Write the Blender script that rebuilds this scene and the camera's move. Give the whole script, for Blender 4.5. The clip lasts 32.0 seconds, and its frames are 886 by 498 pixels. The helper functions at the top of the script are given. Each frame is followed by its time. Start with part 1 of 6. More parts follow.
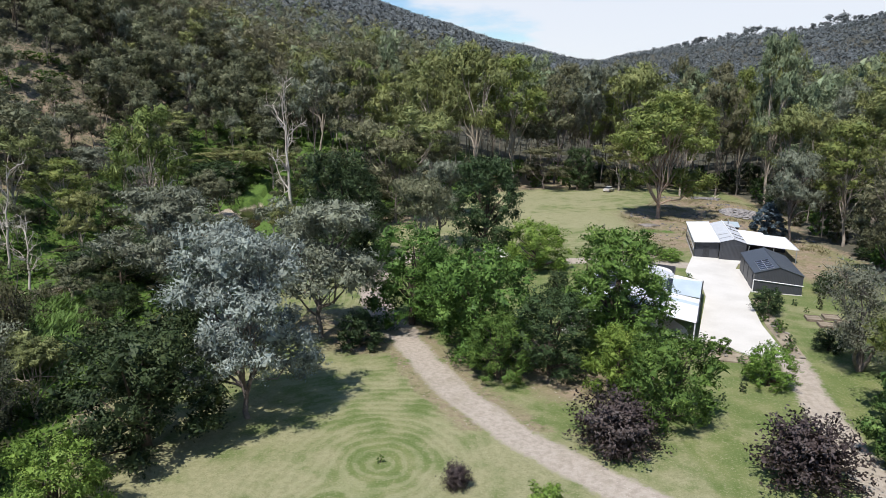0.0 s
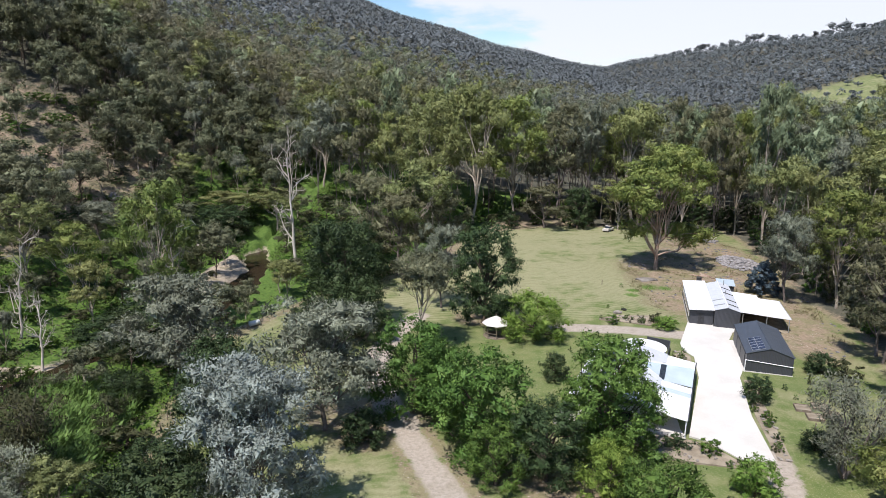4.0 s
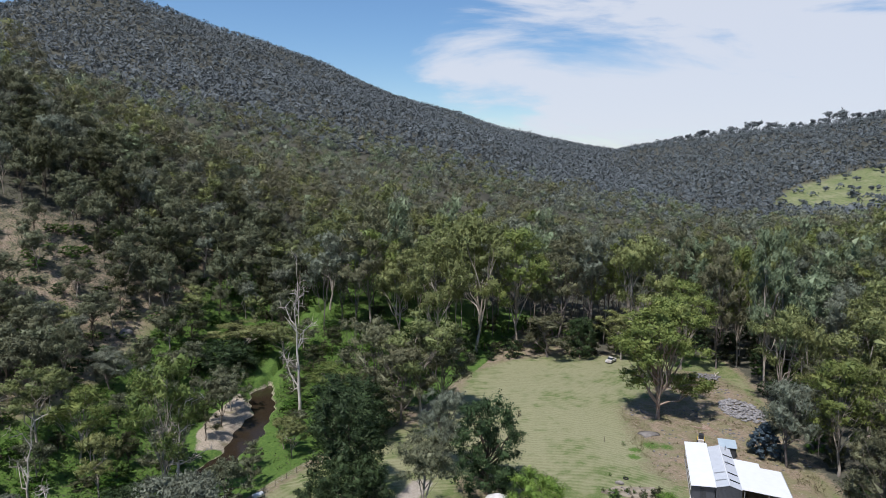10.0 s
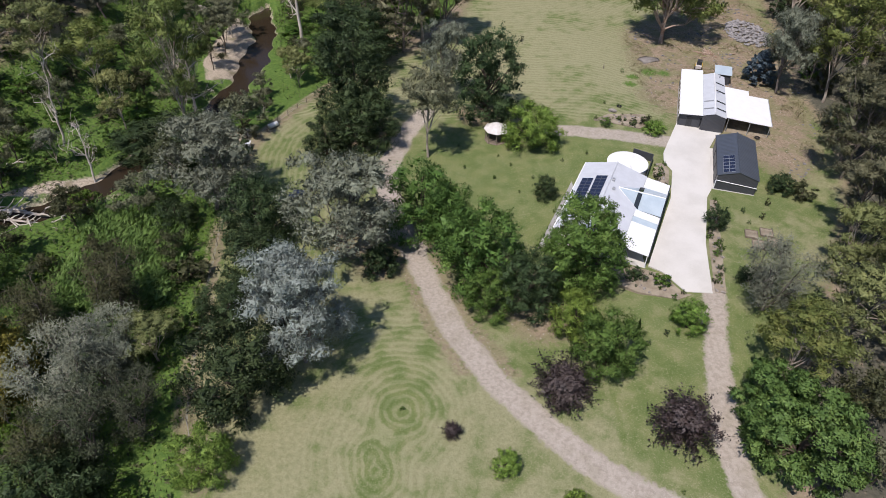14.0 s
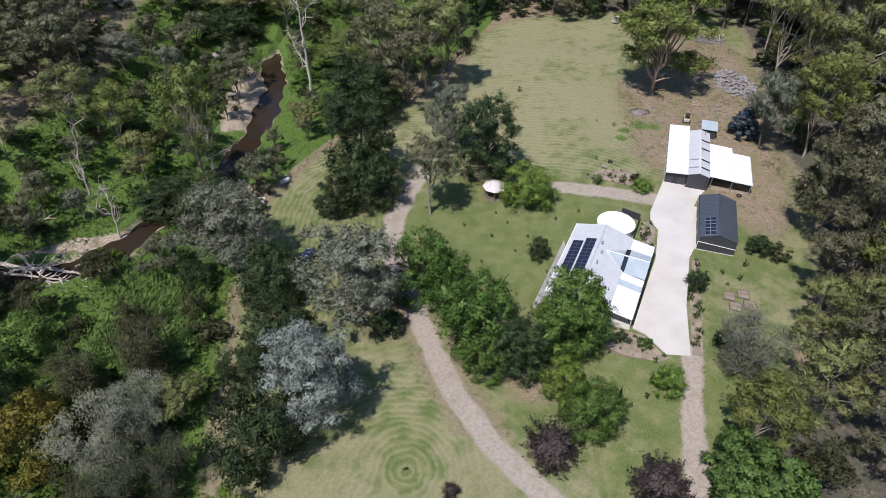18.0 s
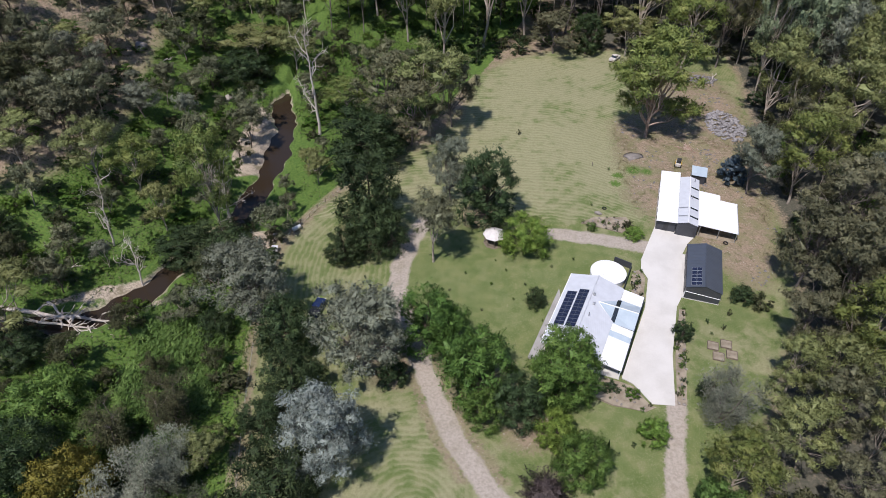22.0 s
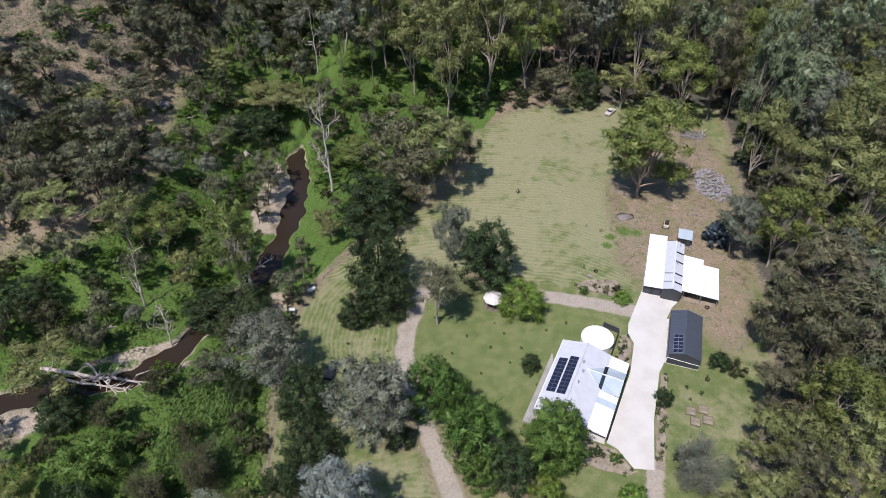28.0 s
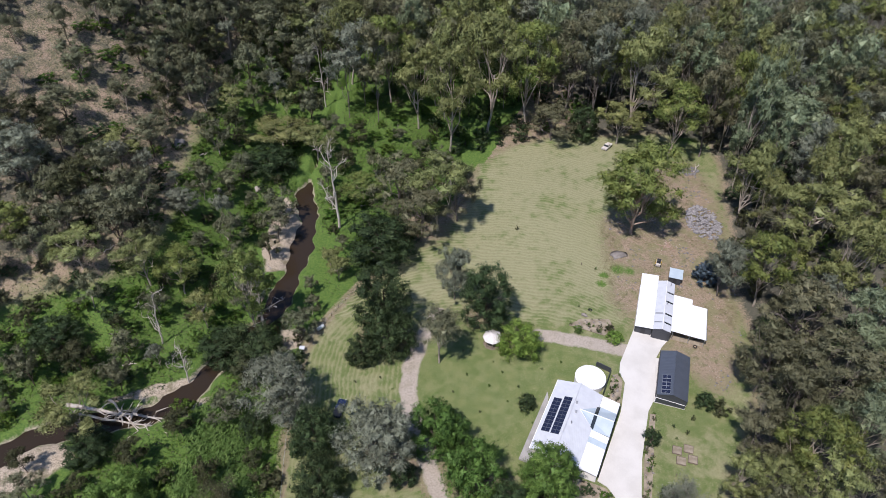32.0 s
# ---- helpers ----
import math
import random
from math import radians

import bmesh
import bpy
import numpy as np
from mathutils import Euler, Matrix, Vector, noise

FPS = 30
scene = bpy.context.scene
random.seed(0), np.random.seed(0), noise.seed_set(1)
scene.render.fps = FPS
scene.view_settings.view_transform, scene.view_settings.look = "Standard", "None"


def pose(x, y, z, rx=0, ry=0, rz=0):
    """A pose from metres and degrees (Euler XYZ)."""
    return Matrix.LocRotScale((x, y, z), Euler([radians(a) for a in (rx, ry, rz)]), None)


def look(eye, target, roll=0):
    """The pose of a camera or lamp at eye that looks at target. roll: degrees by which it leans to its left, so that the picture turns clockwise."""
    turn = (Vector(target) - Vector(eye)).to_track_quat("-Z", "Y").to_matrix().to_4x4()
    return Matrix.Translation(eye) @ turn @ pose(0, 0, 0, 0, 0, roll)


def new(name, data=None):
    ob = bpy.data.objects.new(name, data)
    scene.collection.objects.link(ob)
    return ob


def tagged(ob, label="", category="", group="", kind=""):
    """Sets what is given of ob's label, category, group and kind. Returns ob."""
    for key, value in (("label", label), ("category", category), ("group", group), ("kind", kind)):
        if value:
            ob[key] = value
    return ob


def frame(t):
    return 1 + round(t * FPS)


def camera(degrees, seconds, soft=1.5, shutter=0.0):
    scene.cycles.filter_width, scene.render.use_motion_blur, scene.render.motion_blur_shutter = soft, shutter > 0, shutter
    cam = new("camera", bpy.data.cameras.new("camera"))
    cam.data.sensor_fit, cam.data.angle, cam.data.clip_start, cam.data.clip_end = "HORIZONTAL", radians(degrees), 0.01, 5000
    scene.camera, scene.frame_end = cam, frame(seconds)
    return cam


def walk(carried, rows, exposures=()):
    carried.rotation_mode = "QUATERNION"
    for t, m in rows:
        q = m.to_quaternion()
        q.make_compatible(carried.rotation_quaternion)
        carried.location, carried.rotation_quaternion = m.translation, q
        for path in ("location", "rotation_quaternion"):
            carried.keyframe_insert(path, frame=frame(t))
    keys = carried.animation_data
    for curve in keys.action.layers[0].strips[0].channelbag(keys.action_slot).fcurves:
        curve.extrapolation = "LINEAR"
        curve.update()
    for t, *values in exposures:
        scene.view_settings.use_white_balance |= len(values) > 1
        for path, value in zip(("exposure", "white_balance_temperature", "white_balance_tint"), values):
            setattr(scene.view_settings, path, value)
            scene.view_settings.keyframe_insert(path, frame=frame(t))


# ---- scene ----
cam = camera(67.0, 32.0, soft=0.6)
PATH = [
    (0, (0.0, 0.0, 27.502), (0.003, 19.476, 22.954), 1.08),
    (1, (0.0, 0.0, 30.319), (-0.012, 19.473, 25.759), 1.12),
    (2, (0.0, 0.0, 33.443), (-0.022, 19.473, 28.882), 1.09),
    (3, (0.0, 0.0, 36.45), (-0.044, 19.471, 31.881), 1.12),
    (3.5, (0.0, 0.0, 37.964), (-0.051, 19.47, 33.392), 1.15),
    (5.5, (0.0, 0.0, 44.196), (-0.11, 19.469, 39.618), 1.25),
    (6, (0.0, 0.0, 45.821), (-0.107, 19.468, 41.24), 1.32),
    (6.5, (0.0, 0.0, 47.501), (-0.122, 19.468, 42.921), 1.37),
    (7, (0.0, 0.0, 49.109), (-0.129, 19.444, 44.427), 1.39),
    (7.5, (0.0, 0.0, 50.855), (-0.131, 19.35, 45.798), 1.38),
    (8, (0.0, 0.0, 52.706), (-0.135, 19.255, 47.299), 1.40),
    (8.5, (0.0, 0.0, 54.717), (-0.166, 19.363, 49.713), 1.39),
    (8.6, (0.0, 0.0, 55.018), (-0.189, 19.546, 50.783), 1.41),
    (8.7, (0.0, 0.0, 55.319), (-0.212, 19.713, 51.948), 1.42),
    (8.8, (0.0, 0.0, 55.619), (-0.235, 19.835, 53.069), 1.44),
    (8.9, (0.0, 0.0, 55.92), (-0.257, 19.864, 53.61), 1.46),
    (9, (0.0, 0.0, 56.221), (-0.279, 19.865, 53.915), 1.48),
    (9.5, (0.0, 0.0, 57.38), (-0.28, 19.869, 55.113), 1.43),
    (10, (0.0, 0.0, 58.011), (-0.281, 19.835, 55.465), 1.45),
    (10.1, (0.0, 0.0, 58.116), (-0.262, 19.75, 54.977), 1.41),
    (10.2, (0.0, 0.0, 58.222), (-0.243, 19.535, 53.941), 1.37),
    (10.3, (0.0, 0.0, 58.328), (-0.223, 19.291, 53.054), 1.33),
    (10.4, (0.0, 0.0, 58.433), (-0.202, 18.971, 52.105), 1.29),
    (10.5, (0.0, 0.0, 58.539), (-0.183, 18.642, 51.297), 1.25),
    (10.6, (0.0, 0.0, 58.63), (-0.164, 18.184, 50.304), 1.24),
    (10.7, (0.0, 0.0, 58.722), (-0.146, 17.775, 49.555), 1.22),
    (10.8, (0.0, 0.0, 58.813), (-0.128, 17.347, 48.86), 1.21),
    (11, (0.0, 0.0, 58.996), (-0.097, 16.837, 48.202), 1.18),
    (11.2, (0.0, 0.0, 59.116), (-0.088, 16.743, 48.177), 1.19),
    (11.4, (0.0, 0.0, 59.236), (-0.079, 16.571, 48.038), 1.20),
    (11.5, (0.0, 0.0, 59.296), (-0.073, 16.232, 47.611), 1.21),
    (11.7, (0.0, 0.0, 59.41), (-0.058, 15.448, 46.707), 1.23),
    (12, (0.0, 0.0, 59.58), (-0.04, 15.206, 46.589), 1.26),
    (12.5, (0.0, 0.0, 59.987), (-0.049, 15.191, 46.978), 1.24),
    (13, (0.0, 0.0, 60.934), (-0.058, 15.193, 47.927), 1.23),
    (13.5, (0.0, 0.0, 62.402), (-0.067, 15.2, 49.403), 1.26),
    (14, (0.0, 0.0, 64.056), (-0.061, 15.202, 51.06), 1.31),
    (14.5, (0.0, 0.0, 65.683), (-0.066, 15.204, 52.689), 1.36),
    (16.5, (0.0, 0.0, 72.141), (-0.095, 15.207, 59.152), 1.38),
    (17, (0.0, 0.0, 73.678), (-0.103, 15.205, 60.686), 1.45),
    (18, (0.0, 0.0, 76.756), (-0.126, 15.202, 63.76), 1.40),
    (19, (0.0, 0.0, 79.798), (-0.15, 15.205, 66.806), 1.37),
    (20, (0.0, 0.0, 82.796), (-0.182, 15.204, 69.803), 1.30),
    (21, (0.0, 0.0, 85.795), (-0.213, 15.202, 72.801), 1.25),
    (22, (0.0, 0.0, 88.737), (-0.237, 15.201, 75.741), 1.17),
    (23, (0.0, 0.0, 91.679), (-0.262, 15.198, 78.682), 1.12),
    (24, (0.0, 0.0, 94.726), (-0.288, 15.193, 81.722), 1.14),
    (25, (0.0, 0.0, 97.917), (-0.319, 15.192, 84.914), 1.07),
    (25.5, (0.0, 0.0, 99.471), (-0.336, 15.193, 86.469), 1.13),
    (27.5, (0.0, 0.0, 105.611), (-0.373, 15.19, 92.607), 1.12),
    (28, (0.0, 0.0, 107.15), (-0.383, 15.19, 94.146), 1.12),
    (29, (0.0, 0.0, 110.3), (-0.404, 15.194, 97.301), 1.13),
    (30, (0.0, 0.0, 113.465), (-0.424, 15.188, 100.46), 1.14),
    (31, (0.0, 0.0, 116.68), (-0.449, 15.188, 103.675), 1.15),
    (32, (0.0, 0.0, 120.098), (-0.469, 15.181, 107.086), 1.13),
]
walk(cam, [(t, look(eye, target, roll)) for t, eye, target, roll in PATH], [(0, 0.22, 6500, 12), (3, 0.3, 6480, 14), (8, 0.38, 6480, 16), (9, 0.29, 6420, 15), (10, -0.03, 6220, 13), (11, 0.15, 6700, 19), (12, 0.04, 6750, 18), (14, -0.03, 6580, 18), (17, -0.04, 6450, 18), (32, 0.07, 6350, 19)])

# ---- light: high summer sun from behind and to the left, thin broken cloud ----
SUN_TO = Vector((-0.55, -0.835, 0.0)).normalized()
SUN_ELEV = radians(60.0)
world = bpy.data.worlds.new("sky")
scene.world = world
world.use_nodes = True


def sky_nodes(nt):
    n, l = nt.nodes, nt.links
    n.clear()
    out = n.new("ShaderNodeOutputWorld")
    bg = n.new("ShaderNodeBackground")
    sky = n.new("ShaderNodeTexSky")
    sky.sky_type = "NISHITA"
    sky.sun_disc = False
    sky.sun_elevation = SUN_ELEV
    sky.sun_rotation = math.atan2(SUN_TO.x, SUN_TO.y)
    sky.air_density, sky.dust_density, sky.ozone_density = 1.0, 0.1, 3.0
    co = n.new("ShaderNodeTexCoord")
    mp = n.new("ShaderNodeMapping")
    mp.inputs["Scale"].default_value = (1.0, 1.0, 4.2)
    mp.inputs["Location"].default_value = (0.35, 0.1, 0.28)
    l.new(co.outputs["Generated"], mp.inputs["Vector"])
    cl = n.new("ShaderNodeTexNoise")
    cl.inputs["Scale"].default_value = 2.6
    cl.inputs["Detail"].default_value = 7.0
    cl.inputs["Roughness"].default_value = 0.55
    cl.inputs["Distortion"].default_value = 0.5
    l.new(mp.outputs["Vector"], cl.inputs["Vector"])
    sep = n.new("ShaderNodeSeparateXYZ")
    l.new(co.outputs["Generated"], sep.inputs["Vector"])
    drift = n.new("ShaderNodeMath")
    drift.operation = "MULTIPLY_ADD"
    drift.inputs[1].default_value = 0.22
    l.new(sep.outputs["X"], drift.inputs[0])
    l.new(cl.outputs["Fac"], drift.inputs[2])
    thin = n.new("ShaderNodeMath")
    thin.operation = "MULTIPLY_ADD"
    thin.inputs[1].default_value = -0.55
    l.new(sep.outputs["Z"], thin.inputs[0])
    l.new(drift.outputs[0], thin.inputs[2])
    ramp = n.new("ShaderNodeMapRange")
    ramp.interpolation_type = "SMOOTHSTEP"
    ramp.inputs["From Min"].default_value = 0.36
    ramp.inputs["From Max"].default_value = 0.52
    ramp.inputs["To Min"].default_value = 0.14
    ramp.inputs["To Max"].default_value = 0.9
    l.new(thin.outputs[0], ramp.inputs["Value"])
    mix = n.new("ShaderNodeMix")
    mix.data_type = "RGBA"
    l.new(ramp.outputs["Result"], mix.inputs["Factor"])
    rich = n.new("ShaderNodeHueSaturation")
    rich.inputs["Saturation"].default_value = 1.35
    rich.inputs["Value"].default_value = 1.15
    l.new(sky.outputs["Color"], rich.inputs["Color"])
    l.new(rich.outputs["Color"], mix.inputs["A"])
    mix.inputs["B"].default_value = (7.3, 7.65, 8.2, 1.0)
    l.new(mix.outputs["Result"], bg.inputs["Color"])
    bg.inputs["Strength"].default_value = 0.1
    l.new(bg.outputs["Background"], out.inputs["Surface"])


sky_nodes(world.node_tree)
sun = new("sun", bpy.data.lights.new("sun", "SUN"))
sun.data.energy = 5.0
sun.data.angle = radians(0.5)
sun.data.color = (1.0, 0.965, 0.91)
sun.matrix_world = look((0, 0, 300), Vector((0, 0, 300)) - (SUN_TO * math.cos(SUN_ELEV) + Vector((0, 0, math.sin(SUN_ELEV)))))

# ---- materials ----


def mat_base(name, rough=0.6, spec=0.3, metal=0.0):
    m = bpy.data.materials.new(name)
    m.use_nodes = True
    b = m.node_tree.nodes["Principled BSDF"]
    b.inputs["Roughness"].default_value = rough
    b.inputs["Specular IOR Level"].default_value = spec
    b.inputs["Metallic"].default_value = metal
    return m, m.node_tree.nodes, m.node_tree.links, b


def surf(name, c1, c2, rough=0.6, spec=0.3, metal=0.0, scale=3.0, bump=0.15, fine=30.0, jitter=0.06, lo=0.35, hi=0.65):
    """Two colours by coarse and fine noise, a little shift from object to object, and fine relief."""
    m, n, l, b = mat_base(name, rough, spec, metal)
    co = n.new("ShaderNodeTexCoord")
    a = n.new("ShaderNodeTexNoise")
    a.inputs["Scale"].default_value = scale
    a.inputs["Detail"].default_value = 5.0
    f = n.new("ShaderNodeTexNoise")
    f.inputs["Scale"].default_value = fine
    f.inputs["Detail"].default_value = 3.0
    l.new(co.outputs["Object"], a.inputs["Vector"])
    l.new(co.outputs["Object"], f.inputs["Vector"])
    add = n.new("ShaderNodeMath")
    add.operation = "MULTIPLY_ADD"
    l.new(f.outputs["Fac"], add.inputs[0])
    add.inputs[1].default_value = 0.4
    l.new(a.outputs["Fac"], add.inputs[2])
    mr = n.new("ShaderNodeMapRange")
    mr.inputs["From Min"].default_value = lo + 0.2
    mr.inputs["From Max"].default_value = hi + 0.2
    l.new(add.outputs[0], mr.inputs["Value"])
    mix = n.new("ShaderNodeMix")
    mix.data_type = "RGBA"
    mix.inputs["A"].default_value = (*c1, 1)
    mix.inputs["B"].default_value = (*c2, 1)
    l.new(mr.outputs["Result"], mix.inputs["Factor"])
    oi = n.new("ShaderNodeObjectInfo")
    mv = n.new("ShaderNodeMapRange")
    mv.inputs["To Min"].default_value = 1 - jitter
    mv.inputs["To Max"].default_value = 1 + jitter
    l.new(oi.outputs["Random"], mv.inputs["Value"])
    hsv = n.new("ShaderNodeHueSaturation")
    l.new(mv.outputs["Result"], hsv.inputs["Value"])
    l.new(mix.outputs["Result"], hsv.inputs["Color"])
    l.new(hsv.outputs["Color"], b.inputs["Base Color"])
    bp = n.new("ShaderNodeBump")
    bp.inputs["Strength"].default_value = bump
    bp.inputs["Distance"].default_value = 0.05
    l.new(f.outputs["Fac"], bp.inputs["Height"])
    l.new(bp.outputs["Normal"], b.inputs["Normal"])
    return m


def leaf_mat(name, c1, c2, c3, spec=0.2, rough=0.55, through_light=0.16, hue=0.013, speck=5.0, patch=0.7):
    """Leaves: each leaf takes its own place between three colours; each tree shifts a little in hue and value."""
    m, n, l, b = mat_base(name, rough, spec)
    geo = n.new("ShaderNodeNewGeometry")
    oi = n.new("ShaderNodeObjectInfo")
    ramp = n.new("ShaderNodeValToRGB")
    ramp.color_ramp.elements[0].color = (*c1, 1)
    ramp.color_ramp.elements[1].color = (*c3, 1)
    e = ramp.color_ramp.elements.new(0.55)
    e.color = (*c2, 1)
    co = n.new("ShaderNodeTexCoord")
    no = n.new("ShaderNodeTexNoise")
    no.inputs["Scale"].default_value = patch
    no.inputs["Detail"].default_value = 2.0
    l.new(co.outputs["Object"], no.inputs["Vector"])
    add = n.new("ShaderNodeMath")
    add.operation = "MULTIPLY_ADD"
    add.inputs[1].default_value = 0.2
    l.new(geo.outputs["Random Per Island"], add.inputs[0])
    sub = n.new("ShaderNodeMath")
    sub.operation = "MULTIPLY_ADD"
    sub.inputs[1].default_value = 1.6
    sub.inputs[2].default_value = -0.42
    l.new(no.outputs["Fac"], sub.inputs[0])
    l.new(sub.outputs[0], add.inputs[2])
    fine = n.new("ShaderNodeTexNoise")
    fine.inputs["Scale"].default_value = speck
    fine.inputs["Detail"].default_value = 3.0
    fine.inputs["Roughness"].default_value = 0.65
    l.new(co.outputs["Object"], fine.inputs["Vector"])
    fm = n.new("ShaderNodeMath")
    fm.operation = "MULTIPLY_ADD"
    fm.inputs[1].default_value = 0.8
    fm.inputs[2].default_value = -0.4
    l.new(fine.outputs["Fac"], fm.inputs[0])
    tot = n.new("ShaderNodeMath")
    l.new(add.outputs[0], tot.inputs[0])
    l.new(fm.outputs[0], tot.inputs[1])
    l.new(tot.outputs[0], ramp.inputs["Fac"])
    bp = n.new("ShaderNodeBump")
    bp.inputs["Strength"].default_value = 0.2
    bp.inputs["Distance"].default_value = 0.8 / speck
    l.new(fine.outputs["Fac"], bp.inputs["Height"])
    l.new(bp.outputs["Normal"], b.inputs["Normal"])
    hsv = n.new("ShaderNodeHueSaturation")
    mh = n.new("ShaderNodeMapRange")
    mh.inputs["To Min"].default_value = 0.5 - hue
    mh.inputs["To Max"].default_value = 0.5 + hue
    l.new(oi.outputs["Random"], mh.inputs["Value"])
    mv = n.new("ShaderNodeMapRange")
    mv.inputs["To Min"].default_value = 0.84
    mv.inputs["To Max"].default_value = 1.16
    fr = n.new("ShaderNodeMath")
    fr.operation = "MULTIPLY"
    fr.inputs[1].default_value = 7.31
    f2 = n.new("ShaderNodeMath")
    f2.operation = "FRACT"
    l.new(oi.outputs["Random"], fr.inputs[0])
    l.new(fr.outputs[0], f2.inputs[0])
    l.new(f2.outputs[0], mv.inputs["Value"])
    l.new(mh.outputs["Result"], hsv.inputs["Hue"])
    l.new(mv.outputs["Result"], hsv.inputs["Value"])
    l.new(ramp.outputs["Color"], hsv.inputs["Color"])
    l.new(hsv.outputs["Color"], b.inputs["Base Color"])
    tr = n.new("ShaderNodeBsdfTranslucent")
    l.new(hsv.outputs["Color"], tr.inputs["Color"])
    mx = n.new("ShaderNodeMixShader")
    mx.inputs["Fac"].default_value = through_light
    l.new(b.outputs["BSDF"], mx.inputs[1])
    l.new(tr.outputs["BSDF"], mx.inputs[2])
    l.new(mx.outputs["Shader"], n["Material Output"].inputs["Surface"])
    return m


def ribbed(name, colour, rough=0.35, spec=0.5, metal=0.0, pitch=0.25, axis="X", dirt=0.12):
    """Painted profiled sheet: ribs across the given local axis, faint streaks."""
    m, n, l, b = mat_base(name, rough, spec, metal)
    co = n.new("ShaderNodeTexCoord")
    wv = n.new("ShaderNodeTexWave")
    wv.bands_direction = axis
    wv.wave_profile = "SIN"
    wv.inputs["Scale"].default_value = 0.314 / pitch
    l.new(co.outputs["Object"], wv.inputs["Vector"])
    no = n.new("ShaderNodeTexNoise")
    no.inputs["Scale"].default_value = 0.8
    no.inputs["Detail"].default_value = 6.0
    l.new(co.outputs["Object"], no.inputs["Vector"])
    mr = n.new("ShaderNodeMapRange")
    mr.inputs["From Min"].default_value = 0.3
    mr.inputs["From Max"].default_value = 0.7
    mr.inputs["To Min"].default_value = 1.0 - dirt
    mr.inputs["To Max"].default_value = 1.0
    l.new(no.outputs["Fac"], mr.inputs["Value"])
    hsv = n.new("ShaderNodeHueSaturation")
    hsv.inputs["Color"].default_value = (*colour, 1)
    l.new(mr.outputs["Result"], hsv.inputs["Value"])
    l.new(hsv.outputs["Color"], b.inputs["Base Color"])
    bp = n.new("ShaderNodeBump")
    bp.inputs["Strength"].default_value = 0.6
    bp.inputs["Distance"].default_value = 0.03
    l.new(wv.outputs["Fac"], bp.inputs["Height"])
    l.new(bp.outputs["Normal"], b.inputs["Normal"])
    return m


def ground_mat():
    m, n, l, b = mat_base("ground_cover", 0.95, 0.1)
    co = n.new("ShaderNodeTexCoord")

    def noise_node(scale, detail=4.0, rough=0.55):
        t = n.new("ShaderNodeTexNoise")
        t.inputs["Scale"].default_value = scale
        t.inputs["Detail"].default_value = detail
        t.inputs["Roughness"].default_value = rough
        l.new(co.outputs["Object"], t.inputs["Vector"])
        return t.outputs["Fac"]

    def mathn(op, a, c):
        t = n.new("ShaderNodeMath")
        t.operation = op
        for k, v in enumerate((a, c)):
            if isinstance(v, (int, float)):
                t.inputs[k].default_value = v
            else:
                l.new(v, t.inputs[k])
        return t.outputs[0]

    def step(v, lo, hi, smooth=True):
        t = n.new("ShaderNodeMapRange")
        t.interpolation_type = "SMOOTHSTEP" if smooth else "LINEAR"
        t.inputs["From Min"].default_value, t.inputs["From Max"].default_value = lo, hi
        l.new(v, t.inputs["Value"])
        return t.outputs["Result"]

    def mixc(f, a, c):
        t = n.new("ShaderNodeMix")
        t.data_type = "RGBA"
        l.new(f, t.inputs["Factor"])
        for key, v in (("A", a), ("B", c)):
            if isinstance(v, tuple):
                t.inputs[key].default_value = (*v, 1)
            else:
                l.new(v, t.inputs[key])
        return t.outputs["Result"]

    def attr(name):
        t = n.new("ShaderNodeAttribute")
        t.attribute_name = name
        return t

    cover = attr("cover")
    sep = n.new("ShaderNodeSeparateColor")
    l.new(cover.outputs["Color"], sep.inputs["Color"])
    track, lush, litter = sep.outputs["Red"], sep.outputs["Green"], sep.outputs["Blue"]
    sand = cover.outputs["Alpha"]
    mow = attr("mow").outputs["Fac"]
    dry = attr("dry").outputs["Fac"]
    wood = attr("wood").outputs["Fac"]
    swath = attr("swath").outputs["Fac"]
    big, mid, fine, grit = noise_node(0.06), noise_node(0.35, 6.0), noise_node(2.2, 5.0), noise_node(9.0, 3.0, 0.7)
    grass = mixc(step(mid, 0.35, 0.68), (0.1, 0.138, 0.042), (0.155, 0.175, 0.066))
    straw = mixc(step(fine, 0.3, 0.7), (0.265, 0.252, 0.145), (0.2, 0.2, 0.105))
    dryness = mathn("ADD", mathn("MULTIPLY", dry, 1.0), mathn("MULTIPLY", mathn("SUBTRACT", mathn("ADD", mid, big), 1.0), 1.9))
    lawn = mixc(step(dryness, 0.15, 0.95), grass, straw)
    # mowing swaths: pale cut grass lying in lines
    wob = mathn("ADD", mow, mathn("ADD", mathn("MULTIPLY", mid, 1.5), mathn("MULTIPLY", big, 5.0)))
    stripe = step(mathn("SINE", mathn("MULTIPLY", wob, 5.6), 0.0), -0.6, 1.0)
    stripe = mathn("MULTIPLY", stripe, step(mathn("ADD", fine, mathn("MULTIPLY", big, 0.6)), 0.36, 0.9))
    lawn = mixc(mathn("MULTIPLY", mathn("MULTIPLY", stripe, swath), step(mid, 0.22, 0.52)), lawn, (0.29, 0.285, 0.165))
    lawn = mixc(mathn("MULTIPLY", step(grit, 0.48, 0.8), 0.7), lawn, (0.08, 0.1, 0.038))
    lawn = mixc(mathn("MULTIPLY", step(noise_node(5.0, 6.0, 0.75), 0.5, 0.66), 0.55), lawn, (0.3, 0.285, 0.175))
    weeds = mixc(step(fine, 0.35, 0.7), (0.065, 0.12, 0.028), (0.12, 0.185, 0.042))
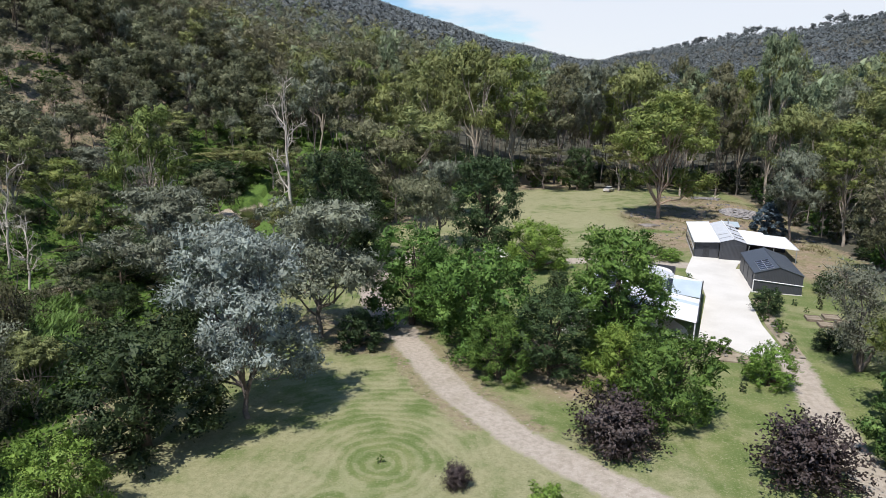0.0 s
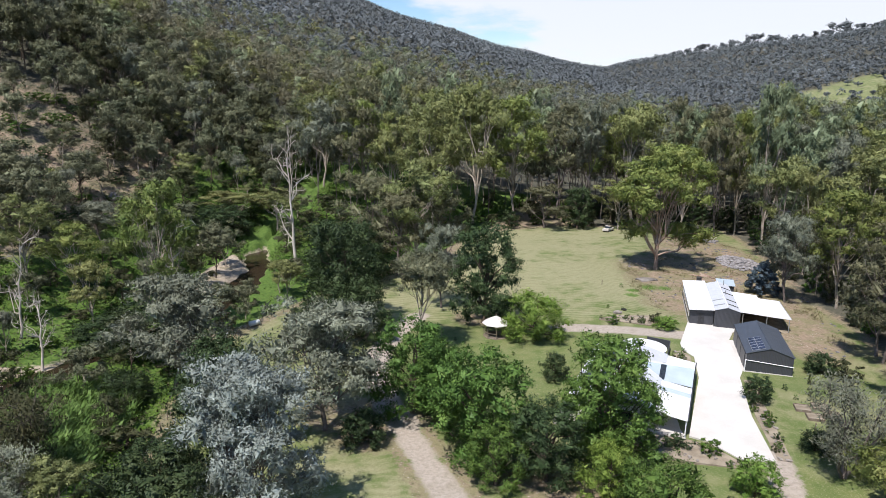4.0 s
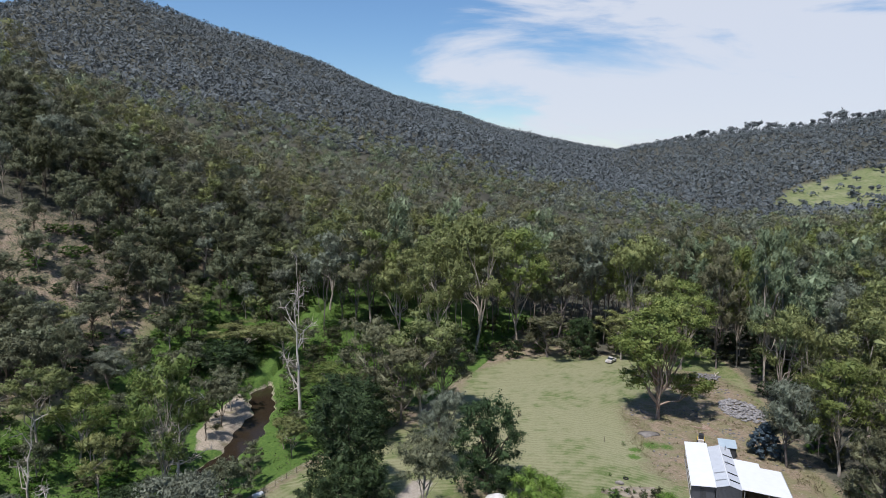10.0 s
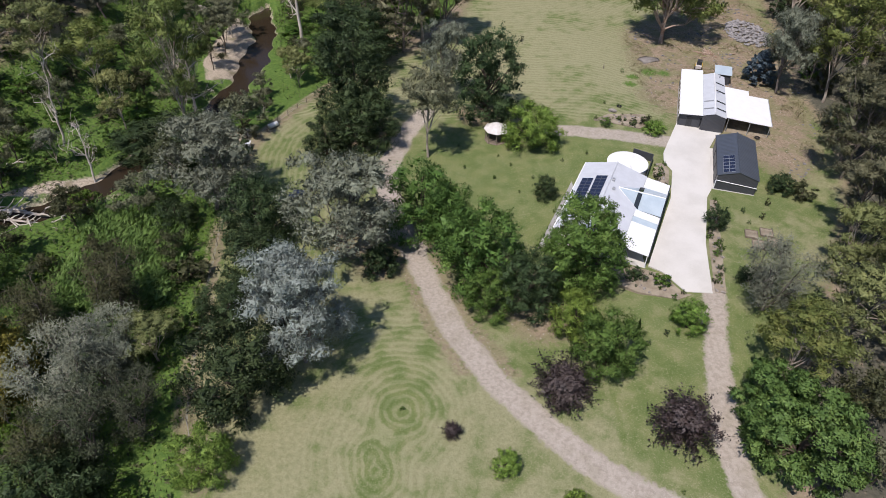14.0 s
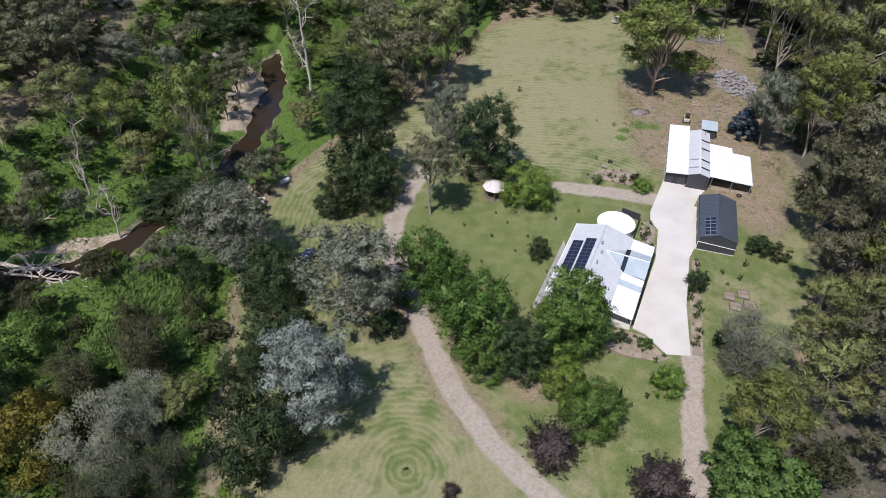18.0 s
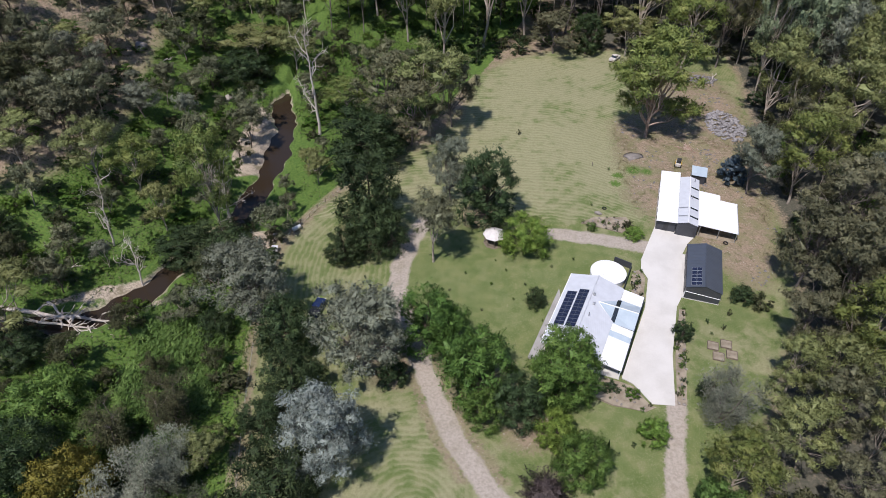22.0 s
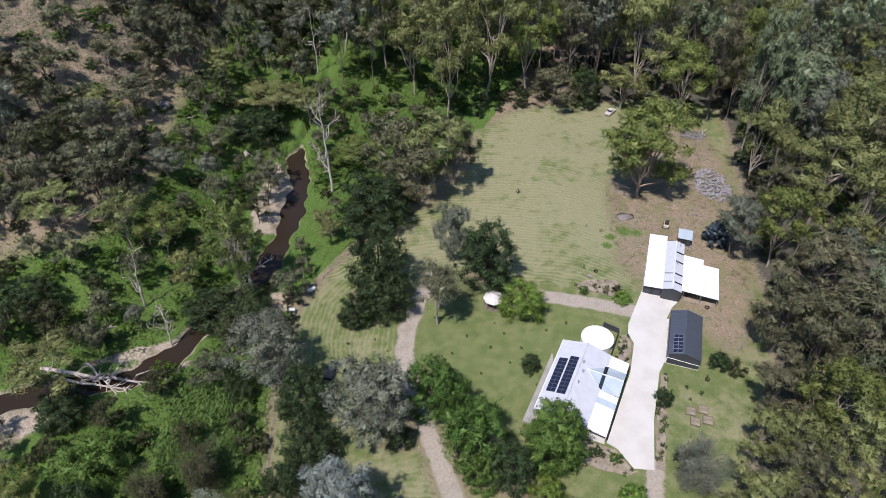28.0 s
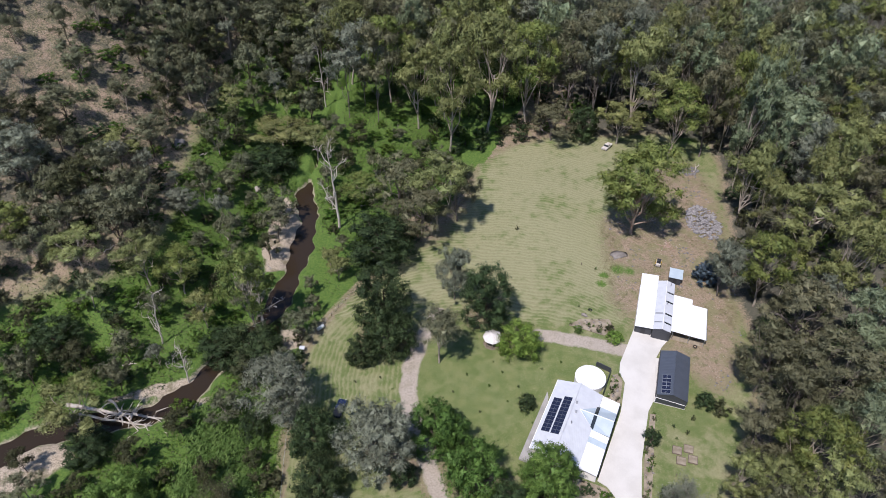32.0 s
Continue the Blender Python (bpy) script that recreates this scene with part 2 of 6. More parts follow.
    weeds = mixc(step(grit, 0.5, 0.85), weeds, (0.03, 0.055, 0.014))
    earth = mixc(step(fine, 0.35, 0.7), (0.3, 0.23, 0.165), (0.19, 0.15, 0.105))
    earth = mixc(mathn("MULTIPLY", step(mid, 0.42, 0.62), 0.8), earth, (0.19, 0.18, 0.095))
    earth = mixc(mathn("MULTIPLY", step(noise_node(0.9, 5.0, 0.7), 0.52, 0.66), 0.7), earth, (0.11, 0.11, 0.05))
    earth = mixc(step(grit, 0.55, 0.8), earth, (0.05, 0.05, 0.026))
    earth = mixc(step(noise_node(4.0, 2.0), 0.66, 0.72), earth, (0.42, 0.38, 0.33))
    road = mixc(step(fine, 0.35, 0.7), (0.37, 0.325, 0.272), (0.285, 0.245, 0.2))
    road = mixc(step(grit, 0.5, 0.8), road, (0.46, 0.42, 0.36))
    road = mixc(mathn("MULTIPLY", step(mid, 0.5, 0.7), 0.35), road, (0.2, 0.18, 0.12))
    pebble = noise_node(3.2, 8.0, 0.85)
    shingle = mixc(step(pebble, 0.4, 0.6), (0.2, 0.165, 0.12), (0.48, 0.41, 0.32))
    shingle = mixc(mathn("MULTIPLY", step(mid, 0.52, 0.68), 0.75), shingle, (0.14, 0.125, 0.07))
    wig = mathn("SUBTRACT", mathn("ADD", mathn("MULTIPLY", fine, 0.5), mathn("MULTIPLY", mid, 0.5)), 0.5)

    def edge(mask, amount, lo=0.38, hi=0.62):
        return step(mathn("ADD", mask, mathn("MULTIPLY", wig, amount)), lo, hi)

    col = mixc(edge(lush, 1.4), lawn, weeds)
    col = mixc(edge(litter, 1.8, 0.3, 0.7), col, earth)
    # ground among trees: colour darkened towards crown shade, greyed to suit the hills
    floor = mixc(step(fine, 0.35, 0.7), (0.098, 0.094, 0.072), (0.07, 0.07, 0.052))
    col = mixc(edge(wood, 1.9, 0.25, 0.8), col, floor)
    col = mixc(edge(track, 1.3, 0.34, 0.66), col, road)
    col = mixc(edge(sand, 0.8), col, shingle)
    l.new(col, b.inputs["Base Color"])
    bp = n.new("ShaderNodeBump")
    bp.inputs["Strength"].default_value = 0.55
    bp.inputs["Distance"].default_value = 0.12
    l.new(mathn("ADD", fine, mathn("MULTIPLY", grit, 0.5)), bp.inputs["Height"])
    l.new(bp.outputs["Normal"], b.inputs["Normal"])
    return m


def water_mat():
    m, n, l, b = mat_base("creek_water", 0.14, 0.22)
    b.inputs["Base Color"].default_value = (0.03, 0.021, 0.013, 1)
    no = n.new("ShaderNodeTexNoise")
    no.inputs["Scale"].default_value = 1.6
    no.inputs["Detail"].default_value = 4.0
    co = n.new("ShaderNodeTexCoord")
    l.new(co.outputs["Object"], no.inputs["Vector"])
    bp = n.new("ShaderNodeBump")
    bp.inputs["Strength"].default_value = 0.25
    bp.inputs["Distance"].default_value = 0.06
    l.new(no.outputs["Fac"], bp.inputs["Height"])
    l.new(bp.outputs["Normal"], b.inputs["Normal"])
    return m


M_GROUND = ground_mat()
M_WATER = water_mat()
LEAF = {
    "gum": leaf_mat("gum_leaf", (0.08879, 0.1038, 0.03912), (0.2141, 0.2366, 0.08848), (0.3798, 0.3912, 0.1602)),
    "green": leaf_mat("green_gum_leaf", (0.07163, 0.1032, 0.02953), (0.1798, 0.2204, 0.05911), (0.3273, 0.337, 0.1129)),
    "grey": leaf_mat("grey_gum_leaf", (0.09442, 0.1056, 0.07568), (0.1889, 0.2071, 0.1479), (0.3327, 0.3573, 0.2593)),
    "silver": leaf_mat("silver_gum_leaf", (0.134, 0.154, 0.134), (0.266, 0.303, 0.265), (0.41, 0.463, 0.412)),
    "blue": leaf_mat("blue_gum_leaf", (0.08892, 0.1208, 0.07305), (0.1935, 0.2374, 0.1339), (0.3504, 0.3887, 0.2314)),
    "brown": leaf_mat("brown_gum_leaf", (0.07763, 0.0805, 0.04752), (0.1595, 0.1611, 0.08911), (0.285, 0.276, 0.1565)),
    "oak": leaf_mat("dark_leaf", (0.01944, 0.03411, 0.01557), (0.0486, 0.07965, 0.02988), (0.1143, 0.1548, 0.0621)),
    "elm": leaf_mat("elm_leaf", (0.03974, 0.0797, 0.01769), (0.1073, 0.1867, 0.03959), (0.2285, 0.3208, 0.07831)),
    "maple": leaf_mat("maple_leaf", (0.0495, 0.1056, 0.022), (0.1298, 0.2332, 0.0495), (0.264, 0.3795, 0.099), hue=0.006),
    "ash": leaf_mat("bright_leaf", (0.0648, 0.121, 0.02074), (0.162, 0.2538, 0.04666), (0.297, 0.3942, 0.09504)),
    "plum": leaf_mat("purple_leaf", (0.02645, 0.0175, 0.0179), (0.06555, 0.04625, 0.0437), (0.1253, 0.0975, 0.0851), spec=0.5),
    "pine": leaf_mat("pine_needle", (0.03942, 0.07885, 0.022), (0.09856, 0.1725, 0.044), (0.2094, 0.3018, 0.08448)),
    "wattle": leaf_mat("wattle_leaf", (0.0280, 0.0362, 0.0202), (0.0586, 0.0727, 0.0396), (0.1062, 0.1251, 0.0706)),
    "weed": leaf_mat("weed_leaf", (0.0267, 0.0581, 0.0078), (0.0649, 0.1245, 0.0159), (0.1193, 0.1949, 0.0305)),
    "reed": leaf_mat("reed_leaf", (0.04343, 0.09414, 0.02142), (0.1011, 0.1882, 0.04427), (0.1947, 0.3058, 0.08925)),
    "tuft": leaf_mat("dry_grass_blade", (0.13, 0.125, 0.06), (0.22, 0.21, 0.105), (0.36, 0.32, 0.19)),
    # darker than the grey leaf: shade over the left hillside put into colour
    "slope": leaf_mat("darkened_gum_leaf", (0.07541, 0.08308, 0.04814), (0.1523, 0.1632, 0.09387), (0.2827, 0.2894, 0.1709)),
    "scrub": leaf_mat("scrub_leaf", (0.0291, 0.0369, 0.0172), (0.0689, 0.0760, 0.0329), (0.1422, 0.1371, 0.0680)),
    # the blue-grey haze of distance is put into this leaf colour
    "far": leaf_mat("hazy_hill_leaf", (0.07534, 0.08712, 0.08628), (0.1312, 0.1478, 0.1523), (0.2127, 0.2402, 0.2411), speck=0.55, through_light=0.12, patch=0.09),
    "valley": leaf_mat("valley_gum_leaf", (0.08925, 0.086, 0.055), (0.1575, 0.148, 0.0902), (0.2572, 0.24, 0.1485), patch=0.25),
    "gold": leaf_mat("golden_wattle_leaf", (0.085, 0.075, 0.014), (0.2, 0.165, 0.032), (0.33, 0.265, 0.06)),
    "spruce": leaf_mat("blue_needle", (0.05, 0.075, 0.084), (0.1, 0.14, 0.168), (0.18, 0.23, 0.28)),
}
M_BARK = surf("pale_gum_bark", (0.4, 0.35, 0.29), (0.22, 0.18, 0.145), 0.8, 0.2, scale=1.2, fine=9)
M_BARK_DARK = surf("dark_bark", (0.11, 0.085, 0.065), (0.06, 0.05, 0.04), 0.9, 0.1, scale=2, fine=12, bump=0.4)
M_BARK_GREY = surf("grey_branch_bark", (0.2, 0.17, 0.15), (0.12, 0.1, 0.09), 0.9, 0.1, scale=2, fine=12)
M_BARK_DEAD = surf("weathered_dead_wood", (0.55, 0.5, 0.44), (0.38, 0.33, 0.28), 0.8, 0.2, scale=1.0, fine=8)
M_BARK_RED = surf("red_brown_bark", (0.26, 0.165, 0.115), (0.4, 0.32, 0.26), 0.85, 0.2, scale=1.0, fine=8)
M_CONCRETE = surf("pale_concrete", (0.55, 0.53, 0.49), (0.48, 0.46, 0.42), 0.8, 0.25, scale=0.25, fine=6, bump=0.05)
M_CONCRETE_GREY = surf("grey_concrete", (0.36, 0.35, 0.33), (0.28, 0.27, 0.255), 0.85, 0.2, scale=0.5, fine=8, bump=0.1)
M_ROOF_GREY = ribbed("pale_grey_roof_sheet", (0.55, 0.57, 0.6), 0.4, 0.4, axis="Y", pitch=0.22)
M_ROOF_WHITE = ribbed("white_roof_sheet", (0.77, 0.775, 0.78), 0.4, 0.4, axis="Y", pitch=0.22, dirt=0.06)
M_ROOF_BLUE = surf("pale_blue_polycarbonate", (0.36, 0.43, 0.48), (0.42, 0.49, 0.53), 0.3, 0.5, scale=0.6, fine=8, bump=0.05)
M_ROOF_DARK = ribbed("charcoal_roof_sheet", (0.17, 0.19, 0.22), 0.5, 0.6, 0.75, axis="Y", pitch=0.45)
M_WALL_DARK = ribbed("charcoal_wall_sheet", (0.055, 0.058, 0.066), 0.45, 0.4, axis="X", pitch=0.2)
M_WALL_PALE = surf("cream_wall", (0.6, 0.58, 0.53), (0.53, 0.51, 0.46), 0.7, 0.3, scale=0.8, fine=10)
M_TRIM = surf("white_trim", (0.8, 0.8, 0.79), (0.72, 0.72, 0.7), 0.5, 0.4, scale=2, fine=20)
M_DARK = surf("dark_metal", (0.04, 0.042, 0.046), (0.025, 0.025, 0.028), 0.5, 0.4)
M_STEEL = surf("grey_steel", (0.4, 0.41, 0.42), (0.32, 0.33, 0.34), 0.4, 0.5, 0.5)
M_PANEL = surf("solar_cell", (0.012, 0.016, 0.035), (0.018, 0.022, 0.045), 0.12, 0.6, scale=4, fine=40, bump=0.0)
M_DARK_FRAME = surf("dark_panel_frame", (0.1, 0.105, 0.12), (0.08, 0.085, 0.1), 0.35, 0.5, 0.3)
M_GLASS = surf("dark_glass", (0.02, 0.025, 0.03), (0.03, 0.036, 0.04), 0.05, 0.7, bump=0.0)
M_WOOD = surf("grey_timber", (0.22, 0.18, 0.14), (0.15, 0.12, 0.09), 0.85, 0.2, scale=3, fine=20)
M_MULCH = surf("mulch_bed", (0.2, 0.165, 0.12), (0.31, 0.265, 0.2), 0.95, 0.1, scale=0.8, fine=12, bump=0.4)
M_CANVAS = surf("pale_canvas", (0.66, 0.63, 0.6), (0.55, 0.52, 0.5), 0.8, 0.2, scale=2, fine=20)
M_PLASTIC = surf("white_plastic", (0.8, 0.8, 0.78), (0.74, 0.74, 0.72), 0.5, 0.4, scale=2, fine=20)
M_CAR_BLUE = surf("dark_blue_paint", (0.012, 0.02, 0.06), (0.016, 0.026, 0.07), 0.2, 0.6, scale=2, bump=0.0)
M_CAR_WHITE = surf("worn_white_paint", (0.6, 0.58, 0.55), (0.42, 0.36, 0.32), 0.5, 0.4, scale=1.5)
M_RUBBER = surf("tyre_rubber", (0.02, 0.02, 0.02), (0.035, 0.033, 0.03), 0.9, 0.2)
M_ROCK = surf("weathered_rock", (0.3, 0.27, 0.24), (0.2, 0.18, 0.16), 0.9, 0.2, scale=1, fine=8, jitter=0.25, bump=0.4)
M_RUBBLE = surf("broken_rubble", (0.27, 0.255, 0.25), (0.14, 0.135, 0.135), 0.9, 0.2, scale=2, fine=10, jitter=0.3)
M_YELLOW = surf("yellow_paint", (0.6, 0.4, 0.03), (0.5, 0.34, 0.03), 0.5, 0.4)

# ---- the lie of the land ----


def smooth(e0, e1, v):
    t = np.clip((np.asarray(v, float) - e0) / (e1 - e0), 0, 1)
    return t * t * (3 - 2 * t)


def line_dist(x, y, pts):
    """Distance to a polyline, the share along it, and on which side (positive: to the right of its course)."""
    x, y = np.asarray(x, float), np.asarray(y, float)
    best, side, along = np.full(x.shape, 1e9), np.zeros(x.shape), np.zeros(x.shape)
    for k, ((ax, ay), (bx, by)) in enumerate(zip(pts, pts[1:])):
        dx, dy = bx - ax, by - ay
        t = np.clip(((x - ax) * dx + (y - ay) * dy) / (dx * dx + dy * dy), 0, 1)
        d = np.hypot(x - ax - t * dx, y - ay - t * dy)
        near = d < best
        best = np.where(near, d, best)
        side = np.where(near, (x - ax) * dy - (y - ay) * dx, side)
        along = np.where(near, k + t, along)
    return best, along, np.sign(side)


def inside(x, y, poly):
    x, y = np.asarray(x, float), np.asarray(y, float)
    odd = np.zeros(x.shape, bool)
    for (ax, ay), (bx, by) in zip(poly, poly[1:] + poly[:1]):
        if ay != by:
            odd ^= ((ay > y) != (by > y)) & (x < (bx - ax) * (y - ay) / (by - ay) + ax)
    return odd


def soft_inside(x, y, poly, width):
    d = line_dist(x, y, poly + poly[:1])[0]
    return np.clip(0.5 + np.where(inside(x, y, poly), d, -d) / (2 * width), 0, 1)


CREEK = [(-30, 330), (-38, 260), (-44, 215), (-47.3, 180.3), (-48.2, 166), (-44.2, 152), (-43.9, 141), (-44.4, 127), (-46.6, 114.5), (-51.4, 104.5), (-55, 98.6), (-57.9, 91), (-64.7, 83.5), (-78.4, 81), (-89, 75.6), (-100, 64), (-112, 40), (-120, 0), (-125, -80)]
FENCE = [(6.5, 183), (-3, 158), (-14, 137), (-24.2, 126.1), (-29.4, 116.5), (-33.4, 107.7), (-34.9, 101.5), (-34.2, 90), (-34, 78), (-32.3, 65.5), (-30.5, 54), (-28.5, 44), (-23.6, 33.6), (-18, 22), (-12, 8)]
ROAD = [(-4.5, 76), (-4.3, 73.6), (-1.6, 66.6), (1.4, 59.3), (6.4, 51.1), (11.2, 45.5), (16.1, 40.4), (21.2, 36.8), (26.7, 34), (34, 28)]
LANE = [(37, 67), (34.9, 58.8), (33.5, 51.5), (32, 43.6), (32, 38), (33.2, 33), (35, 24), (38, 0)]
INNER = [(-4.5, 116), (-8.2, 107.2), (-9.9, 98.5), (-9.9, 90.5), (-7.6, 81.9), (-4.4, 74)]
GRAVEL = [(41, 105), (33.9, 106.6), (26.1, 108.3), (20, 109.6)]
CLEARING = [(6, 183), (15.3, 194), (35.2, 204), (50, 203), (66, 206), (83, 201), (83, 185), (79, 168), (76, 150), (70, 128), (70, 108), (64, 88), (57, 76), (49, 62), (40, 50), (36, 36), (34, 20), (30, -30), (-12, -30), (-18, 22), (-28.5, 44), (-33, 66), (-35, 100), (-29, 117), (-14, 137), (2, 158)]
PADDOCK = [(-14, 131), (-3.6, 145), (7, 157), (6, 181), (15.3, 193), (35.2, 203), (50, 198.5), (48.2, 173), (41, 155), (38.5, 134), (27, 117), (17, 114), (6, 121), (-6, 124)]
BARE = [(41, 156), (50, 165), (62, 190), (76, 188), (78, 166), (74, 140), (70, 118), (66, 100), (58, 92), (44, 112), (38, 122), (38.5, 134)]
FIELD = [(276, 585), (284, 556), (308, 536), (342, 528), (420, 520), (520, 640), (440, 685), (384, 668), (332, 650), (296, 618)]
MOUNTAIN = [(-900, 500, 120), (-620, 760, 182), (-450, 890, 268), (-290, 1215, 236), (-105, 1496, 188), (162, 1893, 126), (521, 2240, 16)]
RIDGE = [(300, 1420, 35), (325, 1303, 50), (398, 1132, 83), (562, 1049, 111), (635, 959, 119), (900, 700, 160), (1200, 300, 190), (1300, -400, 180)]
SPUR = [(-420, 300, 150), (-300, 310, 112), (-195, 290, 70), (-120, 320, 36), (-50, 380, 12)]
FAR_RIDGE = [(-400, 4300, 60), (700, 4350, 120), (1150, 4300, 165), (1500, 4200, 130), (2600, 4000, 150)]


def ridge_height(x, y, pts, width, power):
    h = np.zeros(np.shape(x))
    for (ax, ay, az), (bx, by, bz) in zip(pts, pts[1:]):
        dx, dy = bx - ax, by - ay
        t = np.clip(((x - ax) * dx + (y - ay) * dy) / (dx * dx + dy * dy), 0, 1)
        d = np.hypot(x - ax - t * dx, y - ay - t * dy)
        h = np.maximum(h, (az + t * (bz - az)) * np.clip(1 - d / width, 0, 1) ** power)
    return h


def ripple(x, y):
    return np.sin(x * 0.031 + 1.3) * np.sin(y * 0.027 + 0.4) + 0.5 * np.sin(x * 0.083 + y * 0.05) * np.sin(y * 0.071 - x * 0.02 + 2.0)


def creek_dist(x, y):
    """Distance to the creek's middle, uneven along the banks and dwindling upstream."""
    d, _, side = line_dist(x, y, CREEK)
    frayed = d + 0.55 * np.sin(x * 1.1 + 0.6 * np.sin(y * 0.7)) * np.sin(y * 0.85 + 1) + 0.5 * np.sin(y * 0.31 + x * 0.17)
    return np.maximum(frayed, 0) * (1 + 7 * smooth(168, 186, y)), side


def land(x, y):
    """Height of the ground."""
    x, y = np.asarray(x, float), np.asarray(y, float)
    d, _, side = line_dist(x, y, CREEK)
    floor = 1.35 * smooth(8, 34, x) * smooth(30, 70, y) * (1 - smooth(150, 210, y)) - 0.4
    far_side = np.where(side > 0, d, 0.0)
    fd, _, fs = line_dist(x, y, FENCE)
    floor = floor - 1.0 * np.where(fs > 0, smooth(1, 7, fd), 0.0) * (1 - smooth(150, 230, y))
    floor = floor + 0.25 * ripple(x * 2, y * 2) * smooth(0, 30, np.abs(x) + np.abs(y - 100) - 60)
    slope = 0.45 * np.clip(far_side - 16, 0, None) ** 1.04 * smooth(0, 30, far_side) * (1 - smooth(230, 400, y))
    slope = 46 * (1 - np.exp(-slope / 46))
    slope = slope + ripple(x * 1.6, y * 1.6) * 1.6 * smooth(25, 60, far_side)
    right = 0.17 * np.clip(x - 84, 0, 400) * smooth(60, 160, x)
    right = 70 * (1 - np.exp(-right / 70))
    z = floor + slope + right
    ridges = ridge_height(x, y, MOUNTAIN, 780, 1.25)
    ridges = np.maximum(ridges, ridge_height(x, y, RIDGE, 640, 1.3))
    ridges = np.maximum(ridges, ridge_height(x, y, FAR_RIDGE, 800, 1.2))
    ridges = np.maximum(ridges, ridge_height(x, y, SPUR, 170, 1.0))
    ridges = ridges + ripple(x * 0.35, y * 0.35) * 7 * smooth(10, 80, ridges)
    z = np.maximum(z, 0) + np.minimum(z, 0) + np.maximum(ridges - 0.4 * np.clip(z, 0, None), 0)
    bed = smooth(0.9, 4.8, creek_dist(x, y)[0])
    return z * bed + (-3.1) * (1 - bed)


def land1(x, y):
    return float(land(np.array([x]), np.array([y]))[0])


def part(name, data, material, parent=None, label="", kind=""):
    """One mesh object, from a bmesh or a mesh, under a thing or a part."""
    if isinstance(data, bmesh.types.BMesh):
        me = bpy.data.meshes.new(name)
        data.to_mesh(me)
        data.free()
    else:
        me = data
    if material and not me.materials:
        me.materials.append(material)
    ob = new(name, me)
    if parent:
        ob.parent = parent
    return tagged(ob, label=label, kind=kind)


def mesh_np(name, verts, faces, material=None, shade=False):
    """A mesh from arrays of corners and of triangles or quads."""
    me = bpy.data.meshes.new(name)
    verts, faces = np.asarray(verts, np.float32), np.asarray(faces, np.int32)
    k = faces.shape[1]
    me.vertices.add(len(verts))
    me.vertices.foreach_set("co", verts.ravel())
    me.loops.add(faces.size)
    me.loops.foreach_set("vertex_index", faces.ravel())
    me.polygons.add(len(faces))
    me.polygons.foreach_set("loop_start", np.arange(0, faces.size, k, dtype=np.int32))
    me.polygons.foreach_set("loop_total", np.full(len(faces), k, np.int32))
    if shade:
        me.polygons.foreach_set("use_smooth", np.ones(len(faces), bool))
    me.update(calc_edges=True)
    if material:
        me.materials.append(material)
    return me


def axis_steps(spans):
    out = []
    for a, b, s in spans:
        out += list(np.arange(a, b, s))
    return np.array(out + [spans[-1][1]])


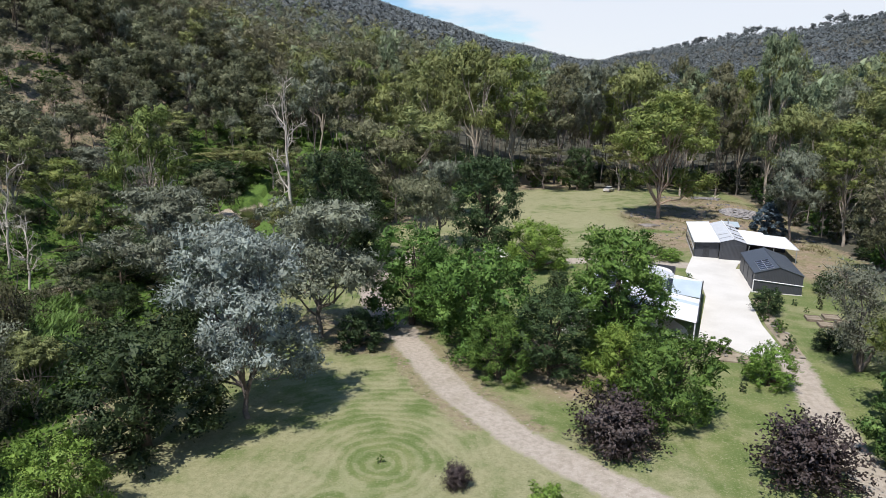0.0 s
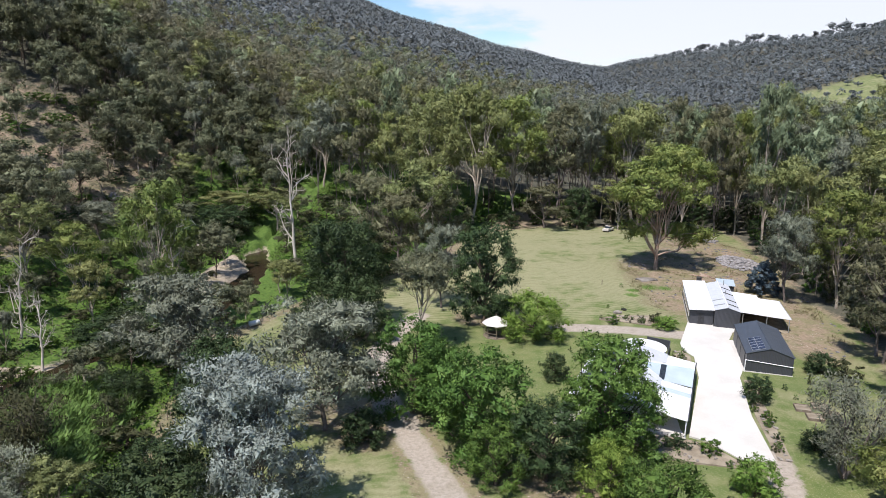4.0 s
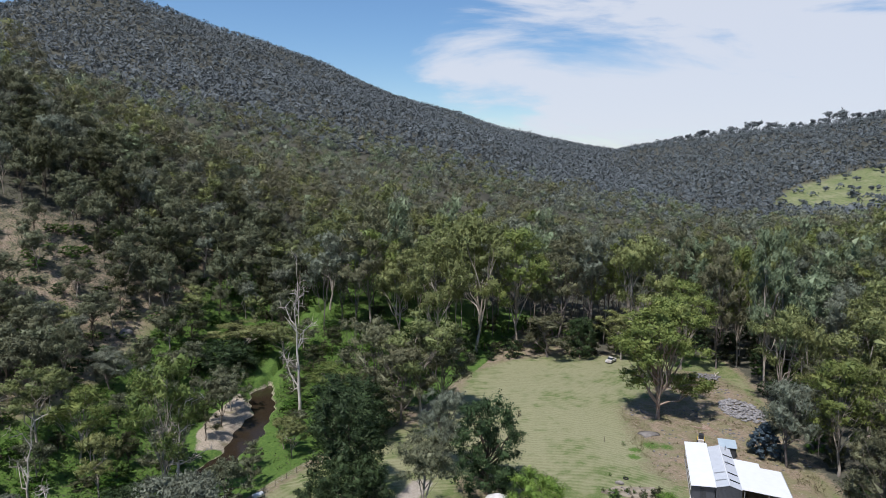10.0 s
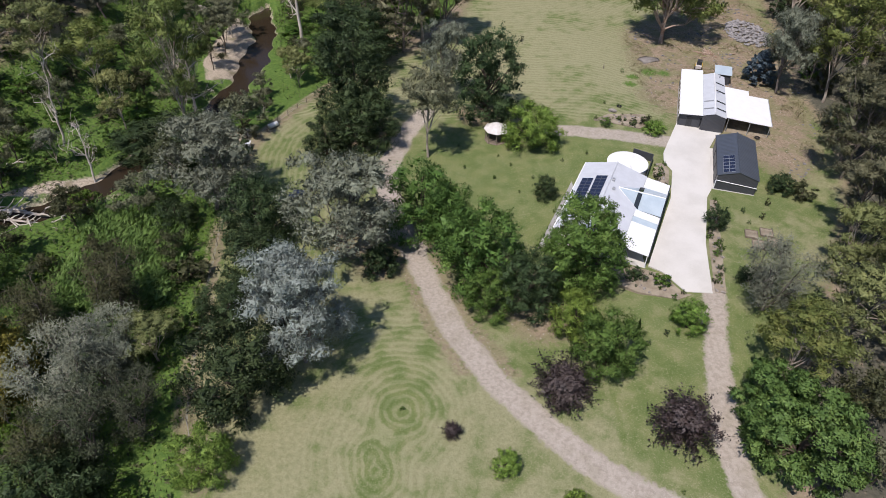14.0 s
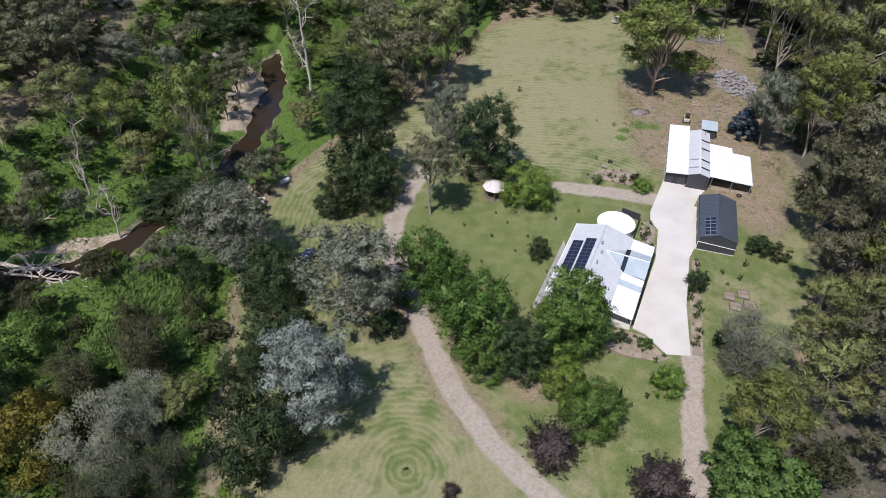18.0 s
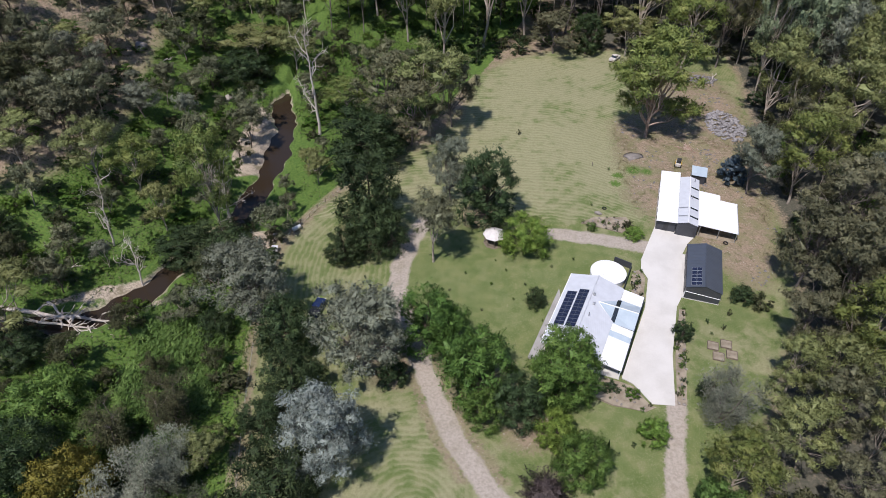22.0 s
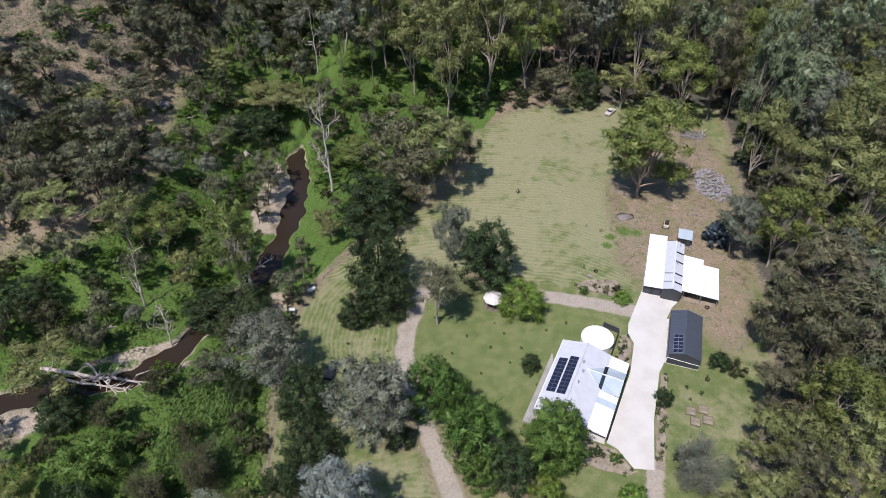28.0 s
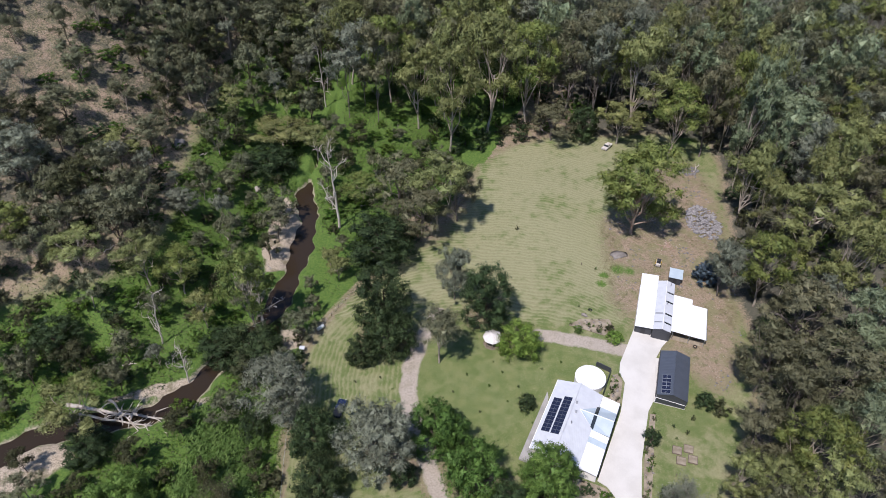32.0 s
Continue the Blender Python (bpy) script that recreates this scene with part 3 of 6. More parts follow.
def build_ground():
    xs = axis_steps([(-4200, -1200, 250), (-1200, -400, 40), (-400, -130, 8), (-130, -60, 1.6), (-60, 70, 0.78), (70, 130, 1.6), (130, 400, 8), (400, 1400, 40), (1400, 4200, 250)])
    ys = axis_steps([(-3000, -400, 250), (-400, -20, 20), (-20, 24, 4), (24, 205, 0.78), (205, 260, 2), (260, 600, 8), (600, 2400, 30), (2400, 4900, 120)])
    gx, gy = np.meshgrid(xs, ys)
    x, y = gx.ravel(), gy.ravel()
    z = land(x, y)
    near = np.abs(x - 5) + np.abs(y - 110) < 260
    z = z + 0.05 * ripple(x * 9, y * 9) * near
    nx, ny = len(xs), len(ys)
    i = (np.arange(ny - 1)[:, None] * nx + np.arange(nx - 1)[None]).ravel()
    me = mesh_np("ground", np.stack([x, y, z], 1), np.stack([i, i + 1, i + nx + 1, i + nx], 1), M_GROUND, True)
    cd, _, cside = line_dist(x, y, CREEK)
    fd, _, fside = line_dist(x, y, FENCE)
    clear = soft_inside(x, y, CLEARING, 3.0)
    track = np.zeros(len(x))
    for pts, w in ((ROAD, 1.7), (LANE, 1.6), (INNER, 1.9), (GRAVEL, 1.9)):
        d, _, _ = line_dist(x, y, pts)
        track = np.maximum(track, np.clip(0.5 + (w - d) / 2.2, 0, 1))
    d_road, _, _ = line_dist(x, y, ROAD)
    bank = (fside > 0) & (cside <= 0)
    lush = np.where(bank, smooth(0.3, 3, fd), 0.0)
    lush = np.maximum(lush, np.where(cside > 0, 1 - smooth(26, 44, cd), 0.0) * (1 - smooth(235, 270, y)))
    for cx, cy, rr in ((42.5, 133.5, 3.2), (45.5, 133, 2.4), (37.3, 127.9, 2.2), (38.5, 131, 2.0), (77, 205, 7.0), (70, 196, 4.0)):
        lush = np.maximum(lush, 0.72 * np.exp(-(((x - cx) / rr) ** 2 + ((y - cy) / rr) ** 2)))
    green_lawn = soft_inside(x, y, [(-8, 82), (-7, 100), (4, 112), (20, 108), (34, 104), (26, 96), (22, 92), (14, 74)], 4)
    litter = (1 - clear) * (1 - np.clip(lush, 0, 1))
    litter = np.maximum(litter, 0.95 * soft_inside(x, y, BARE, 5) * (1 - np.clip(lush, 0, 1)))
    fence_strip = np.clip(1.2 - np.abs(fd - 0.5) / 0.9, 0, 1) * (fside < 0.5) * (y < 118) * 0.7
    litter = np.maximum(litter, fence_strip)
    litter = np.maximum(litter, 0.62 * np.clip(1.4 - np.abs(d_road - 2.4) / 1.6, 0, 1) * (y > 52))
    for cx, cy, r in ((-9, 72, 5), (-13, 78, 7), (-17, 108, 8), (8, 68, 8), (13, 62, 6), (50, 151, 9), (-38, 106, 4), (6, 116, 6), (-12, 150, 12)):
        litter = np.maximum(litter, np.clip(1.25 - np.hypot(x - cx, y - cy) / r, 0, 0.85))
    far_field = soft_inside(x, y, FIELD, 14)
    litter = litter * (1 - far_field)
    r = np.hypot(x, y)
    hill_bare = np.clip(np.exp(-(((x + 106) / 15) ** 2 + ((y - 170) / 14) ** 2)) + np.exp(-(((x + 126) / 17) ** 2 + ((y - 190) / 18) ** 2)), 0, 1)
    # mask of the ground whose colour is darkened beneath woods and hill forest
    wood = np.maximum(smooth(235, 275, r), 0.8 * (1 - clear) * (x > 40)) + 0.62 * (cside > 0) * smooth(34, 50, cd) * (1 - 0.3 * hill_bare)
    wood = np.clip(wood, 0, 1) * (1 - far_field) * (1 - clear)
    sand = np.zeros(len(x))
    for poly in ([(-53.5, 164), (-50, 160), (-46.4, 152), (-45.9, 140), (-46.5, 130.6), (-51.5, 129.5), (-54.2, 137), (-55, 148), (-54, 158)], [(-77.4, 85.5), (-69.3, 90), (-60, 94), (-58.8, 91.4), (-67, 87.3)], [(-92, 72), (-86.3, 75), (-79, 75.8), (-75.5, 72), (-80, 67), (-88, 62)], [(-61, 82), (-57, 87.5), (-53, 89), (-56.5, 83)], [(-43, 110), (-36, 109), (-36.5, 103), (-42, 102)]):
        sand = np.maximum(sand, soft_inside(x, y, poly, 1.2))
    cf = creek_dist(x, y)[0]
    sand = np.maximum(sand * (0.9 + 0.3 * np.sin(x * 0.9 + y * 0.5) * np.sin(y * 0.6)), 0.58 * (1 - smooth(2.4, np.where(y < 112, 5.2, 3.9), cf)))
    dry = np.full(len(x), 0.35)
    dry = dry + 0.52 * soft_inside(x, y, PADDOCK, 6) - 0.55 * green_lawn
    dry = dry + 0.42 * (1 - smooth(40, 75, y)) * (x < 20) - 0.25 * soft_inside(x, y, [(6, 60), (20, 44), (30, 36), (33, 52), (34, 64), (20, 66)], 3)
    dry = dry + 0.16 * np.sin(x * 0.16 + 2 * np.sin(y * 0.05)) * np.sin(y * 0.09 + x * 0.05) * (y > 113)
    dry = dry + 0.22 * soft_inside(x, y, PADDOCK, 6) * np.sin(x * 0.21 + 1.7 * np.sin(y * 0.11 + 0.5)) * np.sin(y * 0.13 - x * 0.06 + 0.8)
    dry = dry + 0.45 * np.exp(-(((x - 36) / 7) ** 2 + ((y - 131) / 12) ** 2))
    lawn_rings = line_dist(x, y, [(-6.2, 39.6), (-4.6, 46.3), (-3.4, 57.8)])[0]
    small_ring, wide_ring = np.hypot(x + 4.6, y - 46.3), np.hypot((x + 7.2 + 0.1 * (y - 39.6)) * 1.15, y - 39.6) + 0.5 * np.sin(2 * np.arctan2(y - 39.6, x + 7.2) + 1.0)
    mow = -np.log(np.exp(-0.9 * small_ring) + np.exp(-0.9 * wide_ring)) / 0.9 + 0.3 * np.sin(x * 0.4)
    strip = (x < -11) & (y > 70) & (y < 128)
    mow = np.where(strip, fd * 1.05, mow)
    mow = np.where(y > 113, 0.92 * y + 0.36 * x + 0.008 * (x - 30) ** 2, mow)
    quiet = np.maximum(green_lawn, smooth(20, 24, x) * (y < 112))
    mow = np.where(quiet > 0.5, 1.0 + 0.02 * x, mow)
    swath = 0.1 + 0.4 * np.exp(-((lawn_rings - 2) / 6.5) ** 2) + 0.3 * strip + 0.5 * (y > 113)
    dry = dry - 0.5 * np.exp(-(small_ring / 3.0) ** 2) - 0.3 * np.exp(-(wide_ring / 4.0) ** 2) - 0.2 * np.exp(-(lawn_rings / 3.0) ** 2)
    rgba = np.stack([track, lush, np.clip(litter, 0, 1), sand], 1).astype(np.float32)
    a = me.attributes.new("cover", "FLOAT_COLOR", "POINT")
    a.data.foreach_set("color", rgba.ravel())
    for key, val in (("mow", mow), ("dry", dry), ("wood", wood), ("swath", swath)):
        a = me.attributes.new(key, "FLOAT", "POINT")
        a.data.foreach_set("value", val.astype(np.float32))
    ob = new("ground", me)
    tagged(ob, "mown valley lawn, dirt tracks, creek banks and wooded hills", "ground", kind="structure")


build_ground()


def build_creek():
    p = np.array(CREEK, float)
    for _ in range(3):
        q = np.empty((2 * len(p) - 2, 2))
        q[0::2], q[1::2] = 0.75 * p[:-1] + 0.25 * p[1:], 0.25 * p[:-1] + 0.75 * p[1:]
        p = q
    t = np.gradient(p, axis=0)
    t /= np.linalg.norm(t, axis=1, keepdims=True)
    side = np.stack([-t[:, 1], t[:, 0]], 1) * 4.2 * (1 - 0.93 * smooth(168, 186, p[:, 1:2]))
    z = np.full((len(p), 1), -2.45)
    v = np.stack([np.concatenate([p + side, z], 1), np.concatenate([p - side, z], 1)], 1).reshape(-1, 3)
    k = np.arange(len(p) - 1) * 2
    me = mesh_np("creek_water", v, np.stack([k, k + 1, k + 3, k + 2], 1), M_WATER)
    tagged(new("creek_water", me), "shallow brown creek water between grassy banks", "water", kind="structure")


build_creek()

# ---- trees: meshes built once for each kind, shared by all trees of that kind ----


def unit(v):
    return v / np.maximum(np.linalg.norm(v, axis=-1, keepdims=True), 1e-9)


def ico(sub):
    g = (1 + 5 ** 0.5) / 2
    v = [(-1, g, 0), (1, g, 0), (-1, -g, 0), (1, -g, 0), (0, -1, g), (0, 1, g), (0, -1, -g), (0, 1, -g), (g, 0, -1), (g, 0, 1), (-g, 0, -1), (-g, 0, 1)]
    f = [(0, 11, 5), (0, 5, 1), (0, 1, 7), (0, 7, 10), (0, 10, 11), (1, 5, 9), (5, 11, 4), (11, 10, 2), (10, 7, 6), (7, 1, 8)]
    f += [(3, 9, 4), (3, 4, 2), (3, 2, 6), (3, 6, 8), (3, 8, 9), (4, 9, 5), (2, 4, 11), (6, 2, 10), (8, 6, 7), (9, 8, 1)]
    v = [np.array(p) / np.linalg.norm(p) for p in v]
    for _ in range(sub):
        seen, nf = {}, []

        def mid(a, b):
            key = (min(a, b), max(a, b))
            if key not in seen:
                v.append(unit(v[a] + v[b]))
                seen[key] = len(v) - 1
            return seen[key]

        for a, b, c in f:
            ab, bc, ca = mid(a, b), mid(b, c), mid(c, a)
            nf += [(a, ab, ca), (b, bc, ab), (c, ca, bc), (ab, bc, ca)]
        f = nf
    return np.array(v), np.array(f)


ICO0, ICO1 = ico(0), ico(1)


ROUGH = 0.3


class Soup:
    """Corners and triangles gathered from many pieces."""

    def __init__(self):
        self.v, self.f, self.n, self.turn = [], [], 0, []

    def add(self, v, f, out=None):
        """Corners and faces; with out, the faces turn that way and are shaded as one soft mass."""
        v, f = np.asarray(v, float), np.asarray(f, int)
        if out is not None:
            face = np.cross(v[f[:, 1]] - v[f[:, 0]], v[f[:, 2]] - v[f[:, 0]])
            back = (face * out[f[:, 0]]).sum(1) < 0
            f = np.where(back[:, None], f[:, ::-1], f)
            self.turn.append(out)
        self.v.append(v)
        self.f.append(f + self.n)
        self.n += len(v)

    def mesh(self, name, material, shade=False):
        me = mesh_np(name, np.concatenate(self.v), np.concatenate(self.f), material, shade)
        if self.turn:
            soft = me.attributes.new("custom_normal", "FLOAT_VECTOR", "POINT")
            soft.data.foreach_set("vector", np.concatenate(self.turn).astype(np.float32).ravel())
        return me

    def leaves(self, rng, at, out, length, width, outward=0.3, droop=0.0):
        """Leaf sprays: pointed lozenges at the given places, turned to the light outside the clump."""
        n = len(at)
        a = unit(rng.normal(size=(n, 3)) + np.array([0, 0, -droop]))
        b = unit(np.cross(a, unit(rng.normal(size=(n, 3)) * 0.55 + out)))
        ln = length * rng.uniform(0.6, 1.35, (n, 1)) / 2
        wd = width * rng.uniform(0.6, 1.35, (n, 1)) / 2
        bend = unit(np.cross(a, b)) * ln * 0.25
        v = np.stack([at - a * ln, at + b * wd + bend, at + a * ln, at - b * wd + bend], 1).reshape(-1, 3)
        i = np.arange(n)[:, None] * 4
        soft = unit(out + rng.normal(size=(n, 3)) * ROUGH)
        self.add(v, np.concatenate([i + [0, 1, 2], i + [0, 2, 3]]), np.repeat(soft, 4, 0))

    def blades(self, rng, at, out, length, width, outward=0.3, droop=0.0):
        """Narrow hanging leaf sprays, three-cornered."""
        n = len(at)
        a = unit(rng.normal(size=(n, 3)) + np.array([0, 0, -droop]))
        b = unit(np.cross(a, unit(rng.normal(size=(n, 3)) * 0.55 + out)))
        ln = length * rng.uniform(0.6, 1.4, (n, 1))
        wd = width * rng.uniform(0.6, 1.4, (n, 1)) / 2
        v = np.stack([at - b * wd, at + b * wd, at + a * ln], 1).reshape(-1, 3)
        self.add(v, np.arange(n * 3).reshape(-1, 3), np.repeat(unit(out + rng.normal(size=(n, 3)) * ROUGH), 3, 0))

    def flakes(self, rng, at, size, out=None):
        """Single three-cornered tufts, turned outwards where a direction is given."""
        n = len(at)
        e = rng.normal(size=(n, 3, 3))
        if out is None:
            out = unit(rng.normal(size=(n, 3)))
        else:
            face = unit(out + rng.normal(size=(n, 3)) * 0.4)[:, None]
            e = e - face * (e * face).sum(-1, keepdims=True) * 0.8
        v = (at[:, None] + e * size * 0.5).reshape(-1, 3)
        self.add(v, np.arange(n * 3).reshape(-1, 3), np.repeat(unit(out + rng.normal(size=(n, 3)) * ROUGH * 0.6), 3, 0))

    def tube(self, pts, radii, sides=7):
        pts = np.asarray(pts, float)
        rings = []
        for k, p in enumerate(pts):
            t = unit(pts[min(k + 1, len(pts) - 1)] - pts[max(k - 1, 0)])
            s = unit(np.cross(t, (0.31, 0.95, 0.05)))
            u = np.cross(t, s)
            ang = np.arange(sides) / sides * 2 * np.pi
            rings.append(p + radii[k] * (np.cos(ang)[:, None] * s + np.sin(ang)[:, None] * u))
        f = []
        for k in range(len(pts) - 1):
            for j in range(sides):
                a, b = k * sides + j, k * sides + (j + 1) % sides
                f += [(a, b, b + sides), (a, b + sides, a + sides)]
        self.add(np.concatenate(rings), f)

    def lump(self, rng, centre, radii, sub=1, rough=0.22):
        v, f = ICO1 if sub else ICO0
        self.add(np.asarray(centre) + v * radii * (1 + rng.normal(size=(len(v), 1)) * rough), f)


def wander(rng, a, b, steps, wob):
    a, b = np.asarray(a, float), np.asarray(b, float)
    t = np.linspace(0, 1, steps + 1)[:, None]
    p = a + (b - a) * t
    d = np.linalg.norm(b - a)
    p[1:-1] += rng.normal(size=(steps - 1, 3)) * wob * d
    return p


def clumps(crown, rng, spots, sizes, per, leaf, wide, outward, droop, core, flat=0.75, narrow=False, tuft=14):
    """Billows of foliage: a shaded inner mass in each, and round it tufts of leaf sprays with gaps between."""
    heart = np.mean(spots, axis=0) - (0, 0, 1.0)
    for c, r in zip(spots, sizes):
        lean_out = unit(c - heart) * 0.45
        rad = np.array([r, r, r * flat]) * rng.uniform(0.8, 1.25, 3)
        if core:
            inner = unit(rng.normal(size=(18, 3)))
            crown.flakes(rng, c + inner * rad * rng.uniform(0.1, core, (18, 1)), r * 0.6, unit(inner + lean_out))
        n = max(3, per // tuft)
        d = unit(rng.normal(size=(n, 3)) + (0, 0, 0.25))
        mid = c + d * rad * rng.uniform(0.5, 1.12, (n, 1))
        off = rng.normal(size=(n, tuft, 3)) * np.array([0.19, 0.19, 0.12]) * r
        at = (mid[:, None] + off).reshape(-1, 3)
        turn = unit((unit(d / rad) + lean_out)[:, None] + off / (0.34 * r)).reshape(-1, 3)
        (crown.blades if narrow else crown.leaves)(rng, at, turn, leaf, wide, outward, droop)


# Every crown is built for a tree 10 m high and 10 m wide and scaled to the tree's own size.


def build_broadleaf(seed, leaf_mat_, shape="round", per=240, count=64, leaf=0.25, bark=None, base=0.05, core=0.55, outward=0.35, narrow=False, tall=1.0, size=(0.95, 1.5)):
    rng = np.random.default_rng(seed)
    crown, wood = Soup(), Soup()
    spots, sizes = [], []
    for k in range(count):
        u = (k + 0.5) / count
        zz = base * 10 + (10 - base * 10) * (0.05 + 0.88 * u)
        h = (zz - base * 10) / (10 - base * 10)
        if shape == "cone":
            env = 5.0 * (1 - h) ** 0.75 * (0.55 + 0.45 * min(1, h / 0.18)) + 0.5
        elif shape == "egg":
            env = 5.0 * math.sqrt(max(0.03, 1 - ((h - 0.38) / 0.64) ** 2))
        else:
            env = 5.0 * math.sqrt(max(0.05, 1 - ((h - 0.36) / 0.66) ** 2))
        ang = k * 2.39996 + rng.normal() * 0.3
        r = env * rng.uniform(0.68, 0.98) * (1 if k % 4 else 0.4)
        spots.append(np.array([math.cos(ang) * r, math.sin(ang) * r, zz * tall]))
        sizes.append(rng.uniform(*size) * (0.7 if shape == "cone" else 1.0))
    clumps(crown, rng, spots, sizes, per, leaf, leaf * 0.6, outward, 0.15, core, 0.8, narrow)
    wood.tube(wander(rng, (0, 0, -0.3), (rng.normal() * 0.2, rng.normal() * 0.2, 7.0 * tall), 5, 0.015), [0.42, 0.33, 0.28, 0.22, 0.15, 0.08])
    for s in spots[::5]:
        wood.tube(wander(rng, (0, 0, max(0.9, s[2] * 0.45)), s, 3, 0.05), [0.16, 0.11, 0.07, 0.03], 5)
    return wood.mesh("trunk", bark or M_BARK_DARK, True), crown.mesh("crown", leaf_mat_), 10.0 * tall


def build_gum(seed, leaf_mat_, low=0.42, spots_n=40, per=190, leaf=0.27, bark=None, size=(0.65, 1.2), flat=0.68, core=0.5, droop=0.5, spread=1.0, limbs=8, lean=0.05, tall=1.0, stout=0.62):
    """An open eucalypt: a trunk that forks into long limbs, each ending in a cluster of leafy billows."""
    rng = np.random.default_rng(seed)
    crown, wood = Soup(), Soup()
    lift = np.array([1.0, 1.0, tall])
    top = np.array([rng.normal() * lean * 10, rng.normal() * lean * 10, 10 * (low + 0.2)])
    trunk = wander(rng, (0, 0, -0.3), top, 5, 0.02)
    wood.tube(trunk * lift, [stout * w for w in (0.34, 0.27, 0.24, 0.2, 0.17, 0.12)])
    spots, sizes = [], []

    def cluster(tip, n, wide):
        for _ in range(n):
            s = tip + rng.normal(size=3) * np.array([wide, wide, wide * 0.6 / tall])
            out = math.hypot(s[0], s[1])
            if out > 4.4:
                s[:2] *= 4.4 / out
            s[2] = np.clip(s[2], 10 * low, 9.5)
            spots.append(s * lift)
            sizes.append(rng.uniform(*size))

    per_limb = max(2, round(spots_n * 0.8 / limbs))
    for k in range(limbs):
        ang = k * 2 * np.pi / limbs + rng.normal() * 0.3
        start = trunk[2 + k % 4]
        hi = rng.uniform(low + 0.14, 0.9)
        reach = rng.uniform(2.0, 4.0) * spread * (1.0 - 0.45 * max(0, hi - 0.6) / 0.3)
        tip = np.array([math.cos(ang) * reach, math.sin(ang) * reach, 10 * hi])
        limb = wander(rng, start, tip, 4, 0.06)
        wood.tube(limb * lift, [stout * w for w in (0.15, 0.12, 0.09, 0.06, 0.03)], 6)
        first = len(spots)
        cluster(tip, per_limb, 1.0)
        for s in spots[first::2]:
            wood.tube(wander(rng, limb[rng.integers(1, 4)] * lift, s, 2, 0.08), [0.06 * stout, 0.04 * stout, 0.015], 4)
    cluster(np.array([top[0], top[1], 8.9]), max(2, spots_n - per_limb * limbs), 1.3)
    clumps(crown, rng, spots, sizes, per, leaf, leaf * 0.42, 0.2, droop, core, flat, True)
    return wood.mesh("trunk", bark or M_BARK, True), crown.mesh("crown", leaf_mat_), 10 * tall


def build_dead(seed, limbs=9, bark=None):
    rng = np.random.default_rng(seed)
    wood = Soup()
    trunk = wander(rng, (0, 0, -0.4), (rng.normal() * 0.6, rng.normal() * 0.6, 9.4), 7, 0.012)
    wood.tube(trunk, [0.24, 0.2, 0.17, 0.14, 0.11, 0.08, 0.05, 0.02])
    for k in range(limbs):
        ang = k * 2.4 + rng.normal() * 0.4
        start = trunk[2 + k % 5]
        reach = rng.uniform(1.6, 3.8)
        tip = start + np.array([math.cos(ang) * reach, math.sin(ang) * reach, rng.uniform(0.6, 2.6)])
        limb = wander(rng, start, tip, 4, 0.09)
        wood.tube(limb, [0.08, 0.06, 0.045, 0.03, 0.012], 6)
        for j in range(9):
            s = limb[rng.integers(1, 5)]
            e = s + unit(rng.normal(size=3) + (0, 0, 0.5)) * rng.uniform(0.5, 1.5)
            wood.tube(wander(rng, s, e, 2, 0.12), [0.026, 0.018, 0.008], 4)
    return wood.mesh("trunk", bark or M_BARK_DEAD, True), None, 10.0


def build_wattle(seed, leaf_mat_):
    """A thin-leaved straggling tree: many fine bare branches with wisps of foliage at their tips."""
    rng = np.random.default_rng(seed)
    crown, wood = Soup(), Soup()
    for k in range(6):
        ang = k * 1.05 + rng.normal() * 0.2
        tip = np.array([math.cos(ang) * rng.uniform(1.5, 3.6), math.sin(ang) * rng.uniform(1.5, 3.6), rng.uniform(6, 9)])
        limb = wander(rng, (0, 0, -0.3), tip, 5, 0.05)
        wood.tube(limb, [0.2, 0.17, 0.13, 0.1, 0.07, 0.03], 6)
        for j in range(16):
            s = limb[rng.integers(2, 6)]
            e = s + unit(rng.normal(size=3) + (math.cos(ang) * 0.5, math.sin(ang) * 0.5, 0.7)) * rng.uniform(0.9, 2.2)
            wood.tube(wander(rng, s, e, 2, 0.1), [0.04, 0.028, 0.01], 4)
            at = e + rng.normal(size=(95, 3)) * (0.5, 0.5, 0.36)
            crown.blades(rng, at, np.broadcast_to((0, 0, 1.0), at.shape), 0.36, 0.11, 0.4)
    return wood.mesh("trunk", M_BARK_GREY, True), crown.mesh("crown", leaf_mat_), 10.0


def build_plum(seed):
    rng = np.random.default_rng(seed)
    crown, wood = Soup(), Soup()
    for k in range(150):
        d = unit(rng.normal(size=3) + (0, 0, 0.35))
        base = np.array([0, 0, 2.6]) + rng.normal(size=3) * 0.5
        r = rng.uniform(3.9, 5.6)
        tip = base + d * np.array([r, r, r * 1.15])
        tip[2] = max(tip[2], 0.9)
        t = rng.uniform(0.35, 1.0, (44, 1))
        at = base + (tip - base) * t + rng.normal(size=(44, 3)) * 0.3
        crown.leaves(rng, at, np.broadcast_to(d, at.shape), 0.42, 0.24, 0.9)
        if k % 5 == 0:
            wood.tube(wander(rng, (0, 0, 1.0), tip * 0.85, 3, 0.04), [0.14, 0.1, 0.06, 0.02], 5)
    crown.flakes(rng, np.array([0, 0, 4.2]) + unit(rng.normal(size=(260, 3))) * rng.uniform(0.5, 3.0, (260, 1)), 0.8)
    wood.tube([(0, 0, -0.3), (0.05, 0, 1.2), (0, 0.05, 3.4)], [0.35, 0.28, 0.15])
    return wood.mesh("trunk", M_BARK_DARK, True), crown.mesh("crown", LEAF["plum"]), 10.0


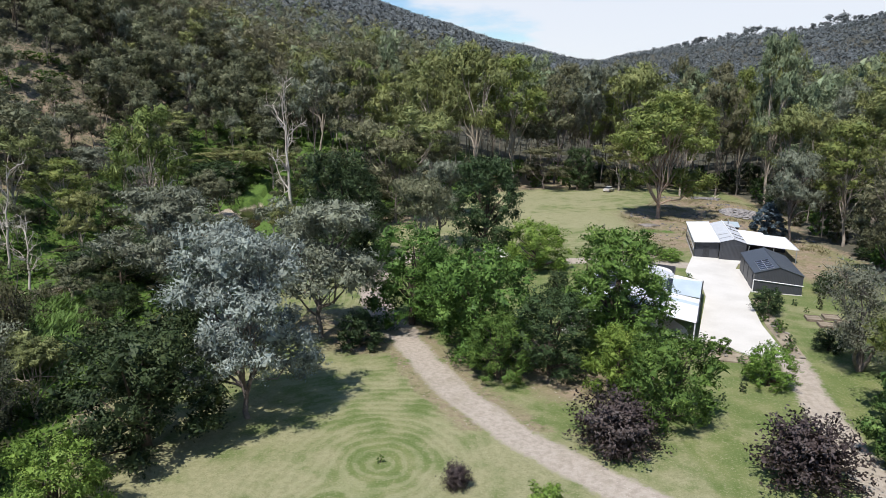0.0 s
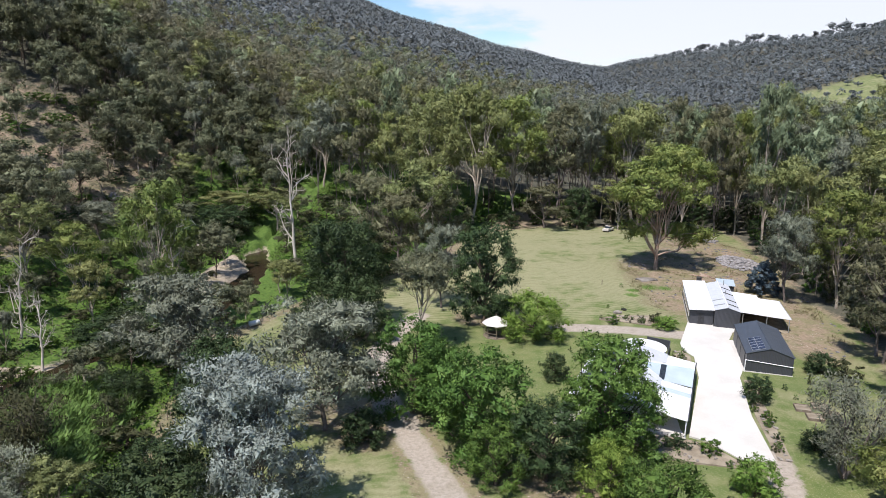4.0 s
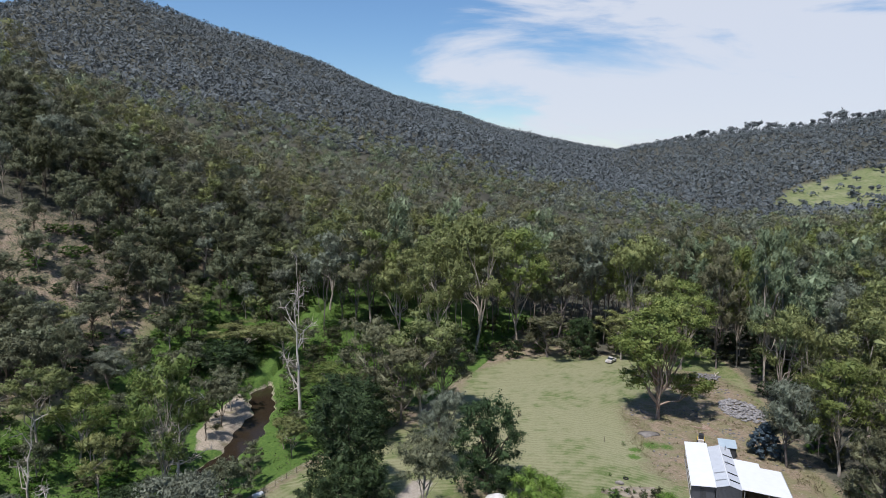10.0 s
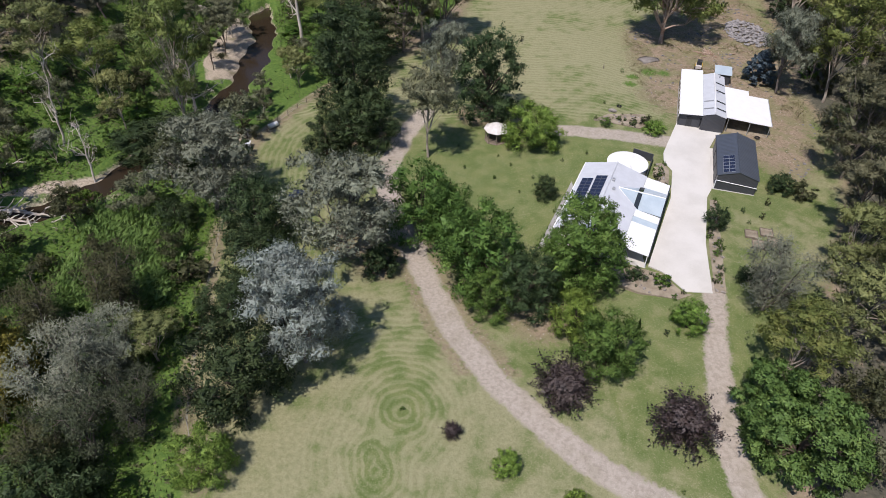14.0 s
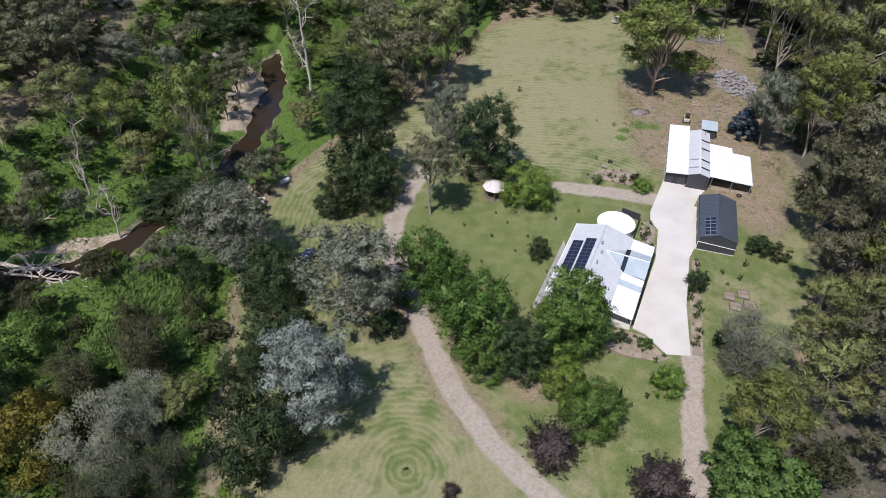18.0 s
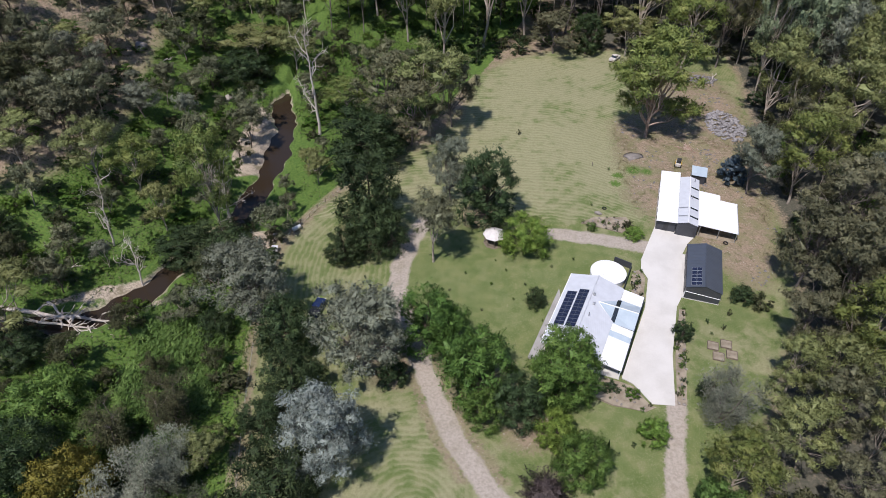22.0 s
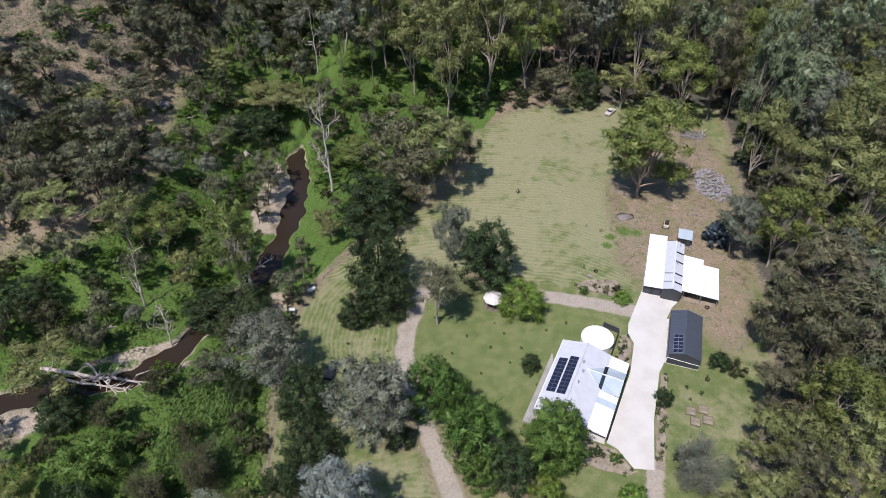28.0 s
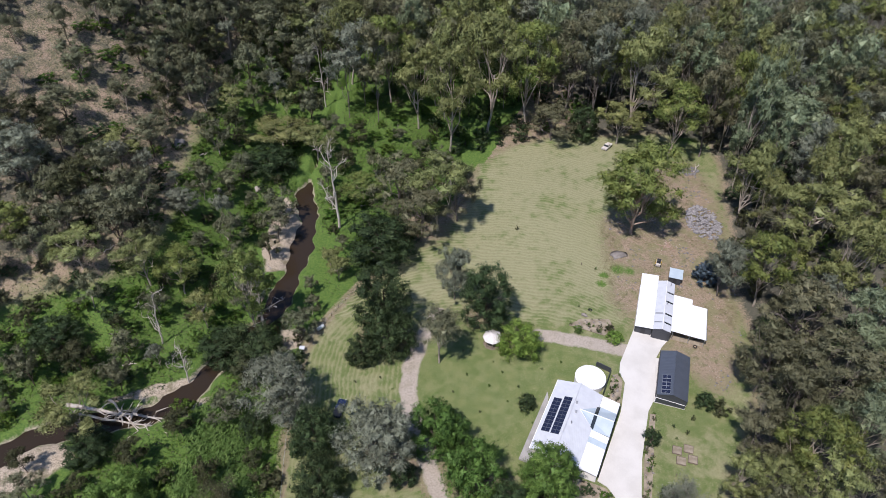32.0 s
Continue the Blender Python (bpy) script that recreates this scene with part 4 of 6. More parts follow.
PROTO = {
    "oak": [build_broadleaf(11, LEAF["oak"]), build_broadleaf(12, LEAF["oak"], "egg", tall=1.35, count=76)],
    "elm": [build_broadleaf(21, LEAF["elm"], base=0.02), build_broadleaf(22, LEAF["elm"], "egg", tall=1.2, base=0.02)],
    "ash": [build_broadleaf(31, LEAF["ash"]), build_broadleaf(32, LEAF["ash"], "egg")],
    "maple": [build_broadleaf(41, LEAF["maple"], "egg", count=110, per=252, leaf=0.25, tall=1.45, size=(0.85, 1.4))],
    "pine": [build_broadleaf(51, LEAF["pine"], "egg", leaf=0.3, per=400, narrow=True, size=(0.7, 1.15))],
    "spruce": [build_broadleaf(52, LEAF["spruce"], "cone", leaf=0.45, base=0.04)],
    "plum": [build_plum(61), build_plum(62)],
    "gum": [build_gum(71, LEAF["gum"], low=0.28, tall=1.7, spots_n=62, limbs=11, size=(0.7, 1.25)), build_gum(72, LEAF["green"], low=0.28, tall=1.7, spots_n=62, limbs=11, size=(0.7, 1.25)), build_gum(73, LEAF["gum"], low=0.3, spots_n=52, limbs=10, tall=1.2)],
    "big_gum": [build_gum(74, LEAF["green"], low=0.12, spots_n=120, limbs=20, size=(0.7, 1.15), bark=M_BARK_RED, tall=1.45, stout=0.75)],
    "grey_gum": [build_gum(75, LEAF["grey"], low=0.22, spots_n=88, limbs=14, per=240, leaf=0.23, size=(0.7, 1.15), bark=M_BARK_GREY, core=0.4), build_gum(76, LEAF["grey"], low=0.26, spots_n=80, limbs=13, per=240, leaf=0.23, size=(0.7, 1.15), core=0.4, bark=M_BARK_GREY)],
    "silver_gum": [build_gum(77, LEAF["silver"], low=0.08, spots_n=125, limbs=20, per=300, leaf=0.24, size=(0.75, 1.25), tall=1.4, bark=M_BARK_GREY, stout=0.7, flat=0.85)],
    "blue_gum": [build_gum(78, LEAF["blue"], low=0.24, spots_n=80, limbs=12, size=(0.65, 1.2), tall=1.6)],
    "brown_gum": [build_gum(79, LEAF["brown"], low=0.24, spots_n=64, limbs=10, bark=M_BARK_GREY, tall=1.5, core=0.45), build_gum(80, LEAF["brown"], low=0.28, tall=1.5, spots_n=58, limbs=10, core=0.45, bark=M_BARK_GREY)],
    "wattle": [build_wattle(84, LEAF["wattle"]), build_wattle(85, LEAF["scrub"]), build_wattle(86, LEAF["grey"])],
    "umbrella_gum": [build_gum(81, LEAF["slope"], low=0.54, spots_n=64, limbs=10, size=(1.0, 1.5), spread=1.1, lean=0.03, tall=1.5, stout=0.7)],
    "bush": [build_broadleaf(95 + k, LEAF[key], count=18, per=90, leaf=0.75, base=0.0, narrow=True, size=(1.0, 1.7)) for k, key in enumerate(("oak", "weed", "scrub", "elm"))],
    "round_bush": [build_broadleaf(295, LEAF["oak"], count=46, per=150, leaf=0.36, base=0.0, size=(1.2, 1.8), core=0.55), build_broadleaf(296, LEAF["ash"], count=46, per=150, leaf=0.36, base=0.0, size=(1.2, 1.8), core=0.75)],
    "shrub": [build_broadleaf(195 + k, LEAF[key], count=10, per=46, leaf=1.2, base=0.0, narrow=True, size=(1.2, 2.0)) for k, key in enumerate(("oak", "weed", "scrub", "elm"))],
    "golden_wattle": [build_broadleaf(97, LEAF["gold"], "egg", leaf=0.3, per=300, base=0.04, size=(0.9, 1.5))],
    "dead_tree": [build_dead(91, 10), build_dead(92, 7), build_dead(93, 12)],
}
PROTO["understory"] = PROTO["bush"]
TREE_WORDS = {
    "oak": ("oak_tree", "dense dark-green broadleaf tree beside the lawn", "tree"),
    "elm": ("elm_tree", "full-crowned mid-green shade tree by the dirt track", "tree"),
    "ash": ("ash_tree", "rounded bright-green garden tree on mown grass", "tree"),
    "maple": ("maple_tree", "tall tapering bright-green tree in front of the house", "tree"),
    "pine": ("pine_tree", "bushy dark-green conifer beside the dirt lane", "tree"),
    "spruce": ("spruce_tree", "small blue-grey conifer near the sheds", "tree"),
    "plum": ("plum_tree", "spiky purple-leaved plum tree on the lawn", "tree"),
    "gum": ("gum_tree", "open olive-green gum tree with a pale trunk", "tree"),
    "big_gum": ("gum_tree", "large olive gum with red-brown trunk at the paddock", "tree"),
    "grey_gum": ("grey_gum_tree", "spreading grey-green gum tree with dark limbs", "tree"),
    "silver_gum": ("silver_gum_tree", "bushy silver-blue gum tree at the lawn's edge", "tree"),
    "blue_gum": ("blue_gum_tree", "broad blue-green gum tree in the roadside woods", "tree"),
    "brown_gum": ("brown_gum_tree", "dull brownish-green gum tree in the dense woods", "tree"),
    "wattle": ("wattle_tree", "straggling grey wattle with fine bare branches", "tree"),
    "umbrella_gum": ("gum_tree", "bare-stemmed gum with a flat umbrella crown on grass", "tree"),
    "round_bush": ("round_bush", "neat rounded garden bush on the lawn", "bush"),
    "understory": ("understory_bush", "dull green bush in the shade under the gums", "bush"),
    "bush": ("bush", "leafy wild bush on the overgrown creek bank", "bush"),
    "golden_wattle": ("wattle_tree", "dense olive-gold wattle tree among creek bank scrub", "tree"),
    "dead_tree": ("dead_tree", "bare bleached dead tree with broken pale limbs", "tree"),
}
turns = random.Random(5)
counts = {}


def plant(kind, x, y, high, wide, variant=None, lean=(0, 0), group="", words=None):
    """One tree of its own: a trunk with limbs and a crown."""
    k = counts[kind] = counts.get(kind, -1) + 1
    trunk, crown, nominal = PROTO[kind][(k if variant is None else variant) % len(PROTO[kind])]
    name, label, cat = TREE_WORDS[kind]
    tree = new(name)
    tree.empty_display_size = 0.5
    tagged(tree, words or label, cat, group)
    tree.matrix_world = pose(x, y, land1(x, y), lean[0], lean[1], turns.uniform(0, 360)) @ Matrix.Diagonal((wide / 10, wide / 10, high / nominal, 1))
    new("trunk", trunk).parent = tree
    if crown:
        new("crown", crown).parent = tree
    return tree


plant("silver_gum", -16.6, 53.4, 17.0, 12.6)
plant("oak", -23.2, 48.0, 10.5, 12.6, 0)
plant("ash", -24.6, 37.9, 6, 6.7)
plant("plum", 1.3, 43.5, 2.4, 2.4)
plant("round_bush", 7.1, 39.1, 3, 3.1, 1)
plant("round_bush", 14.1, 35.1, 2.3, 2.8, 1)
plant("plum", 14.3, 49.3, 6, 7.8)
plant("plum", 27.1, 44.2, 6.5, 8.1)
plant("elm", 19.9, 53.7, 8, 8.6, 0)
plant("ash", 16.8, 59.2, 6.5, 6.4)
plant("maple", 18.4, 67.7, 14.5, 11.0)
plant("oak", 11.2, 63.5, 9, 8.5)
plant("elm", 4.5, 69.0, 12, 12.6, 0)
plant("elm", -3.6, 78.4, 12.5, 11.0, 1)
plant("elm", 5.8, 62.6, 7, 6.4)
plant("elm", 0.4, 77.6, 10, 8.0)
plant("grey_gum", -13.9, 73.3, 16.0, 17.7)
plant("oak", -27.3, 76.5, 10, 10.8, 0)
plant("oak", -24.6, 66.5, 8.5, 10.5, 0)
plant("oak", -28.2, 59.5, 6.0, 7.0, 0)
plant("grey_gum", -36.3, 83.8, 15.5, 17.8)
plant("round_bush", -9.1, 70.4, 4, 5.4, 0)
plant("oak", -17.4, 110.0, 19, 13.7, 1)
plant("oak", -14.8, 103.5, 11, 11.9)
plant("oak", -21.2, 99.9, 7, 7.6)
plant("umbrella_gum", -3.4, 100.2, 15.5, 10.6)
plant("grey_gum", -0.5, 121.2, 16.0, 10.2)
plant("oak", 7.2, 113.2, 18, 12.1, 1, words="tall dark-green shade tree beside the gazebo")
plant("ash", 15.1, 104.4, 8, 10.2)
plant("round_bush", 15.9, 88.5, 4, 3.9, 0)
plant("round_bush", 31.5, 59.8, 4, 4.6, 1)
plant("round_bush", 41.1, 80.6, 3.5, 3.7, 0)
plant("wattle", 42.2, 63.2, 11, 10.5, 2)
plant("gum", 50.8, 57.5, 13.0, 13.5, 2)
plant("gum", 40.3, 51.3, 13.0, 10.8)
plant("pine", 38.8, 41.2, 10, 12.4)
plant("pine", 37.3, 46.4, 8, 8.5)
plant("oak", -54.2, 102.3, 6, 11.8)
plant("wattle", -41.8, 60.4, 12, 9.9)
plant("wattle", -41.6, 45.2, 12, 10.9)
plant("wattle", -33.4, 43.0, 9.5, 7.3)
plant("oak", -37.8, 33.0, 8, 10.5)
plant("gum", -35.1, 53.4, 8.0, 9.2)
plant("big_gum", 48.4, 149.2, 28.5, 23.0)
plant("grey_gum", 66.4, 125.2, 17.0, 12.5)
plant("brown_gum", -18.2, 152.4, 24.0, 17.1)
plant("gum", -6.3, 148.6, 26.0, 20.7)
plant("brown_gum", -0.7, 153.2, 20.0, 14.1)
plant("brown_gum", -10.6, 143.4, 20.0, 15.7)
plant("oak", -20.9, 134.9, 14, 17.8)
plant("gum", -48.4, 108.6, 29.0, 13.8)
plant("gum", -31.1, 127.5, 8.0, 8.2)
plant("oak", -47.2, 100.1, 7, 15.5)
plant("gum", -76.6, 78.4, 17.0, 15.2)
plant("gum", -72.8, 54.8, 9.0, 12.0)
plant("gum", 8.2, 204.5, 42.9, 25.6)
plant("gum", -4.1, 191.8, 39.5, 21.1)
plant("gum", 21.3, 207.7, 41.1, 22.2)
plant("brown_gum", 35.6, 216.4, 37.7, 21.2)
plant("gum", 58.3, 206.4, 37.7, 25.9)
plant("brown_gum", 30.0, 200.0, 13.5, 17.0)
plant("oak", 40, 200, 13, 9)
plant("gum", 52.1, 198.7, 16.2, 16.8)
plant("blue_gum", 76.1, 212.0, 37.7, 18.8)
plant("brown_gum", 78.4, 192.4, 37.7, 15.8)
plant("gum", 67.5, 190.2, 27.4, 17.8)
plant("blue_gum", 96.7, 178.7, 30.4, 28.9)
plant("gum", 80.6, 156.2, 25.7, 18.8)
plant("gum", 90.6, 139.2, 29.2, 23.2)
plant("gum", 74.5, 121.9, 24.0, 16.3)
plant("brown_gum", 76.5, 106.2, 22.4, 17.5)
plant("gum", 91.3, 119.9, 29.2, 18.5)
plant("brown_gum", 75.9, 89.6, 23.9, 20.5)
plant("brown_gum", 66.4, 95.0, 19.4, 13.1)
plant("brown_gum", 59.8, 77.9, 16.9, 13.0)
plant("gum", 109.3, 163.8, 29.2, 22.4)
plant("blue_gum", 89.4, 102.7, 23.9, 17.1)
plant("gum", 67.2, 71.6, 22.4, 16.5)
plant("blue_gum", 78.7, 77.1, 22.4, 14.9)
plant("gum", 59.5, 66.5, 15.6, 12.2)
plant("round_bush", 74.4, 112.1, 4, 6.7, 0)
plant("wattle", -48.9, 55.2, 12, 8.4)
plant("wattle", -39.7, 49.5, 10, 7.8)
plant("wattle", -37.7, 40.0, 11, 8.3)
plant("wattle", -40.8, 37.3, 11, 7.8)
plant("gum", -76.0, 117.2, 17.0, 13.4)
plant("gum", -68.6, 118.1, 15.0, 12.5)
plant("gum", -60.2, 108.7, 12.0, 9.0)
plant("oak", -40.9, 79.7, 5, 6.7)
plant("grey_gum", -111.8, 138.1, 15.0, 18.4)
plant("gum", -91.5, 117.3, 12.0, 13.9)
plant("gum", -108.6, 120.6, 13.0, 13.9)
plant("grey_gum", -75.5, 142.9, 9.0, 10.9)
plant("gum", -97.7, 157.1, 8.0, 14.7)
plant("oak", -90.9, 98.8, 8, 11.6)
plant("gum", -58.1, 184.1, 9.0, 21.9)
plant("gum", -29.6, 162.1, 9.0, 15.1)
plant("gum", -33.7, 131.4, 7.0, 7.2)
plant("oak", -59.4, 173.2, 8, 15.8)
plant("gum", -46.2, 180.2, 12.0, 14.3)
plant("gum", -25.9, 212.8, 33.0, 19.3)
plant("gum", -40.5, 219.2, 30.5, 19.8)
plant("gum", -15.4, 201.1, 33.0, 18.5)
plant("bush", 26.4, 68.8, 1.8, 2.6)
plant("bush", 29.9, 67.6, 1.8, 2.4)
plant("round_bush", 37.8, 108.4, 2, 4.1, 1)
plant("bush", 37.0, 111.3, 1.8, 2.3)
plant("bush", 29.3, 110.6, 1.7, 2.5)
plant("round_bush", 54.4, 90.6, 3, 4.4, 0)
plant("bush", 57.2, 88.8, 2.6, 4.2, 2)
plant("round_bush", 42.1, 68.6, 2.4, 3.4, 0)
plant("elm", -61.7, 61.6, 8, 12.5, 0, words="spreading mid-green tree on the creek bank")
plant("elm", -51.5, 56.6, 6, 9.6, 0, words="low mid-green thicket tree on the creek bank")
plant("gum", -50.3, 47.6, 9.0, 8.0)
plant("oak", -73.1, 72.8, 6, 9.5)
plant("wattle", -38.8, 51.6, 9, 8.8)
plant("oak", -59.2, 50.5, 12, 11.0)
plant("gum", 54.6, 68.7, 13.0, 10.4)
plant("brown_gum", 58.4, 62.0, 14.0, 11.5)
plant("gum", 45.0, 54.2, 11.0, 9.4)
plant("brown_gum", 55.9, 48.7, 13.0, 10.4)
plant("brown_gum", 62.5, 78.0, 14.0, 11.1)
plant("brown_gum", 72.5, 88.8, 17.2, 12.9)
plant("brown_gum", 67.2, 97.8, 17.2, 12.6)
plant("gum", 86.0, 196.0, 38.1, 12.0)
plant("gum", 88.0, 183.0, 43.6, 13.0)
plant("blue_gum", 84.0, 174.0, 43.6, 15.0)
plant("brown_gum", 74.0, 212.0, 40.6, 12.0)
plant("spruce", 64.2, 130.2, 7, 7.4)
plant("dead_tree", -46.2, 108.4, 19, 15)
plant("dead_tree", -69.5, 103.1, 18, 11)
plant("dead_tree", -59.8, 92.9, 13, 9)
plant("dead_tree", -34.7, 149.6, 30, 19)
plant("dead_tree", -47.6, 204.9, 24, 10)

# ---- woods: trees of their own near by, joined trees on the hills ----


def wood_density(x, y):
    """Spacing of the trees, metres; 0 where none stand."""
    d, _, side = line_dist(x, y, CREEK)
    fd, _, fs = line_dist(x, y, FENCE)
    s = np.where(x > 30, np.where(y < 130, 5.6, 6.6), 6.6)
    s = np.where((side > 0) & (y >= 212), 5.2, s)
    s = np.where((side > 0) & (y < 212), np.where(d > 38, 5.0 + 8.0 * np.clip(np.exp(-(((x + 106) / 15) ** 2 + ((y - 170) / 14) ** 2)) + np.exp(-(((x + 126) / 17) ** 2 + ((y - 190) / 18) ** 2)), 0, 1), 7.4), s)
    s = np.where((side <= 0) & (fs > 0), 7.8, s)
    out = inside(x, y, CLEARING) | (line_dist(x, y, CLEARING + CLEARING[:1])[0] < 3.5) | (d < np.where(y > 180, 2.0, 5.0)) | ((np.abs(x + 74) < 16) & (np.abs(y - 80) < 9)) | ((fd < 9) & (y > 118))
    return np.where(out, 0.0, s)


placed = [(o.location.x, o.location.y, o.scale.x * 10) for o in scene.objects if o.type == "EMPTY"]


def build_woods():
    rng = np.random.default_rng(7)
    kinds = []
    # crowns with the slope leaf carry hillside shade in their colour
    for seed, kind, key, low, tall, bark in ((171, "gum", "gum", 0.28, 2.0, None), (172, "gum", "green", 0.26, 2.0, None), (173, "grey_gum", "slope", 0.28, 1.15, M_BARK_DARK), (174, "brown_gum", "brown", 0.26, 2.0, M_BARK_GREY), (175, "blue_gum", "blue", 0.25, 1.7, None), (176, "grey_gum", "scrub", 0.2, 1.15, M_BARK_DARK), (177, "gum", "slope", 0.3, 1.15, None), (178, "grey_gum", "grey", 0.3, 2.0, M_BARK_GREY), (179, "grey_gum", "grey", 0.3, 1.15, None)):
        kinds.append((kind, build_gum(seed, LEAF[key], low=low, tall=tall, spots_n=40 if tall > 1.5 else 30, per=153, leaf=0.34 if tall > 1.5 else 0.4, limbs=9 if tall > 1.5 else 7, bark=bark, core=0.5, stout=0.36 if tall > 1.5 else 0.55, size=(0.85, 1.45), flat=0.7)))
    pts = []
    cand = rng.uniform((-200, 22), (200, 262), (22000, 2))
    space = wood_density(cand[:, 0], cand[:, 1])
    taken = list(placed)
    for (x, y), s in zip(cand, space):
        if s <= 0 or abs(x) > 0.64 * y + 46 or len(pts) >= 900:
            continue
        if all((x - a) ** 2 + (y - b) ** 2 > max(s, 0.42 * w + 1.5) ** 2 for a, b, w in taken):
            taken.append((x, y, 0))
            pts.append((x, y, s))
    for x, y, s in pts:
        d, _, side = line_dist(np.array([x]), np.array([y]), CREEK)
        hillside = side[0] > 0
        pick_ = rng.random()
        if hillside and y > 185:
            k = 2 if pick_ < 0.36 else 6 if pick_ < 0.6 else 0 if pick_ < 0.68 else 5 if pick_ < 0.86 else 8 if pick_ < 0.96 else 4
            high = rng.uniform(11, 19)
            wide = high * rng.uniform(0.6, 0.8)
        elif hillside:
            k = 2 if pick_ < 0.4 else 5 if pick_ < 0.66 else 6 if pick_ < 0.88 else 8
            high = rng.uniform(8, 14) if d[0] > 38 else rng.uniform(5, 12)
            wide = high * rng.uniform(0.7, 1.0)
        elif x > 55 or y > 200:
            k = 3 if pick_ < 0.22 else 0 if pick_ < 0.46 else 1 if pick_ < 0.6 else 4 if pick_ < 0.8 else 7
            high = rng.uniform(31, 43) if y > 185 and x < 60 else rng.uniform(25, 37) if y > 140 else rng.uniform(16, 25)
            wide = high * rng.uniform(0.34, 0.48)
        else:
            k = (2, 5, 6, 5)[int(pick_ * 4)]
            high = rng.uniform(4, 9)
            wide = high * rng.uniform(0.8, 1.2)
        kind, (trunk, crown, nominal) = kinds[k]
        name, label, cat = TREE_WORDS[kind]
        tree = tagged(new(name), label, cat, "trees of the surrounding woods")
        tree.matrix_world = pose(x, y, land1(x, y), 0, 0, rng.uniform(0, 360)) @ Matrix.Diagonal((wide / 10, wide / 10, high / nominal, 1))
        new("trunk", trunk).parent = tree
        new("crown", crown).parent = tree


build_woods()


def build_hill_forest():
    rng = np.random.default_rng(17)

    def scatter(r0, r1, base_space, grow):
        out = []
        r = r0
        while r < r1:
            s = base_space + grow * r
            n = int(radians(80) * r / s)
            az = radians(-40) + radians(80) * (np.arange(n) + rng.uniform(0, 1, n)) / n
            rr = r + rng.uniform(-0.5, 0.5, n) * s
            out.append(np.stack([np.sin(az) * rr, np.cos(az) * rr], 1))
            r += s * 0.9
        return np.concatenate(out)

    field = FIELD
    mid = scatter(225, 520, 7.6, 0.004)
    mid = np.concatenate([mid, rng.uniform((-120, 262), (-45, 370), (130, 2))])
    mid = mid[(mid[:, 1] > 150) & (~inside(mid[:, 0], mid[:, 1], field) | (rng.random(len(mid)) < 0.06)) & ((np.abs(mid[:, 0]) > 0.64 * mid[:, 1] + 46) | (mid[:, 1] > 262))]
    reach = np.hypot(mid[:, 0], mid[:, 1])
    draw = rng.random(len(mid))
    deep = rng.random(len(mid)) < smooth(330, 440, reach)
    # farther crowns draw more of the grey and blue leaves
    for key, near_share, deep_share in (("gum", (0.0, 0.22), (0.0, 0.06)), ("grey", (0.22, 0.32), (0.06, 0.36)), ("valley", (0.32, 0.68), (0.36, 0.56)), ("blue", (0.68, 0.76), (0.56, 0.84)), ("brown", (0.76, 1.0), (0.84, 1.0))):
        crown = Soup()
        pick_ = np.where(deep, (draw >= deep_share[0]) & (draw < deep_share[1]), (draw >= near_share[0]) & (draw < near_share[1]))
        for (x, y), r0 in zip(mid[pick_], reach[pick_]):
            low_scrub = x > 170 and r0 > 400
            high, z, wide = rng.uniform(8, 14) if low_scrub else rng.uniform(14, 29), land1(x, y), rng.uniform(3.0, 5.0)
            heart = np.array([x, y, z + high * 0.72])
            n = 52 if r0 < 350 else 30
            for k in range(12 if r0 < 350 else 9):
                lean_out = unit(rng.normal(size=3) + (0, 0, 0.45))
                r = rng.uniform(1.4, 2.5)
                c = heart + lean_out * (wide, wide, high * 0.17)
                inner = unit(rng.normal(size=(6, 3)))
                crown.flakes(rng, c + inner * r * 0.35, r * 0.7, unit(inner + lean_out))
                d = unit(rng.normal(size=(n, 3)) + (0, 0, 0.3))
                crown.flakes(rng, c + d * np.array([r, r, r * 0.75]) * rng.uniform(0.55, 1.12, (n, 1)), 0.56 if r0 < 350 else 0.75, unit(d + lean_out * 0.6))
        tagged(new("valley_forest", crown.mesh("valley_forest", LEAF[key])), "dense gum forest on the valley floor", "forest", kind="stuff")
    # the hills: only the slopes that face the valley carry trees of their own
    far = scatter(520, 2500, 4.1, 0.0038)
    z = land(far[:, 0], far[:, 1])
    along = np.linspace(0.25, 0.97, 26)[:, None]
    hide = ((land(far[:, 0] * along, far[:, 1] * along) - 75) / along).max(0) > z + 7 - 75 + 9
    keep = (~inside(far[:, 0], far[:, 1], field) | (rng.random(len(far)) < 0.05)) & ~hide
    far, z = far[keep], z[keep]
    n = len(far)
    wide = rng.uniform(2.4, 4.4, n) * (1 + np.hypot(far[:, 0], far[:, 1]) / 3500)
    high = wide * rng.uniform(0.6, 1.0, n)
    heart = np.column_stack([far, z + high * 0.45 + rng.uniform(0, 2.4, n)])
    crown = Soup()
    per = 26
    d = unit(rng.normal(size=(n, per, 3)) + (0, 0, 0.35))
    tips = heart[:, None] + d * np.stack([wide, wide, high], 1)[:, None] * rng.uniform(0.3, 0.95, (n, per, 1))
    crown.flakes(rng, tips.reshape(-1, 3), 2.5, unit(d + (0, -0.2, 0.8)).reshape(-1, 3))
    crest = []
    for (ax, ay, _), (bx, by, _) in zip(RIDGE[1:5], RIDGE[2:6]):
        for u in np.arange(0, 1, 8.0 / math.hypot(bx - ax, by - ay)):
            if rng.random() < 0.8:
                crest.append((ax + (bx - ax) * u + rng.normal() * 8, ay + (by - ay) * u + rng.normal() * 8, rng.uniform(8, 13)))
